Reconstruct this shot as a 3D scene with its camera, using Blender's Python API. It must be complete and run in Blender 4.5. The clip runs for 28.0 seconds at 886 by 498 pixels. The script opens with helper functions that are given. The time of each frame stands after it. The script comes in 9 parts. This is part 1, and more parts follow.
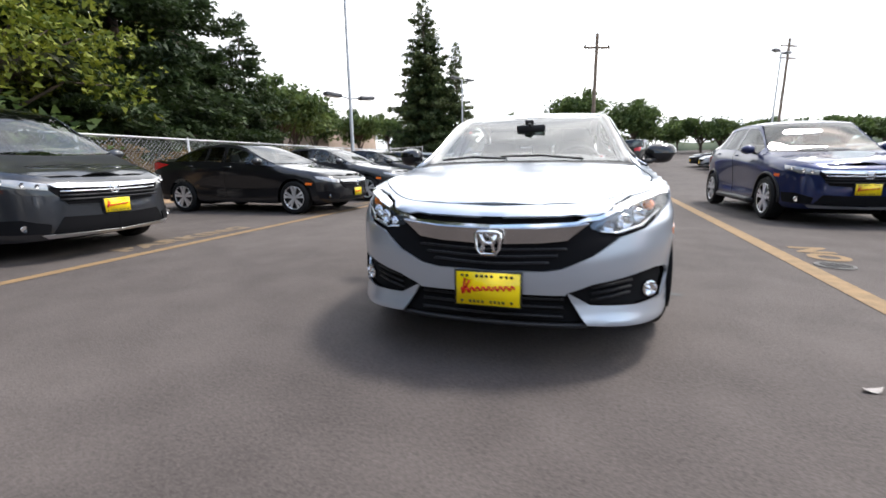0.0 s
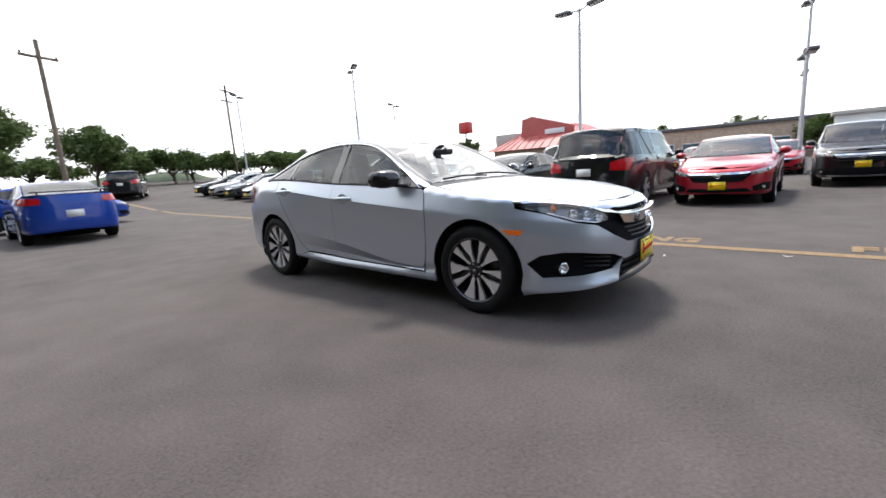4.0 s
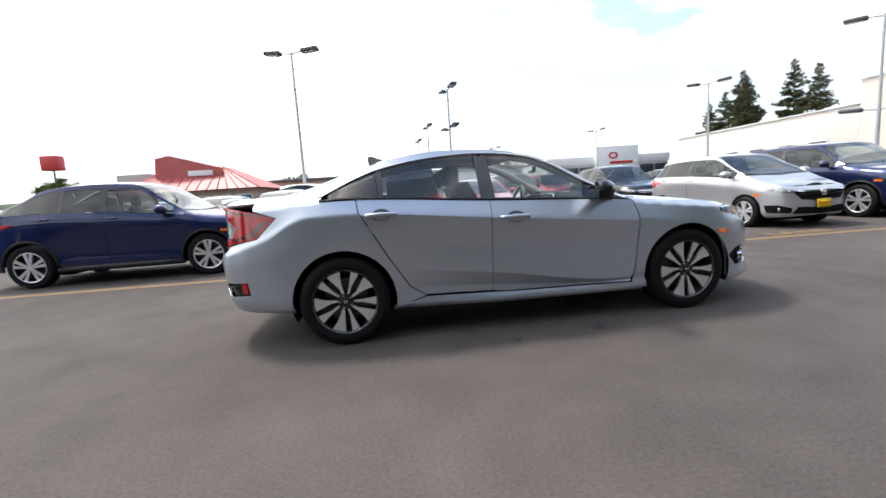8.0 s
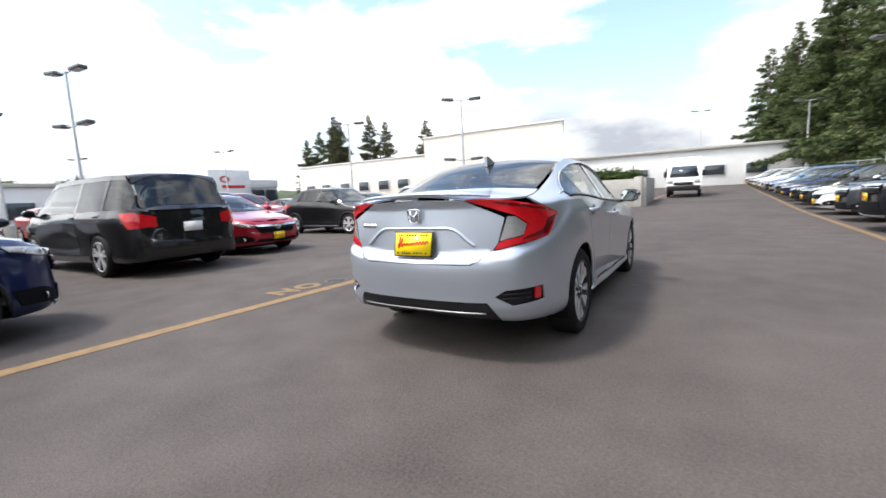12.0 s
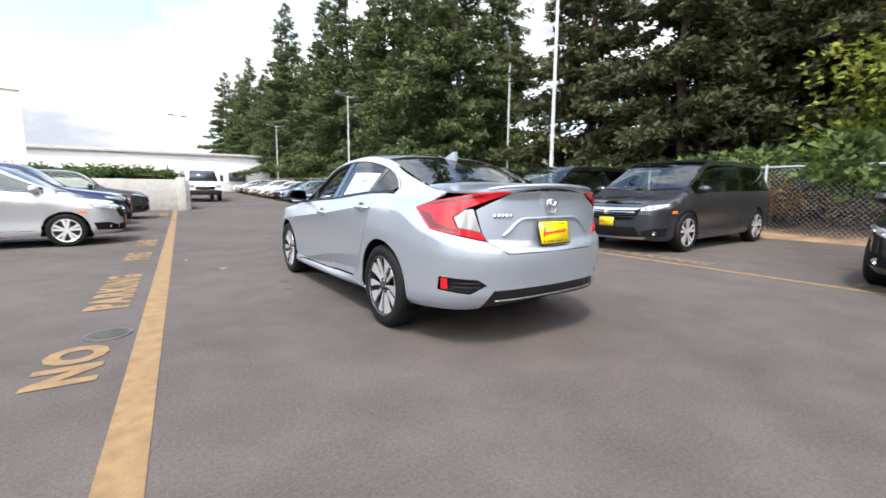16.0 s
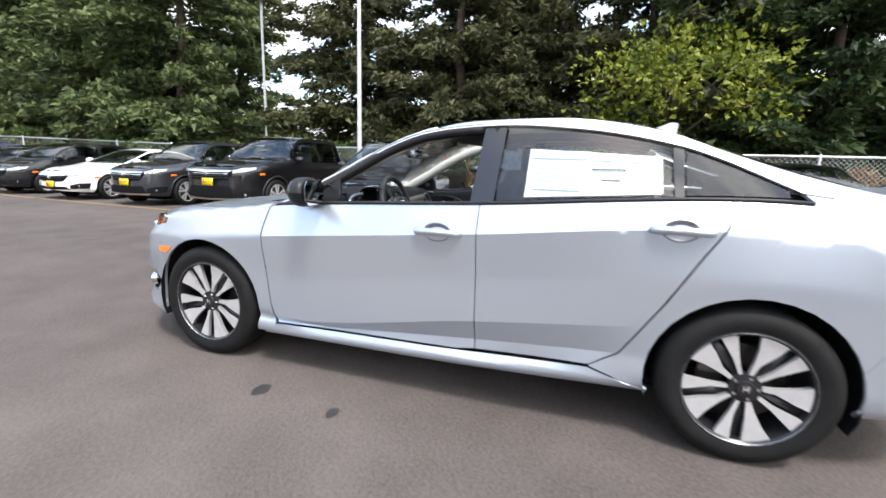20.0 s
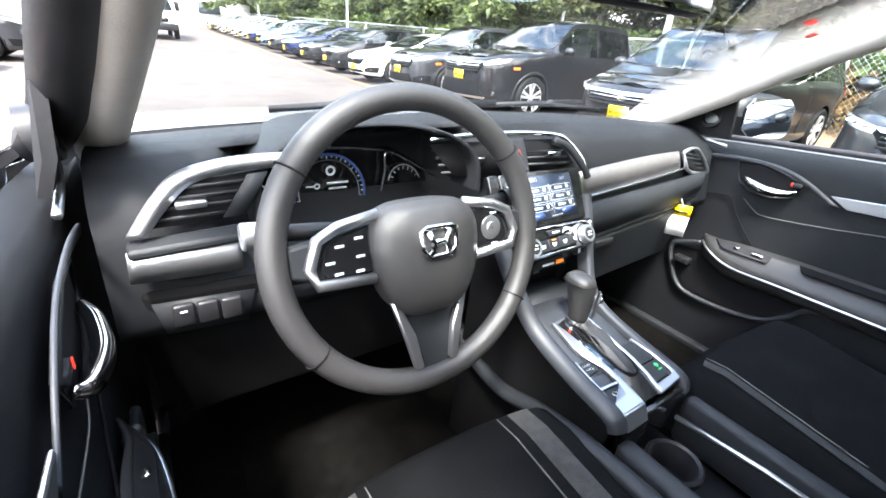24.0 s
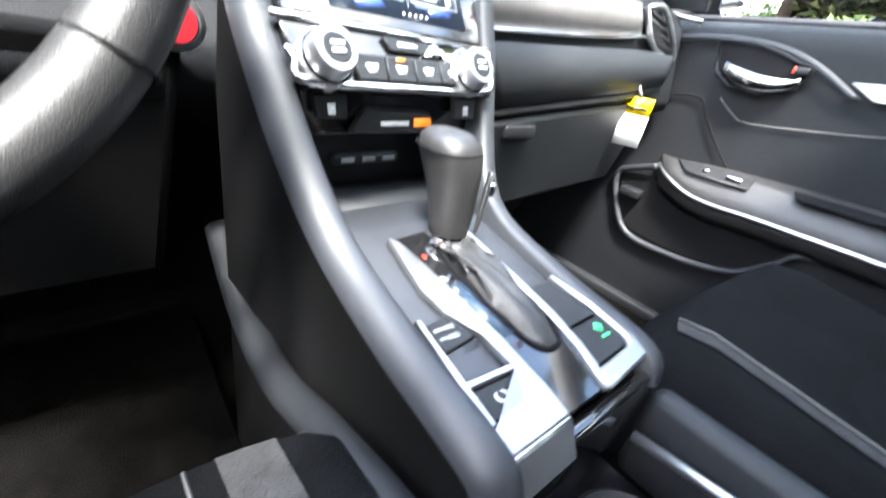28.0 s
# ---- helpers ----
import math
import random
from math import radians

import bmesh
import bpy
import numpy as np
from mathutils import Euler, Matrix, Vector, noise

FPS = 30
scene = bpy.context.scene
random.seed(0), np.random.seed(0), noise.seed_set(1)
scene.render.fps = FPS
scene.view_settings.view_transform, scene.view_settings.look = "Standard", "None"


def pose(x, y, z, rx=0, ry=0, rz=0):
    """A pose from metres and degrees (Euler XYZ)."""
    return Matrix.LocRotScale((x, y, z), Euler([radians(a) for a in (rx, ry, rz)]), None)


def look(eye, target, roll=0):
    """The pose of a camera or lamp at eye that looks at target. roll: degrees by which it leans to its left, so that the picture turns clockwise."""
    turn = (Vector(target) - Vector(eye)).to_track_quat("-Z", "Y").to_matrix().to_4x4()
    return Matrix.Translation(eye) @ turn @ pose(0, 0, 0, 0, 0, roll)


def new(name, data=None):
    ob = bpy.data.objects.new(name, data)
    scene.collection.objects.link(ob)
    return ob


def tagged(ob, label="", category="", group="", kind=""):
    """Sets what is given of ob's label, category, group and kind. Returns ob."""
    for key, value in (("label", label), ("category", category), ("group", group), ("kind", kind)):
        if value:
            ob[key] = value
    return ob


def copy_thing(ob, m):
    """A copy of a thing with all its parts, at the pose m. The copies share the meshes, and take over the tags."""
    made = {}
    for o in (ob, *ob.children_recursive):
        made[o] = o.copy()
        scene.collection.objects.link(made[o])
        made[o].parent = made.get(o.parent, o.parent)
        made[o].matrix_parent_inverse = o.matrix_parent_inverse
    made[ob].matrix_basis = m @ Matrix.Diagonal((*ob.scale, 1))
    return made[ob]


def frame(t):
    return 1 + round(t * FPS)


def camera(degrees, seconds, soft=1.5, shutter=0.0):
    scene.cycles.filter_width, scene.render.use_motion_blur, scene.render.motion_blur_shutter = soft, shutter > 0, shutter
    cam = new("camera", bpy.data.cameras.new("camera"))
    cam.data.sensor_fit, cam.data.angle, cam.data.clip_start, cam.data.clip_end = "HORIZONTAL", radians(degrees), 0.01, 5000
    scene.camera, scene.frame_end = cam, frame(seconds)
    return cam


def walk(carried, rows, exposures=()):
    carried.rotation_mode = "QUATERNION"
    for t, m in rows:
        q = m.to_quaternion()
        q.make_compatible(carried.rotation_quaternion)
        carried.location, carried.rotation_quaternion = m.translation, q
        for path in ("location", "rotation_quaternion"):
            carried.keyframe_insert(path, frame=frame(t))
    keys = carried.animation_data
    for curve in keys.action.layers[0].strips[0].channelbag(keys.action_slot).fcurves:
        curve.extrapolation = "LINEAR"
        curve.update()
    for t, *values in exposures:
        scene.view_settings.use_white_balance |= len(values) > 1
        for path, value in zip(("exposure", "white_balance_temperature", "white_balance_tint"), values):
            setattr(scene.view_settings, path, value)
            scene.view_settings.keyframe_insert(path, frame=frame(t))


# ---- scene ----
SKY_STRENGTH, SUN_STRENGTH = 0.10, 2.2
EXPOSURES = [(0.0, 0.85), (4.0, 0.7), (8.0, 0.75), (12.0, 0.85), (14.0, 0.85), (17.0, 1.35), (19.0, 1.4), (20.0, 1.3), (21.5, 1.2), (22.5, 1.3), (24.5, 3.85), (26.0, 3.9), (27.0, 4.1), (28.0, 4.1)]
cam = camera(92.3, 28.0, soft=1.6, shutter=0.35)
PATH = [
    (0, (0.323, -4.142, 0.961), (-0.226, -2.261, 0.561), -0.8),
    (0.5, (-0.158, -4.174, 0.989), (-0.542, -2.237, 0.672), -0.2),
    (1, (-0.652, -4.21, 1.008), (-0.689, -2.241, 0.664), -2.9),
    (1.5, (-1.172, -4.23, 0.99), (-0.923, -2.275, 0.646), -0.9),
    (2, (-1.698, -4.191, 0.98), (-1.142, -2.297, 0.661), -0.2),
    (2.5, (-2.155, -4.037, 0.979), (-1.378, -2.22, 0.674), -0.0),
    (3, (-2.56, -3.814, 0.99), (-1.522, -2.131, 0.689), -1.7),
    (3.5, (-2.936, -3.549, 1.019), (-1.615, -2.087, 0.676), -3.7),
    (4, (-3.256, -3.185, 1.037), (-1.764, -1.902, 0.678), -3.8),
    (4.5, (-3.513, -2.778, 1.041), (-1.903, -1.642, 0.695), -4.2),
    (6.5, (-3.969, -0.735, 1.05), (-2.035, -0.297, 0.786), -4.2),
    (7, (-3.995, -0.172, 1.051), (-2.023, 0.044, 0.798), -2.7),
    (7.5, (-3.985, 0.392, 1.059), (-2.003, 0.385, 0.79), -2.7),
    (8, (-3.95, 0.951, 1.056), (-1.983, 0.699, 0.797), -3.8),
    (8.5, (-3.817, 1.508, 1.04), (-1.873, 1.12, 0.776), -2.7),
    (9, (-3.652, 2.045, 1.048), (-1.77, 1.401, 0.838), -2.8),
    (9.5, (-3.417, 2.56, 1.029), (-1.626, 1.704, 0.783), -2.2),
    (10, (-3.155, 3.064, 1.055), (-1.424, 2.078, 0.878), -3.6),
    (10.5, (-2.837, 3.495, 1.045), (-1.206, 2.365, 0.796), -3.2),
    (11, (-2.467, 3.902, 1.062), (-0.943, 2.63, 0.817), -0.5),
    (11.5, (-2.071, 4.244, 1.095), (-0.779, 2.736, 0.857), -2.2),
    (13.5, (-0.081, 5.114, 1.086), (0.191, 3.149, 0.832), 0.7),
    (14, (0.486, 5.112, 1.06), (0.452, 3.133, 0.77), -0.1),
    (14.5, (1.023, 5.015, 1.05), (0.619, 3.073, 0.793), -0.5),
    (15, (1.52, 4.824, 1.046), (0.858, 2.952, 0.807), -1.3),
    (15.5, (1.966, 4.568, 1.061), (1.064, 2.793, 0.877), -1.0),
    (16, (2.341, 4.271, 1.07), (1.217, 2.638, 0.799), 0.4),
    (16.5, (2.613, 3.853, 1.069), (1.324, 2.352, 0.774), 0.3),
    (17, (2.846, 3.397, 1.071), (1.381, 2.075, 0.747), 1.2),
    (17.5, (2.982, 2.922, 1.069), (1.4, 1.733, 0.777), -0.9),
    (18, (3.101, 2.446, 1.078), (1.465, 1.328, 0.801), 0.4),
    (18.5, (3.111, 1.979, 1.116), (1.38, 1.019, 0.828), 0.3),
    (19, (3.029, 1.518, 1.132), (1.237, 0.668, 0.874), 0.6),
    (19.5, (2.928, 1.064, 1.13), (1.081, 0.382, 0.777), -1.9),
    (20, (2.709, 0.622, 1.141), (0.842, 0.014, 0.765), 1.9),
    (20.5, (2.363, 0.232, 1.119), (0.45, -0.323, 0.931), -0.6),
    (21, (1.801, -0.005, 1.213), (-0.172, -0.269, 1.015), -3.3),
    (21.5, (1.392, -0.096, 1.26), (-0.485, -0.664, 0.867), 2.3),
    (22, (1.012, -0.124, 1.221), (-0.636, -0.948, 0.444), 6.7),
    (22.5, (0.787, -0.096, 1.162), (-0.595, -1.196, 0.224), 7.0),
    (24.5, (0.597, -0.03, 1.107), (-0.455, -1.513, 0.274), 5.0),
    (25, (0.485, -0.081, 1.065), (-0.663, -1.469, 0.196), 6.3),
    (25.5, (0.376, -0.154, 1.012), (-0.786, -1.513, 0.118), 8.9),
    (26, (0.309, -0.186, 0.973), (-0.978, -1.45, 0.108), 12.4),
    (26.5, (0.281, -0.192, 0.956), (-1.043, -1.427, 0.106), 12.5),
    (27, (0.269, -0.185, 0.951), (-1.029, -1.433, 0.083), 13.2),
    (27.5, (0.259, -0.17, 0.93), (-1.052, -1.418, 0.078), 14.0),
    (28, (0.275, -0.183, 0.845), (-0.973, -1.439, -0.085), 10.7),
]
walk(cam, [(t, look(eye, target, roll)) for t, eye, target, roll in PATH], EXPOSURES)

# ---- sky and sun ----
SUN_ELEV, SUN_AZ = 62.0, 42.0      # degrees; azimuth from +x towards +y
world = bpy.data.worlds.new("sky")
scene.world = world
world.use_nodes = True
wn, wl = world.node_tree.nodes, world.node_tree.links
wn.clear()
w_out = wn.new("ShaderNodeOutputWorld")
w_bg = wn.new("ShaderNodeBackground")
w_sky = wn.new("ShaderNodeTexSky")
w_sky.sky_type, w_sky.sun_disc = "NISHITA", False
w_sky.sun_elevation, w_sky.sun_rotation = radians(SUN_ELEV), radians(90 - SUN_AZ)
w_sky.air_density, w_sky.dust_density = 1.2, 2.0
w_co = wn.new("ShaderNodeTexCoord")
w_map = wn.new("ShaderNodeMapping")
w_map.inputs["Scale"].default_value = (1.0, 1.0, 2.6)
w_map.inputs["Location"].default_value = (0.35, 0.1, 0.2)
w_noise = wn.new("ShaderNodeTexNoise")
w_noise.inputs["Scale"].default_value, w_noise.inputs["Detail"].default_value = 1.9, 7.0
w_noise.inputs["Roughness"].default_value = 0.55
w_ramp = wn.new("ShaderNodeValToRGB")
w_ramp.color_ramp.elements[0].position, w_ramp.color_ramp.elements[1].position = 0.40, 0.52
w_noise2 = wn.new("ShaderNodeTexNoise")
w_noise2.inputs["Scale"].default_value, w_noise2.inputs["Detail"].default_value = 3.1, 5.0
w_ramp2 = wn.new("ShaderNodeValToRGB")
w_ramp2.color_ramp.elements[0].position, w_ramp2.color_ramp.elements[1].position = 0.36, 0.56
w_ramp2.color_ramp.elements[0].color = (6.0, 6.4, 7.2, 1)
w_ramp2.color_ramp.elements[1].color = (13.5, 13.6, 13.8, 1)
w_mix = wn.new("ShaderNodeMix")
w_mix.data_type = "RGBA"
wl.new(w_co.outputs["Generated"], w_map.inputs["Vector"])
for n in (w_noise, w_noise2):
    wl.new(w_map.outputs["Vector"], n.inputs["Vector"])
wl.new(w_noise.outputs["Fac"], w_ramp.inputs["Fac"])
wl.new(w_noise2.outputs["Fac"], w_ramp2.inputs["Fac"])
wl.new(w_ramp.outputs["Color"], w_mix.inputs["Factor"])
w_blue = wn.new("ShaderNodeVectorMath")
w_blue.operation = "SCALE"
w_blue.inputs["Scale"].default_value = 1.9
wl.new(w_sky.outputs["Color"], w_blue.inputs[0])
wl.new(w_blue.outputs[0], w_mix.inputs["A"])
wl.new(w_ramp2.outputs["Color"], w_mix.inputs["B"])
w_dot = wn.new("ShaderNodeVectorMath")
w_dot.operation = "DOT_PRODUCT"
w_dot.inputs[1].default_value = (math.cos(radians(SUN_ELEV)) * math.cos(radians(SUN_AZ)), math.cos(radians(SUN_ELEV)) * math.sin(radians(SUN_AZ)), math.sin(radians(SUN_ELEV)))
w_near = wn.new("ShaderNodeMapRange")
w_near.inputs["From Min"].default_value, w_near.inputs["From Max"].default_value = -0.35, 0.75
w_near.inputs["To Min"].default_value, w_near.inputs["To Max"].default_value = 0.52, 1.25
w_near.interpolation_type = "SMOOTHSTEP"
w_cov = wn.new("ShaderNodeMapRange")
w_cov.inputs["From Min"].default_value, w_cov.inputs["From Max"].default_value = 0.15, 0.75
w_cov.inputs["To Min"].default_value, w_cov.inputs["To Max"].default_value = -0.03, 0.20
w_add = wn.new("ShaderNodeMath")
w_scale = wn.new("ShaderNodeVectorMath")
w_scale.operation = "SCALE"
wl.new(w_co.outputs["Generated"], w_dot.inputs[0])
wl.new(w_dot.outputs["Value"], w_near.inputs["Value"])
w_side = wn.new("ShaderNodeVectorMath")
w_side.operation = "DOT_PRODUCT"
w_side.inputs[1].default_value = (0.35, 0.94, 0.0)
wl.new(w_co.outputs["Generated"], w_side.inputs[0])
wl.new(w_side.outputs["Value"], w_cov.inputs["Value"])
wl.new(w_noise.outputs["Fac"], w_add.inputs[0])
wl.new(w_cov.outputs["Result"], w_add.inputs[1])
w_sep = wn.new("ShaderNodeSeparateXYZ")
w_zen = wn.new("ShaderNodeMapRange")
w_zen.inputs["From Min"].default_value, w_zen.inputs["From Max"].default_value = 0.45, 1.0
w_zen.inputs["To Min"].default_value, w_zen.inputs["To Max"].default_value = 0.0, -0.10
w_add2 = wn.new("ShaderNodeMath")
wl.new(w_co.outputs["Generated"], w_sep.inputs[0])
wl.new(w_sep.outputs["Z"], w_zen.inputs["Value"])
wl.new(w_add.outputs[0], w_add2.inputs[0])
wl.new(w_zen.outputs["Result"], w_add2.inputs[1])
wl.new(w_add2.outputs[0], w_ramp.inputs["Fac"])
wl.new(w_ramp2.outputs["Color"], w_scale.inputs[0])
wl.new(w_near.outputs["Result"], w_scale.inputs["Scale"])
wl.new(w_scale.outputs[0], w_mix.inputs["B"])
wl.new(w_mix.outputs["Result"], w_bg.inputs["Color"])
wl.new(w_bg.outputs["Background"], w_out.inputs["Surface"])
w_bg.inputs["Strength"].default_value = SKY_STRENGTH

sun_data = bpy.data.lights.new("sun", "SUN")
sun_data.energy, sun_data.angle, sun_data.color = SUN_STRENGTH, radians(10), (1.0, 0.96, 0.91)
sun = new("sun", sun_data)
_e, _a = radians(SUN_ELEV), radians(SUN_AZ)
sun.matrix_world = look((60 * math.cos(_e) * math.cos(_a), 60 * math.cos(_e) * math.sin(_a), 60 * math.sin(_e)), (0, 0, 0))

# ---- materials ----
def mat(name, color, rough=0.5, metal=0.0, coat=0.0, vary=0.0, scale=8.0, bump=0.0, bump_scale=120.0, color2=None,
        per_object=0.0, spec=0.5, flake=0.0, object_space=True):
    """A principled material: two scales of colour variation, bump and wear."""
    m = bpy.data.materials.new(name)
    m.use_nodes = True
    n, l = m.node_tree.nodes, m.node_tree.links
    b = n["Principled BSDF"]
    b.inputs["Base Color"].default_value = (*color, 1)
    b.inputs["Roughness"].default_value, b.inputs["Metallic"].default_value = rough, metal
    b.inputs["Coat Weight"].default_value, b.inputs["Coat Roughness"].default_value = coat, 0.04
    b.inputs["Specular IOR Level"].default_value = spec
    co = n.new("ShaderNodeTexCoord")
    if vary or color2 or per_object:
        big, fine = n.new("ShaderNodeTexNoise"), n.new("ShaderNodeTexNoise")
        big.inputs["Scale"].default_value, big.inputs["Detail"].default_value = scale, 5
        fine.inputs["Scale"].default_value, fine.inputs["Detail"].default_value = scale * 11, 3
        for t in (big, fine):
            l.new(co.outputs["Object"], t.inputs["Vector"])
        add = n.new("ShaderNodeMath")
        add.operation = "MULTIPLY_ADD"
        add.inputs[1].default_value = 0.4
        l.new(fine.outputs["Fac"], add.inputs[0]), l.new(big.outputs["Fac"], add.inputs[2])
        ramp = n.new("ShaderNodeValToRGB")
        e = ramp.color_ramp.elements
        e[0].position, e[1].position = 0.45, 0.95
        c2 = color2 or tuple(min(1, c * (1 + vary)) for c in color)
        c1 = color if color2 else tuple(c * (1 - vary) for c in color)
        e[0].color, e[1].color = (*c1, 1), (*c2, 1)
        l.new(add.outputs[0], ramp.inputs["Fac"])
        out = ramp.outputs["Color"]
        if per_object:
            info, hsv, mr = n.new("ShaderNodeObjectInfo"), n.new("ShaderNodeHueSaturation"), n.new("ShaderNodeMapRange")
            mr.inputs["To Min"].default_value, mr.inputs["To Max"].default_value = 1 - per_object, 1 + per_object
            l.new(info.outputs["Random"], mr.inputs["Value"])
            l.new(mr.outputs["Result"], hsv.inputs["Value"])
            l.new(out, hsv.inputs["Color"])
            out = hsv.outputs["Color"]
        l.new(out, b.inputs["Base Color"])
    if bump:
        t, bp = n.new("ShaderNodeTexNoise"), n.new("ShaderNodeBump")
        t.inputs["Scale"].default_value, t.inputs["Detail"].default_value = bump_scale, 4
        bp.inputs["Strength"].default_value, bp.inputs["Distance"].default_value = bump, 0.004
        l.new(co.outputs["Object"], t.inputs["Vector"])
        l.new(t.outputs["Fac"], bp.inputs["Height"])
        l.new(bp.outputs["Normal"], b.inputs["Normal"])
    return m


def paint(name, color, metal=0.5, rough=0.34):
    """Car paint: metallic base with fine flakes under a clear coat."""
    m = mat(name, color, rough, metal, coat=1.0, spec=0.15)
    n, l = m.node_tree.nodes, m.node_tree.links
    b = n["Principled BSDF"]
    co, v, mx = n.new("ShaderNodeTexCoord"), n.new("ShaderNodeTexNoise"), n.new("ShaderNodeMapRange")
    v.inputs["Scale"].default_value, v.inputs["Detail"].default_value = 1.3, 6
    mx.inputs["To Min"].default_value, mx.inputs["To Max"].default_value = rough * 0.85, rough * 1.2
    l.new(co.outputs["Object"], v.inputs["Vector"]), l.new(v.outputs["Fac"], mx.inputs["Value"])
    l.new(mx.outputs["Result"], b.inputs["Roughness"])
    b.inputs["Coat Roughness"].default_value = 0.03
    return m


def glass(name, tint, rough=0.0, gloss=0.075):
    """A thin pane: tinted see-through with a clear reflection."""
    m = bpy.data.materials.new(name)
    m.use_nodes = True
    n, l = m.node_tree.nodes, m.node_tree.links
    n.clear()
    o, mix, tr, gl, fr = (n.new("ShaderNode" + k) for k in ("OutputMaterial", "MixShader", "BsdfTransparent", "BsdfGlossy", "LayerWeight"))
    tr.inputs["Color"].default_value = (*tint, 1)
    gl.inputs["Roughness"].default_value = rough
    fr.inputs["Blend"].default_value = 0.5
    pw, ma = n.new("ShaderNodeMath"), n.new("ShaderNodeMath")
    pw.operation, ma.operation = "POWER", "MULTIPLY_ADD"
    pw.inputs[1].default_value, ma.inputs[1].default_value, ma.inputs[2].default_value = 5.0, 0.90, gloss
    l.new(fr.outputs["Facing"], pw.inputs[0]), l.new(pw.outputs[0], ma.inputs[0])
    l.new(ma.outputs[0], mix.inputs["Fac"])
    l.new(tr.outputs["BSDF"], mix.inputs[1]), l.new(gl.outputs["BSDF"], mix.inputs[2])
    l.new(mix.outputs["Shader"], o.inputs["Surface"])
    return m


def glow(name, color, strength):
    m = mat(name, color, 0.3)
    b = m.node_tree.nodes["Principled BSDF"]
    b.inputs["Emission Color"].default_value = (*color, 1)
    b.inputs["Emission Strength"].default_value = strength
    return m


M_SILVER = paint("silver_paint", (0.47, 0.515, 0.58), 0.72, 0.34)
M_SILVER.node_tree.nodes["Principled BSDF"].inputs["Coat Roughness"].default_value = 0.14
M_BLACKP = paint("black_paint", (0.006, 0.006, 0.007), 0.0)
M_DGREY = paint("dark_grey_paint", (0.036, 0.038, 0.043), 0.5)
M_GREYP = paint("grey_paint", (0.22, 0.235, 0.26), 0.6)
M_NAVY = paint("navy_paint", (0.010, 0.018, 0.075), 0.45)
M_BLUEP = paint("bright_blue_paint", (0.010, 0.055, 0.34), 0.35)
M_REDP = paint("red_paint", (0.38, 0.012, 0.025), 0.4)
M_WHITEP = paint("white_paint", (0.80, 0.80, 0.79), 0.0)
M_LSILVER = paint("light_silver_paint", (0.50, 0.51, 0.525), 0.6)
M_TEAL = paint("steel_blue_paint", (0.16, 0.25, 0.36), 0.5)
M_PLASTIC = mat("black_plastic", (0.014, 0.014, 0.016), 0.42, vary=0.25, bump=0.15, bump_scale=700, spec=0.3)
M_GLOSSBLK = mat("gloss_black", (0.008, 0.008, 0.009), 0.08, coat=0.5)
M_RUBBER = mat("tyre_rubber", (0.007, 0.007, 0.0072), 0.70, vary=0.3, scale=14, bump=0.3, bump_scale=260, spec=0.22)
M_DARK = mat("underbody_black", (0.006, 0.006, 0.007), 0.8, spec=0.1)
M_CHROME = mat("chrome", (0.82, 0.83, 0.85), 0.09, 1.0)
M_SATIN = mat("satin_silver", (0.50, 0.51, 0.53), 0.34, 0.95, vary=0.05)
M_ALLOY = mat("machined_alloy", (0.80, 0.80, 0.81), 0.36, 0.75, vary=0.06, scale=30)
M_ALLOYDK = mat("black_alloy", (0.02, 0.02, 0.022), 0.3, 0.3)
M_BRAKE = mat("brake_disc_steel", (0.07, 0.068, 0.066), 0.35, 1.0, vary=0.2)
M_GLASS = glass("side_glass", (0.80, 0.86, 0.84))
M_TINT = glass("privacy_glass", (0.10, 0.12, 0.12))
M_WSHIELD2 = glass("tinted_windshield_glass", (0.42, 0.48, 0.48), gloss=0.12)
M_WSHIELD = glass("windshield_glass", (0.94, 0.97, 0.955), gloss=0.17)
M_LENS = glass("clear_lens", (0.92, 0.94, 0.96))
M_REDLENS = mat("red_lens", (0.50, 0.006, 0.012), 0.15, coat=0.6, vary=0.15, scale=20)
M_CLEARLENS = mat("frosted_clear_lens", (0.40, 0.40, 0.40), 0.16, 0.45, coat=1.0, vary=0.1, scale=40)
M_REDDARK = mat("dark_red_lens", (0.12, 0.003, 0.006), 0.12, coat=1.0)
M_LAMPBOWL = mat("lamp_bowl", (0.16, 0.18, 0.21), 0.22, 0.7, vary=0.3, scale=30)
M_GREYCHROME = mat("grey_chrome", (0.50, 0.49, 0.49), 0.14, 1.0)
M_AMBER = mat("amber_lens", (0.95, 0.20, 0.02), 0.12, coat=1.0)
M_YELLOW = mat("plate_yellow", (0.98, 0.72, 0.0), 0.35, coat=0.3)
M_REDINK = mat("red_ink", (0.70, 0.02, 0.01), 0.4)
M_BLACKINK = mat("black_ink", (0.015, 0.015, 0.015), 0.4)
M_WHITE = mat("white_card", (0.82, 0.82, 0.80), 0.6, vary=0.02)
M_GREENINK = mat("pale_green_ink", (0.45, 0.66, 0.52), 0.6)
M_GREYINK = mat("grey_ink", (0.25, 0.27, 0.30), 0.6)
M_MIRROR = mat("mirror_glass", (0.55, 0.57, 0.60), 0.01, 1.0)
import collections

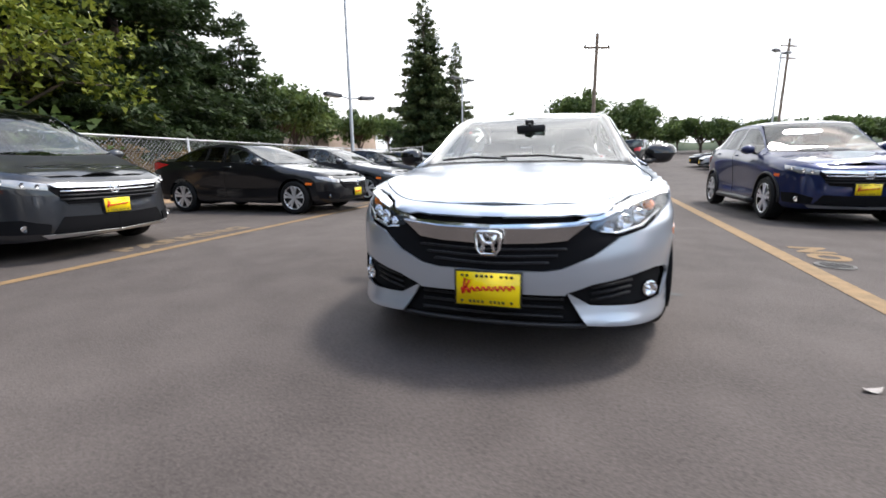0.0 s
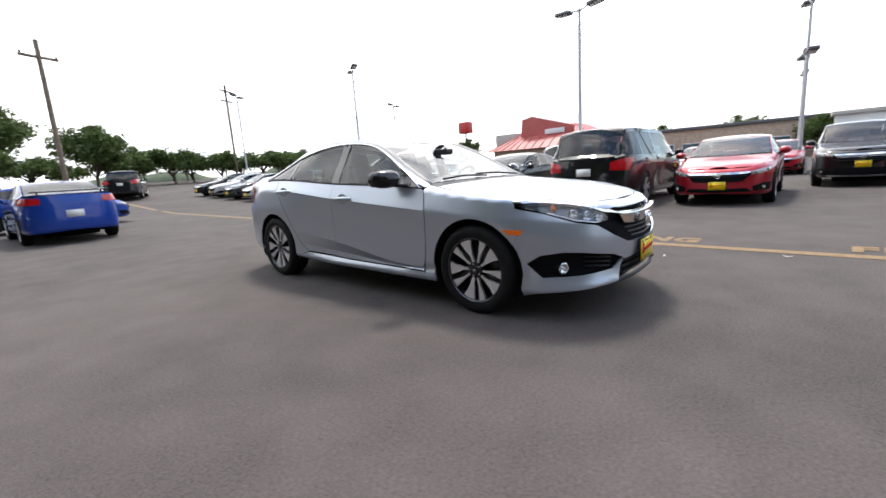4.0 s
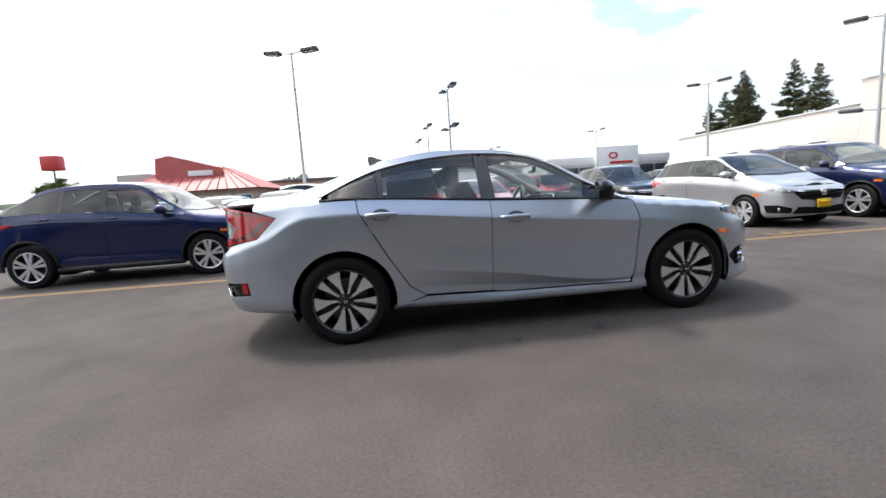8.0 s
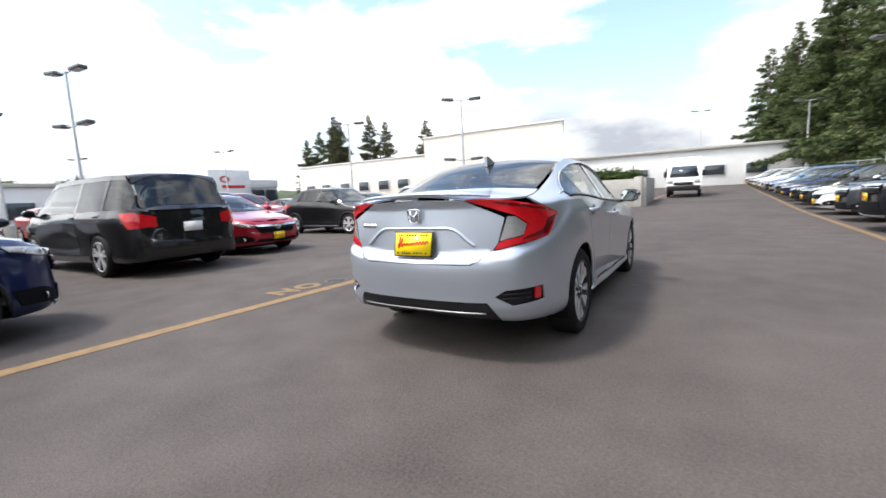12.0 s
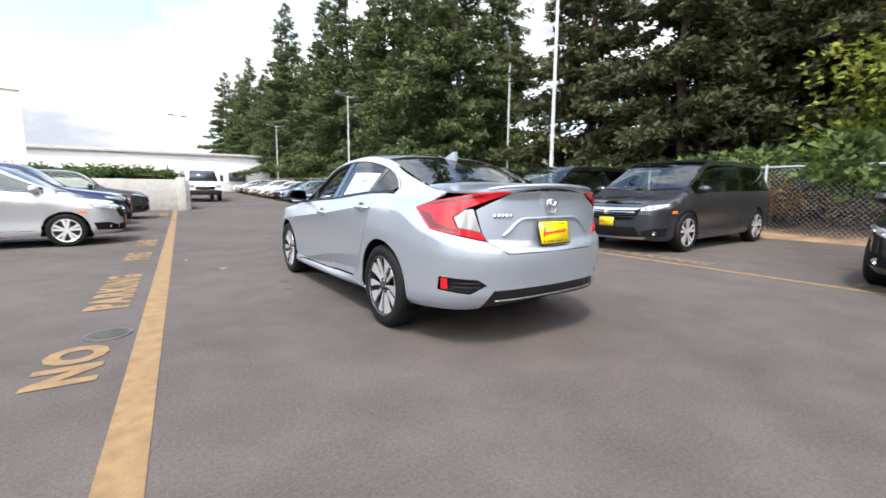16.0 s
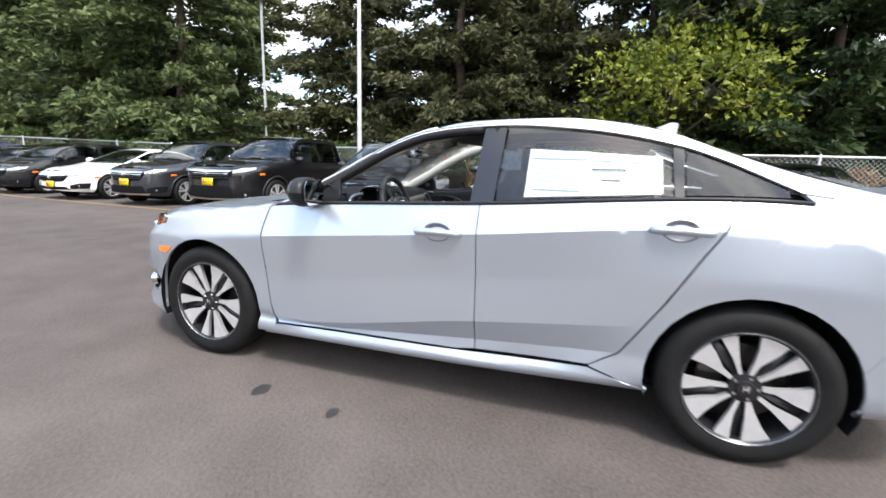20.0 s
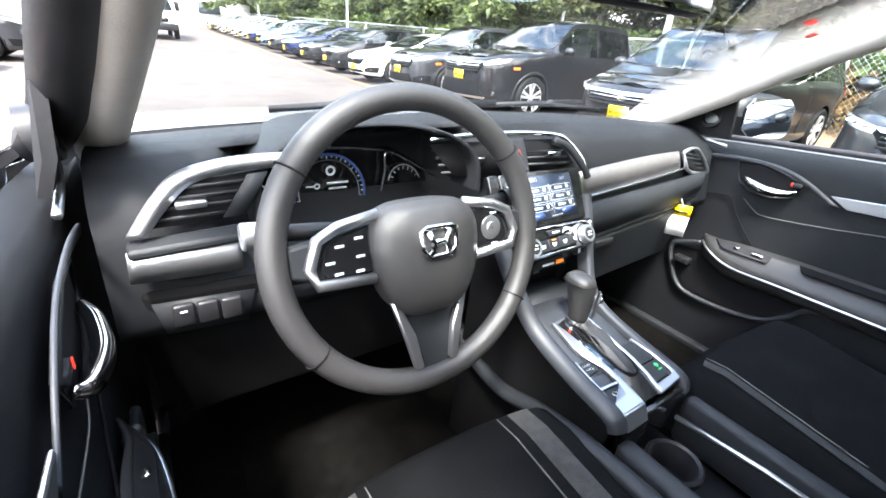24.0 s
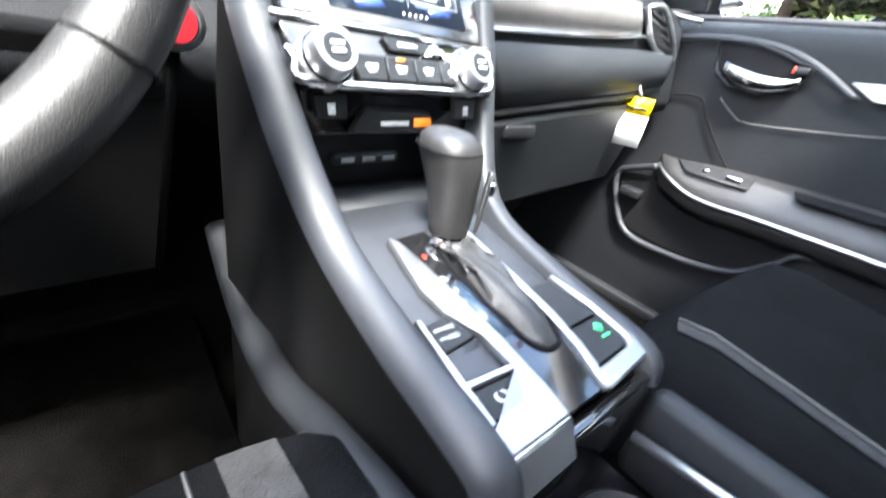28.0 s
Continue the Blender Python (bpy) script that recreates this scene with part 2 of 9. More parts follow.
# ---- building blocks ----
def link(name, bm, material, parent=None, label="", smooth=True):
    """A bmesh as one mesh object, under a thing or a part when one is given."""
    me = bpy.data.meshes.new(name)
    bm.to_mesh(me)
    bm.free()
    for m in material if isinstance(material, (list, tuple)) else [material]:
        me.materials.append(m)
    if smooth:
        me.polygons.foreach_set("use_smooth", [True] * len(me.polygons))
    ob = new(name, me)
    if parent is not None:
        ob.parent = parent
    if label:
        ob["label"] = label
    return ob


part = link


def thing(name, m, label, category, group="", kind=""):
    """An Empty at a thing's base, to parent its parts."""
    ob = new(name)
    ob.empty_display_size = 0.2
    ob.matrix_world = m
    return tagged(ob, label, category, group, kind)


def box(cx, cy, cz, sx, sy, sz, bevel=0.0, rot=None, seg=2):
    bm = bmesh.new()
    bmesh.ops.create_cube(bm, size=1)
    bmesh.ops.scale(bm, vec=(sx, sy, sz), verts=bm.verts)
    if bevel:
        bmesh.ops.bevel(bm, geom=bm.edges[:], offset=min(bevel, 0.45 * min(sx, sy, sz)), segments=seg, affect="EDGES", profile=0.5)
    m = Matrix.Translation((cx, cy, cz))
    if rot:
        m = m @ Euler([radians(a) for a in rot]).to_matrix().to_4x4()
    bmesh.ops.transform(bm, matrix=m, verts=bm.verts)
    return bm


def join(*bms):
    """Several bmeshes of one part in one."""
    out = bmesh.new()
    for b in bms:
        me = bpy.data.meshes.new("tmp")
        b.to_mesh(me)
        b.free()
        out.from_mesh(me)
        bpy.data.meshes.remove(me)
    return out


def moved(bm, m):
    bmesh.ops.transform(bm, matrix=m, verts=bm.verts)
    return bm


def mirrored(bm):
    """The same piece on the other side of the car."""
    bmesh.ops.scale(bm, vec=(-1, 1, 1), verts=bm.verts)
    bmesh.ops.reverse_faces(bm, faces=bm.faces)
    return bm


def sharpen(bm, angle=35):
    lim = radians(angle)
    for e in bm.edges:
        if len(e.link_faces) == 2 and e.calc_face_angle(0) > lim:
            e.smooth = False
    return bm


def lathe(profile, seg=32, axis="x", close=False):
    """Turn a profile of (along, radius) round an axis."""
    bm = bmesh.new()
    rings = []
    for a, r in profile:
        ring = []
        for i in range(seg):
            t = 2 * math.pi * i / seg
            c, s = r * math.cos(t), r * math.sin(t)
            ring.append(bm.verts.new({"x": (a, c, s), "y": (c, a, s), "z": (c, s, a)}[axis]))
        rings.append(ring)
    for p, q in zip(rings, rings[1:]):
        for i in range(seg):
            bm.faces.new((p[i], p[(i + 1) % seg], q[(i + 1) % seg], q[i]))
    if close:
        bm.faces.new(rings[0]), bm.faces.new(rings[-1])
    bmesh.ops.recalc_face_normals(bm, faces=bm.faces)
    return sharpen(bm)


def tube(points, radius, seg=8, closed=False, flat=1.0):
    """A round bar along points; radius may be a function of 0..1."""
    bm = bmesh.new()
    pts = [Vector(p) for p in points]
    n = len(pts)
    rings, up = [], None
    for i, p in enumerate(pts):
        a, b = pts[(i - 1) % n if closed else max(i - 1, 0)], pts[(i + 1) % n if closed else min(i + 1, n - 1)]
        d = (b - a).normalized()
        if up is None:
            up = Vector((0, 0, 1)) if abs(d.z) < 0.9 else Vector((1, 0, 0))
        side = d.cross(up).normalized()
        up = side.cross(d).normalized()
        r = radius(i / max(1, n - 1)) if callable(radius) else radius
        rings.append([bm.verts.new(p + side * (r * math.cos(2 * math.pi * k / seg)) + up * (r * flat * math.sin(2 * math.pi * k / seg))) for k in range(seg)])
    for i in range(n if closed else n - 1):
        p, q = rings[i], rings[(i + 1) % n]
        for k in range(seg):
            bm.faces.new((p[k], p[(k + 1) % seg], q[(k + 1) % seg], q[k]))
    if not closed:
        bm.faces.new(rings[0]), bm.faces.new(rings[-1])
    bmesh.ops.recalc_face_normals(bm, faces=bm.faces)
    return bm


def spline(points, n=8):
    """Catmull-Rom through points."""
    p = [Vector(q) for q in points]
    out = []
    for i in range(len(p) - 1):
        a, b, c, d = p[max(i - 1, 0)], p[i], p[i + 1], p[min(i + 2, len(p) - 1)]
        for k in range(n):
            t = k / n
            out.append(0.5 * (2 * b + (c - a) * t + (2 * a - 5 * b + 4 * c - d) * t * t + (3 * b - a - 3 * c + d) * t ** 3))
    return out + [p[-1]]


def prism(poly, depth, fn):
    """A flat outline given thickness; fn maps (u, v, w) to the world."""
    bm = bmesh.new()
    a = [bm.verts.new(fn(u, v, 0)) for u, v in poly]
    b = [bm.verts.new(fn(u, v, depth)) for u, v in poly]
    bm.faces.new(a), bm.faces.new(list(reversed(b)))
    for i in range(len(a)):
        j = (i + 1) % len(a)
        bm.faces.new((a[i], b[i], b[j], a[j]))
    bmesh.ops.triangulate(bm, faces=[f for f in bm.faces if len(f.verts) > 4])
    bmesh.ops.recalc_face_normals(bm, faces=bm.faces)
    return sharpen(bm)


def text_mesh(words, size, name="lettering", spacing=1.0, extrude=0.0, shear=0.0, bold=0.0):
    """The built-in font as a mesh, centred, in the xy plane."""
    cu = bpy.data.curves.new(name, "FONT")
    cu.body, cu.size, cu.align_x, cu.align_y = words, size, "CENTER", "CENTER"
    cu.space_character, cu.extrude, cu.shear, cu.offset, cu.resolution_u = spacing, extrude, shear, bold, 3
    ob = new("tmp_text", cu)
    me = bpy.data.meshes.new_from_object(ob.evaluated_get(bpy.context.evaluated_depsgraph_get()))
    bpy.data.objects.remove(ob)
    bm = bmesh.new()
    bm.from_mesh(me)
    bpy.data.meshes.remove(me)
    return bm


# ---- car bodies: a side sheet wrapped round the plan, and a top sheet ----
def pchip(xs, ys):
    """A smooth curve through points that doesn't overshoot."""
    xs, ys = np.array(xs, float), np.array(ys, float)
    h, d = np.diff(xs), np.diff(ys) / np.diff(xs)
    m = np.zeros(len(xs))
    m[0], m[-1] = d[0], d[-1]
    for i in range(1, len(xs) - 1):
        if d[i - 1] * d[i] > 0:
            w1, w2 = 2 * h[i] + h[i - 1], h[i] + 2 * h[i - 1]
            m[i] = (w1 + w2) / (w1 / d[i - 1] + w2 / d[i])

    def f(x):
        x = min(max(float(x), xs[0]), xs[-1])
        i = min(max(int(np.searchsorted(xs, x)) - 1, 0), len(h) - 1)
        t = (x - xs[i]) / h[i]
        return ((2 * t ** 3 - 3 * t * t + 1) * ys[i] + (t ** 3 - 2 * t * t + t) * h[i] * m[i] + (3 * t * t - 2 * t ** 3) * ys[i + 1] + (t ** 3 - t * t) * h[i] * m[i + 1])
    return f


class Shell:
    """plan: (x, y) from the nose's middle to the tail's; heights: six curves over s; offs: (v, curve over s)."""

    def __init__(self, plan, heights, offs, top):
        pts = spline([(x, y, 0) for x, y in plan], 12)
        a, arc = 0.0, [0.0]
        for p, q in zip(pts, pts[1:]):
            a += (q - p).length
            arc.append(a)
        self.px, self.py = np.array([p.x for p in pts]), np.array([p.y for p in pts])
        mid = np.interp(0.0, self.py[6:-6], np.array(arc)[6:-6])
        self.s = np.array(arc) - mid
        tx, ty = np.gradient(self.px), np.gradient(self.py)
        ln = np.hypot(tx, ty)
        self.nx, self.ny = ty / ln, -tx / ln
        self.s0, self.s1 = self.s[0], self.s[-1]
        self.half = len(pts) // 2
        self.raw = heights, offs, top
        self.z = [self.curve(c) for c in heights]
        self.v, self.o = [v for v, _ in offs], [self.curve(c) for _, c in offs]
        self.top = pchip(*zip(*top))
        rail = [self.side(t, self.z[5](t)) for t in np.linspace(self.s0, self.s1, 160)]
        rail = rail[:1] + [p for q, p in zip(rail, rail[1:]) if p.y > q.y + 1e-5]
        self.ry, self.rx, self.rz = (np.array([p[i] for p in rail]) for i in (1, 0, 2))

    def curve(self, c):
        return pchip(*zip(*[(self.at(k), v) for k, v in c]))

    def at(self, k):
        """s of a place: a number is y on the side, ('f', x) on the nose, ('r', x) on the tail."""
        h = self.half
        if isinstance(k, tuple):
            if k[0] == "f":
                return float(np.interp(k[1], self.px[:h], self.s[:h]))
            return float(np.interp(-k[1], -self.px[h:], self.s[h:]))
        return float(np.interp(k, self.py, self.s))

    def side(self, s, z, inset=0.0):
        px, py = np.interp(s, self.s, self.px), np.interp(s, self.s, self.py)
        nx, ny = np.interp(s, self.s, self.nx), np.interp(s, self.s, self.ny)
        zs = [f(s) for f in self.z]
        for i in range(1, 6):
            zs[i] = max(zs[i], zs[i - 1] + 0.004)
        v = float(np.interp(z, zs, range(6)))
        i = min(max(int(np.searchsorted(self.v, v)) - 1, 0), len(self.v) - 2)
        a, b = self.o[i](s), self.o[i + 1](s)
        o = a + (b - a) * (v - self.v[i]) / (self.v[i + 1] - self.v[i]) - inset
        return Vector((px + nx * o, py + ny * o, z))

    def rail(self, y):
        return float(np.interp(y, self.ry, self.rx)), float(np.interp(y, self.ry, self.rz))

    def roof(self, x, y, inset=0.0):
        rx, rz = self.rail(y)
        q = min(1.0, abs(x) / max(rx, 1e-4))
        return Vector((x, y, rz + (max(self.top(y), rz) - rz) * (1 - q ** 2.6) - inset))


def clip_line(poly, axis, lim, keep_less):
    out = []
    for i in range(len(poly)):
        p, q = poly[i - 1], poly[i]
        a, b = (p[axis] <= lim) == keep_less, (q[axis] <= lim) == keep_less
        if p[axis] == lim:
            a = True
        if q[axis] == lim:
            b = True
        if a != b:
            t = (lim - p[axis]) / (q[axis] - p[axis])
            r = [p[0] + t * (q[0] - p[0]), p[1] + t * (q[1] - p[1])]
            r[axis] = lim
            out.append(tuple(r))
        if b:
            out.append(q)
    return out


def shrink(poly, g):
    """An outline drawn in by g, for the gap between panels."""
    area = sum(p[0] * q[1] - q[0] * p[1] for p, q in zip(poly, poly[1:] + poly[:1]))
    sg, out, n = (1 if area > 0 else -1), [], len(poly)
    for i in range(n):
        p, q, r = (Vector(poly[j % n]) for j in (i - 1, i, i + 1))
        a, b = (q - p), (r - q)
        if a.length < 1e-6 or b.length < 1e-6:
            continue
        na, nb = Vector((-a.y, a.x)).normalized() * sg, Vector((-b.y, b.x)).normalized() * sg
        d = na + nb
        k = max(0.35, d.length_squared / 2)
        out.append(tuple(q + d * (g / k)))
    return out


def creased(poly, lines, gap=0.0022):
    """An outline cut along curves over s, so that the panel folds sharply there."""
    pts = shrink(poly, gap)
    dense = []
    for p, q in zip(pts, pts[1:] + pts[:1]):
        n = max(1, int(math.hypot(q[0] - p[0], q[1] - p[1]) / .04))
        dense += [(p[0] + (q[0] - p[0]) * i / n, p[1] + (q[1] - p[1]) * i / n) for i in range(n)]
    pieces = [dense]
    for g in lines:
        out = []
        for one in pieces:
            flat = [(u, v - g(u)) for u, v in one]
            if min(v for _, v in flat) > -1e-4 or max(v for _, v in flat) < 1e-4:
                out.append(one)
                continue
            for less in (True, False):
                c = clip_line(flat, 1, 0.0, less)
                ring = []
                for p, q in zip(c, c[1:] + c[:1]):
                    ring.append(p)
                    if abs(p[1]) < 1e-9 and abs(q[1]) < 1e-9:
                        stops = [i * .04 for i in range(int(math.floor(min(p[0], q[0]) / .04)) + 1, int(math.ceil(max(p[0], q[0]) / .04)))]
                        ring += [(t, 0.0) for t in (stops if q[0] > p[0] else reversed(stops)) if abs(t - p[0]) > 1e-4 and abs(t - q[0]) > 1e-4]
                out.append([(u, v + g(u)) for u, v in ring])
        pieces = out
    return [p for p in pieces if len(p) > 2]


def patch(poly, cell, fn, rim=0.012, both=False, gap=0.0022, cellv=None, weld=0.0, crease=False):
    """A panel: an outline over a sheet, meshed with a grid, with turned-in edges. both: on the two sides of the car."""
    cv = cellv or cell
    bm, seen, rings = bmesh.new(), {}, []
    for one in poly if isinstance(poly[0], list) else [poly]:
        ring = shrink(one, gap) if gap else one
        rings.append(ring)
        grid_fill(bm, seen, ring, cell, cv, fn)
    bmesh.ops.delete(bm, geom=[f for f in bm.faces if f.calc_area() < 1e-8], context="FACES")
    bmesh.ops.delete(bm, geom=[v for v in bm.verts if not v.link_faces], context="VERTS")
    # true outline edges: those on a ring's side that no other ring shares
    key = lambda p: (round(p[0], 4), round(p[1], 4))
    sides = [(a, b) for r in rings for a, b in zip(r, r[1:] + r[:1])]
    tally = collections.Counter(frozenset((key(a), key(b))) for a, b in sides)
    sides = [(a, b) for a, b in sides if tally[frozenset((key(a), key(b)))] == 1]
    shared = [tuple(sorted((key(a), key(b)))) for r in rings for a, b in zip(r, r[1:] + r[:1]) if tally[frozenset((key(a), key(b)))] > 1]
    shared = list(set(shared))
    place = {v: p for p, v in seen.items() if v.is_valid}
    for e in bm.edges:
        p, q = place[e.verts[0]], place[e.verts[1]]
        if crease and len(e.link_faces) == 2 and any(off_line(p, a, b) < 2e-4 and off_line(q, a, b) < 2e-4 for a, b in shared):
            e.smooth = False
        if len(e.link_faces) == 1:
            e.seam = any(off_line(p, a, b) < 2e-4 and off_line(q, a, b) < 2e-4 for a, b in sides)
    return finish(bm, rim, both, weld)


def off_line(p, a, b):
    """How far p lies from the stretch a-b."""
    dx, dy = b[0] - a[0], b[1] - a[1]
    t = max(0.0, min(1.0, ((p[0] - a[0]) * dx + (p[1] - a[1]) * dy) / (dx * dx + dy * dy + 1e-12)))
    return math.hypot(p[0] - a[0] - t * dx, p[1] - a[1] - t * dy)


def grid_fill(bm, seen, poly, cell, cv, fn):
    u0, u1 = min(p[0] for p in poly), max(p[0] for p in poly)
    for i in range(int(math.floor(u0 / cell)), int(math.ceil(u1 / cell)) + 1):
        strip = clip_line(clip_line(poly, 0, i * cell, False), 0, (i + 1) * cell, True)
        if len(strip) < 3:
            continue
        w0, w1 = min(p[1] for p in strip), max(p[1] for p in strip)
        for j in range(int(math.floor(w0 / cv)), int(math.ceil(w1 / cv)) + 1):
            c = clip_line(clip_line(strip, 1, j * cv, False), 1, (j + 1) * cv, True)
            if sum(p[0] * q[1] - q[0] * p[1] for p, q in zip(c, c[1:] + c[:1])) < 0:
                c = c[::-1]
            vs = []
            for p in c:
                k = (round(p[0], 5), round(p[1], 5))
                if k not in seen:
                    seen[k] = bm.verts.new(fn(*p))
                if seen[k] not in vs:
                    vs.append(seen[k])
            if len(vs) > 2:
                try:
                    bm.faces.new(vs)
                except ValueError:
                    pass


def finish(bm, rim, both, weld=0.0):
    mark = lambda v: (round(abs(v.co.x), 3), round(v.co.y, 3), round(v.co.z, 3))
    drop = [e for e in bm.edges if len(e.link_faces) == 1 and not e.seam]
    inner = {frozenset(mark(v) for v in e.verts) for e in drop}
    bmesh.ops.dissolve_degenerate(bm, dist=1e-5, edges=bm.edges)
    if both:
        other = bm.copy()
        mirrored(other)
        bm = join(bm, other)
    bmesh.ops.remove_doubles(bm, verts=bm.verts, dist=max(1e-4, weld))
    bm.normal_update()
    # outwards: away from the car's middle line
    c = sum((f.normal.dot(f.calc_center_median() - Vector((0, 0, 0.45))) * f.calc_area() for f in bm.faces), 0.0)
    if c < 0:
        bmesh.ops.reverse_faces(bm, faces=bm.faces)
    if rim:
        bm.normal_update()
        edges = [e for e in bm.edges if len(e.link_faces) == 1 and frozenset(mark(v) for v in e.verts) not in inner]
        ends = {v for e in edges for v in e.verts}
        low = {v: bm.verts.new(v.co - v.normal * rim) for v in ends}
        for e in edges:
            lp = e.link_loops[0]
            a, b = lp.vert, lp.link_loop_next.vert
            e.smooth = False
            bm.faces.new((b, a, low[a], low[b]))
    return bm


def flip(bm):
    bmesh.ops.reverse_faces(bm, faces=bm.faces)
    return bm


def height(x, y):
    a, b = max(0, y - 17), max(0, -y - 13)
    return 0.048 * (a - 1.5 * math.tanh(a / 1.5)) * (1 if a < 45 else 45 / a) + 0.02 * (b - 1.5 * math.tanh(b / 1.5)) * (1 if b < 60 else 60 / b)


# ---- the silver sedan: outer skin ----
F = lambda x: ("f", x)
R = lambda x: ("r", x)
SALOON = Shell(
    plan=[(0, -2.315), (0.25, -2.305), (0.45, -2.26), (0.62, -2.16), (0.74, -2.02), (0.82, -1.86), (0.87, -1.66), (0.893, -1.4), (0.898, -0.9),
          (0.90, 0), (0.898, 0.8), (0.893, 1.3), (0.87, 1.65), (0.83, 1.86), (0.77, 2.02), (0.66, 2.15), (0.45, 2.235), (0.22, 2.268), (0, 2.278)],
    heights=[
        [(F(0), .235), (F(.43), .235), (F(.6), .215), (-1.7, .17), (-1.0, .195), (0, .205), (.9, .235), (1.7, .265), (R(.6), .28), (R(0), .30)],
        [(F(0), .29), (F(.6), .28), (-1.0, .27), (0, .288), (.7, .318), (1.7, .36), (R(0), .40)],
        [(F(0), .43), (F(.6), .47), (-1.5, .48), (-.83, .31), (.2, .45), (.65, .50), (1.3, .56), (R(.6), .56), (R(0), .56)],
        [(F(0), .52), (F(.6), .64), (F(.78), .68), (-1.6, .70), (-.96, .755), (.2, .858), (1.04, .938), (1.5, .95), (1.85, .80), (R(.6), .70), (R(0), .67)],
        [(F(0), .728), (F(.5), .742), (F(.74), .785), (-1.6, .828), (-1.0, .905), (-.89, .92), (.17, .985), (1.29, 1.055), (1.6, 1.04), (1.9, 1.02), (R(.6), 1.02), (R(0), 1.03)],
        [(F(0), .762), (F(.5), .775), (F(.74), .815), (-1.6, .864), (-1.2, .895), (-.97, .935), (-.7, 1.06), (-.45, 1.20), (-.2, 1.31), (.1, 1.37), (.5, 1.385),
         (.9, 1.335), (1.2, 1.235), (1.5, 1.145), (1.75, 1.09), (1.95, 1.07), (R(.6), 1.065), (R(0), 1.075)]],
    offs=[
        (0, [(F(0), -.04), (F(.6), .004), (-1.7, -.030), (-1.0, -.05), (.9, -.05), (1.7, -.04), (R(.6), -.08), (R(0), -.12)]),
        (.35, [(F(0), -.008), (F(.6), .014), (-1.7, -.006), (-1.0, -.018), (.9, -.018), (1.7, -.012), (R(.6), -.04), (R(0), -.05)]),
        (1, [(F(0), -.012), (F(.6), -.004), (-1.7, -.006), (-1.0, -.016), (-.6, -.040), (.4, -.044), (.75, -.026), (.95, -.012), (1.7, 0), (R(.6), -.015), (R(0), -.02)]),
        (1.35, [(F(0), -.018), (F(.6), -.020), (-1.6, -.008), (-.95, -.036), (0, -.050), (.65, -.042), (.9, -.022), (1.1, -.010), (1.7, 0), (R(.6), -.012), (R(0), -.015)]),
        (2, [(F(0), -.004), (F(.6), -.006), (-1.6, -.005), (-.9, -.020), (0, -.015), (.7, -.014), (1.7, 0), (R(.6), 0), (R(0), 0)]),
        (2.5, [(F(0), 0), (F(.6), -.006), (-1.6, .004), (-.9, -.017), (.4, -.017), (1.29, .006), (1.7, 0), (R(.6), .004), (R(0), .004)]),
        (3, [(F(0), -.006), (F(.6), -.02), (-1.6, -.004), (-.9, 0), (0, 0), (1.04, 0), (1.6, -.008), (R(.7), -.004), (R(0), 0)]),
        (3.12, [(F(0), -.012), (F(.6), -.03), (-1.6, -.009), (-.9, -.006), (0, -.006), (1.04, -.006), (1.6, -.02), (R(.75), -.03), (R(.5), -.05), (R(0), -.055)]),
        (4, [(F(0), -.06), (F(.5), -.07), (F(.74), -.07), (-1.6, -.035), (-1.0, -.050), (0, -.060), (1.29, -.064), (1.6, -.065), (1.9, -.06), (R(.6), -.062), (R(0), -.082)]),
        (5, [(F(0), -.13), (F(.5), -.15), (F(.74), -.16), (-1.6, -.12), (-1.2, -.13), (-.97, -.15), (-.7, -.19), (-.45, -.235), (-.2, -.27), (.1, -.295), (.5, -.305),
             (.9, -.30), (1.2, -.275), (1.5, -.245), (1.75, -.20), (1.95, -.14), (R(.6), -.055), (R(0), -.035)])],
    top=[(-2.25, .760), (-2.1, .798), (-1.9, .842), (-1.6, .893), (-1.3, .93), (-1.0, .965), (-.9, 1.0), (-.6, 1.145), (-.3, 1.275), (-.05, 1.355), (.2, 1.40),
         (.5, 1.415), (.8, 1.395), (1.1, 1.325), (1.4, 1.225), (1.65, 1.145), (1.75, 1.125), (2.0, 1.115), (2.2, 1.105)])
CS = SALOON
AXF, AXR, HUB, TYRE = -1.41, 1.29, 0.325, 0.326


def on(*pts):
    """Outline points of the side sheet, from places to s."""
    return [(CS.at(k), z) for k, z in pts]


def arch(c, r, a0, a1, n=16):
    return [(CS.at(c + r * math.cos(radians(a0 + (a1 - a0) * i / n))), HUB + r * math.sin(radians(a0 + (a1 - a0) * i / n))) for i in range(n + 1)]


def along(curve, y0, y1, n=14, d=0.0):
    a, b = CS.at(y0), CS.at(y1)
    return [(a + (b - a) * i / n, curve(a + (b - a) * i / n) + d) for i in range(n + 1)]


def side(inset=0.0):
    return lambda s, z: CS.side(s, z, inset)


def roof(inset=0.0):
    return lambda x, y: CS.roof(x, y, inset)


def pair(name, poly, cell, inset, material, parent, label="", rim=0.012, gap=0.0022, skip=(), crease=False):
    """One panel on each side of the car."""
    obs = []
    for k in (1, -1):
        if k in skip:
            continue
        bm = patch(poly, cell, side(inset), rim, gap=gap, crease=crease)
        if k < 0:
            mirrored(bm)
        obs.append(link(name, bm, material, parent, label))
    return obs


def centre(name, poly, cell, inset, material, parent, label="", rim=0.012, gap=0.0, cellv=None):
    return link(name, patch(poly, cell, side(inset), rim, True, gap, cellv), material, parent, label)


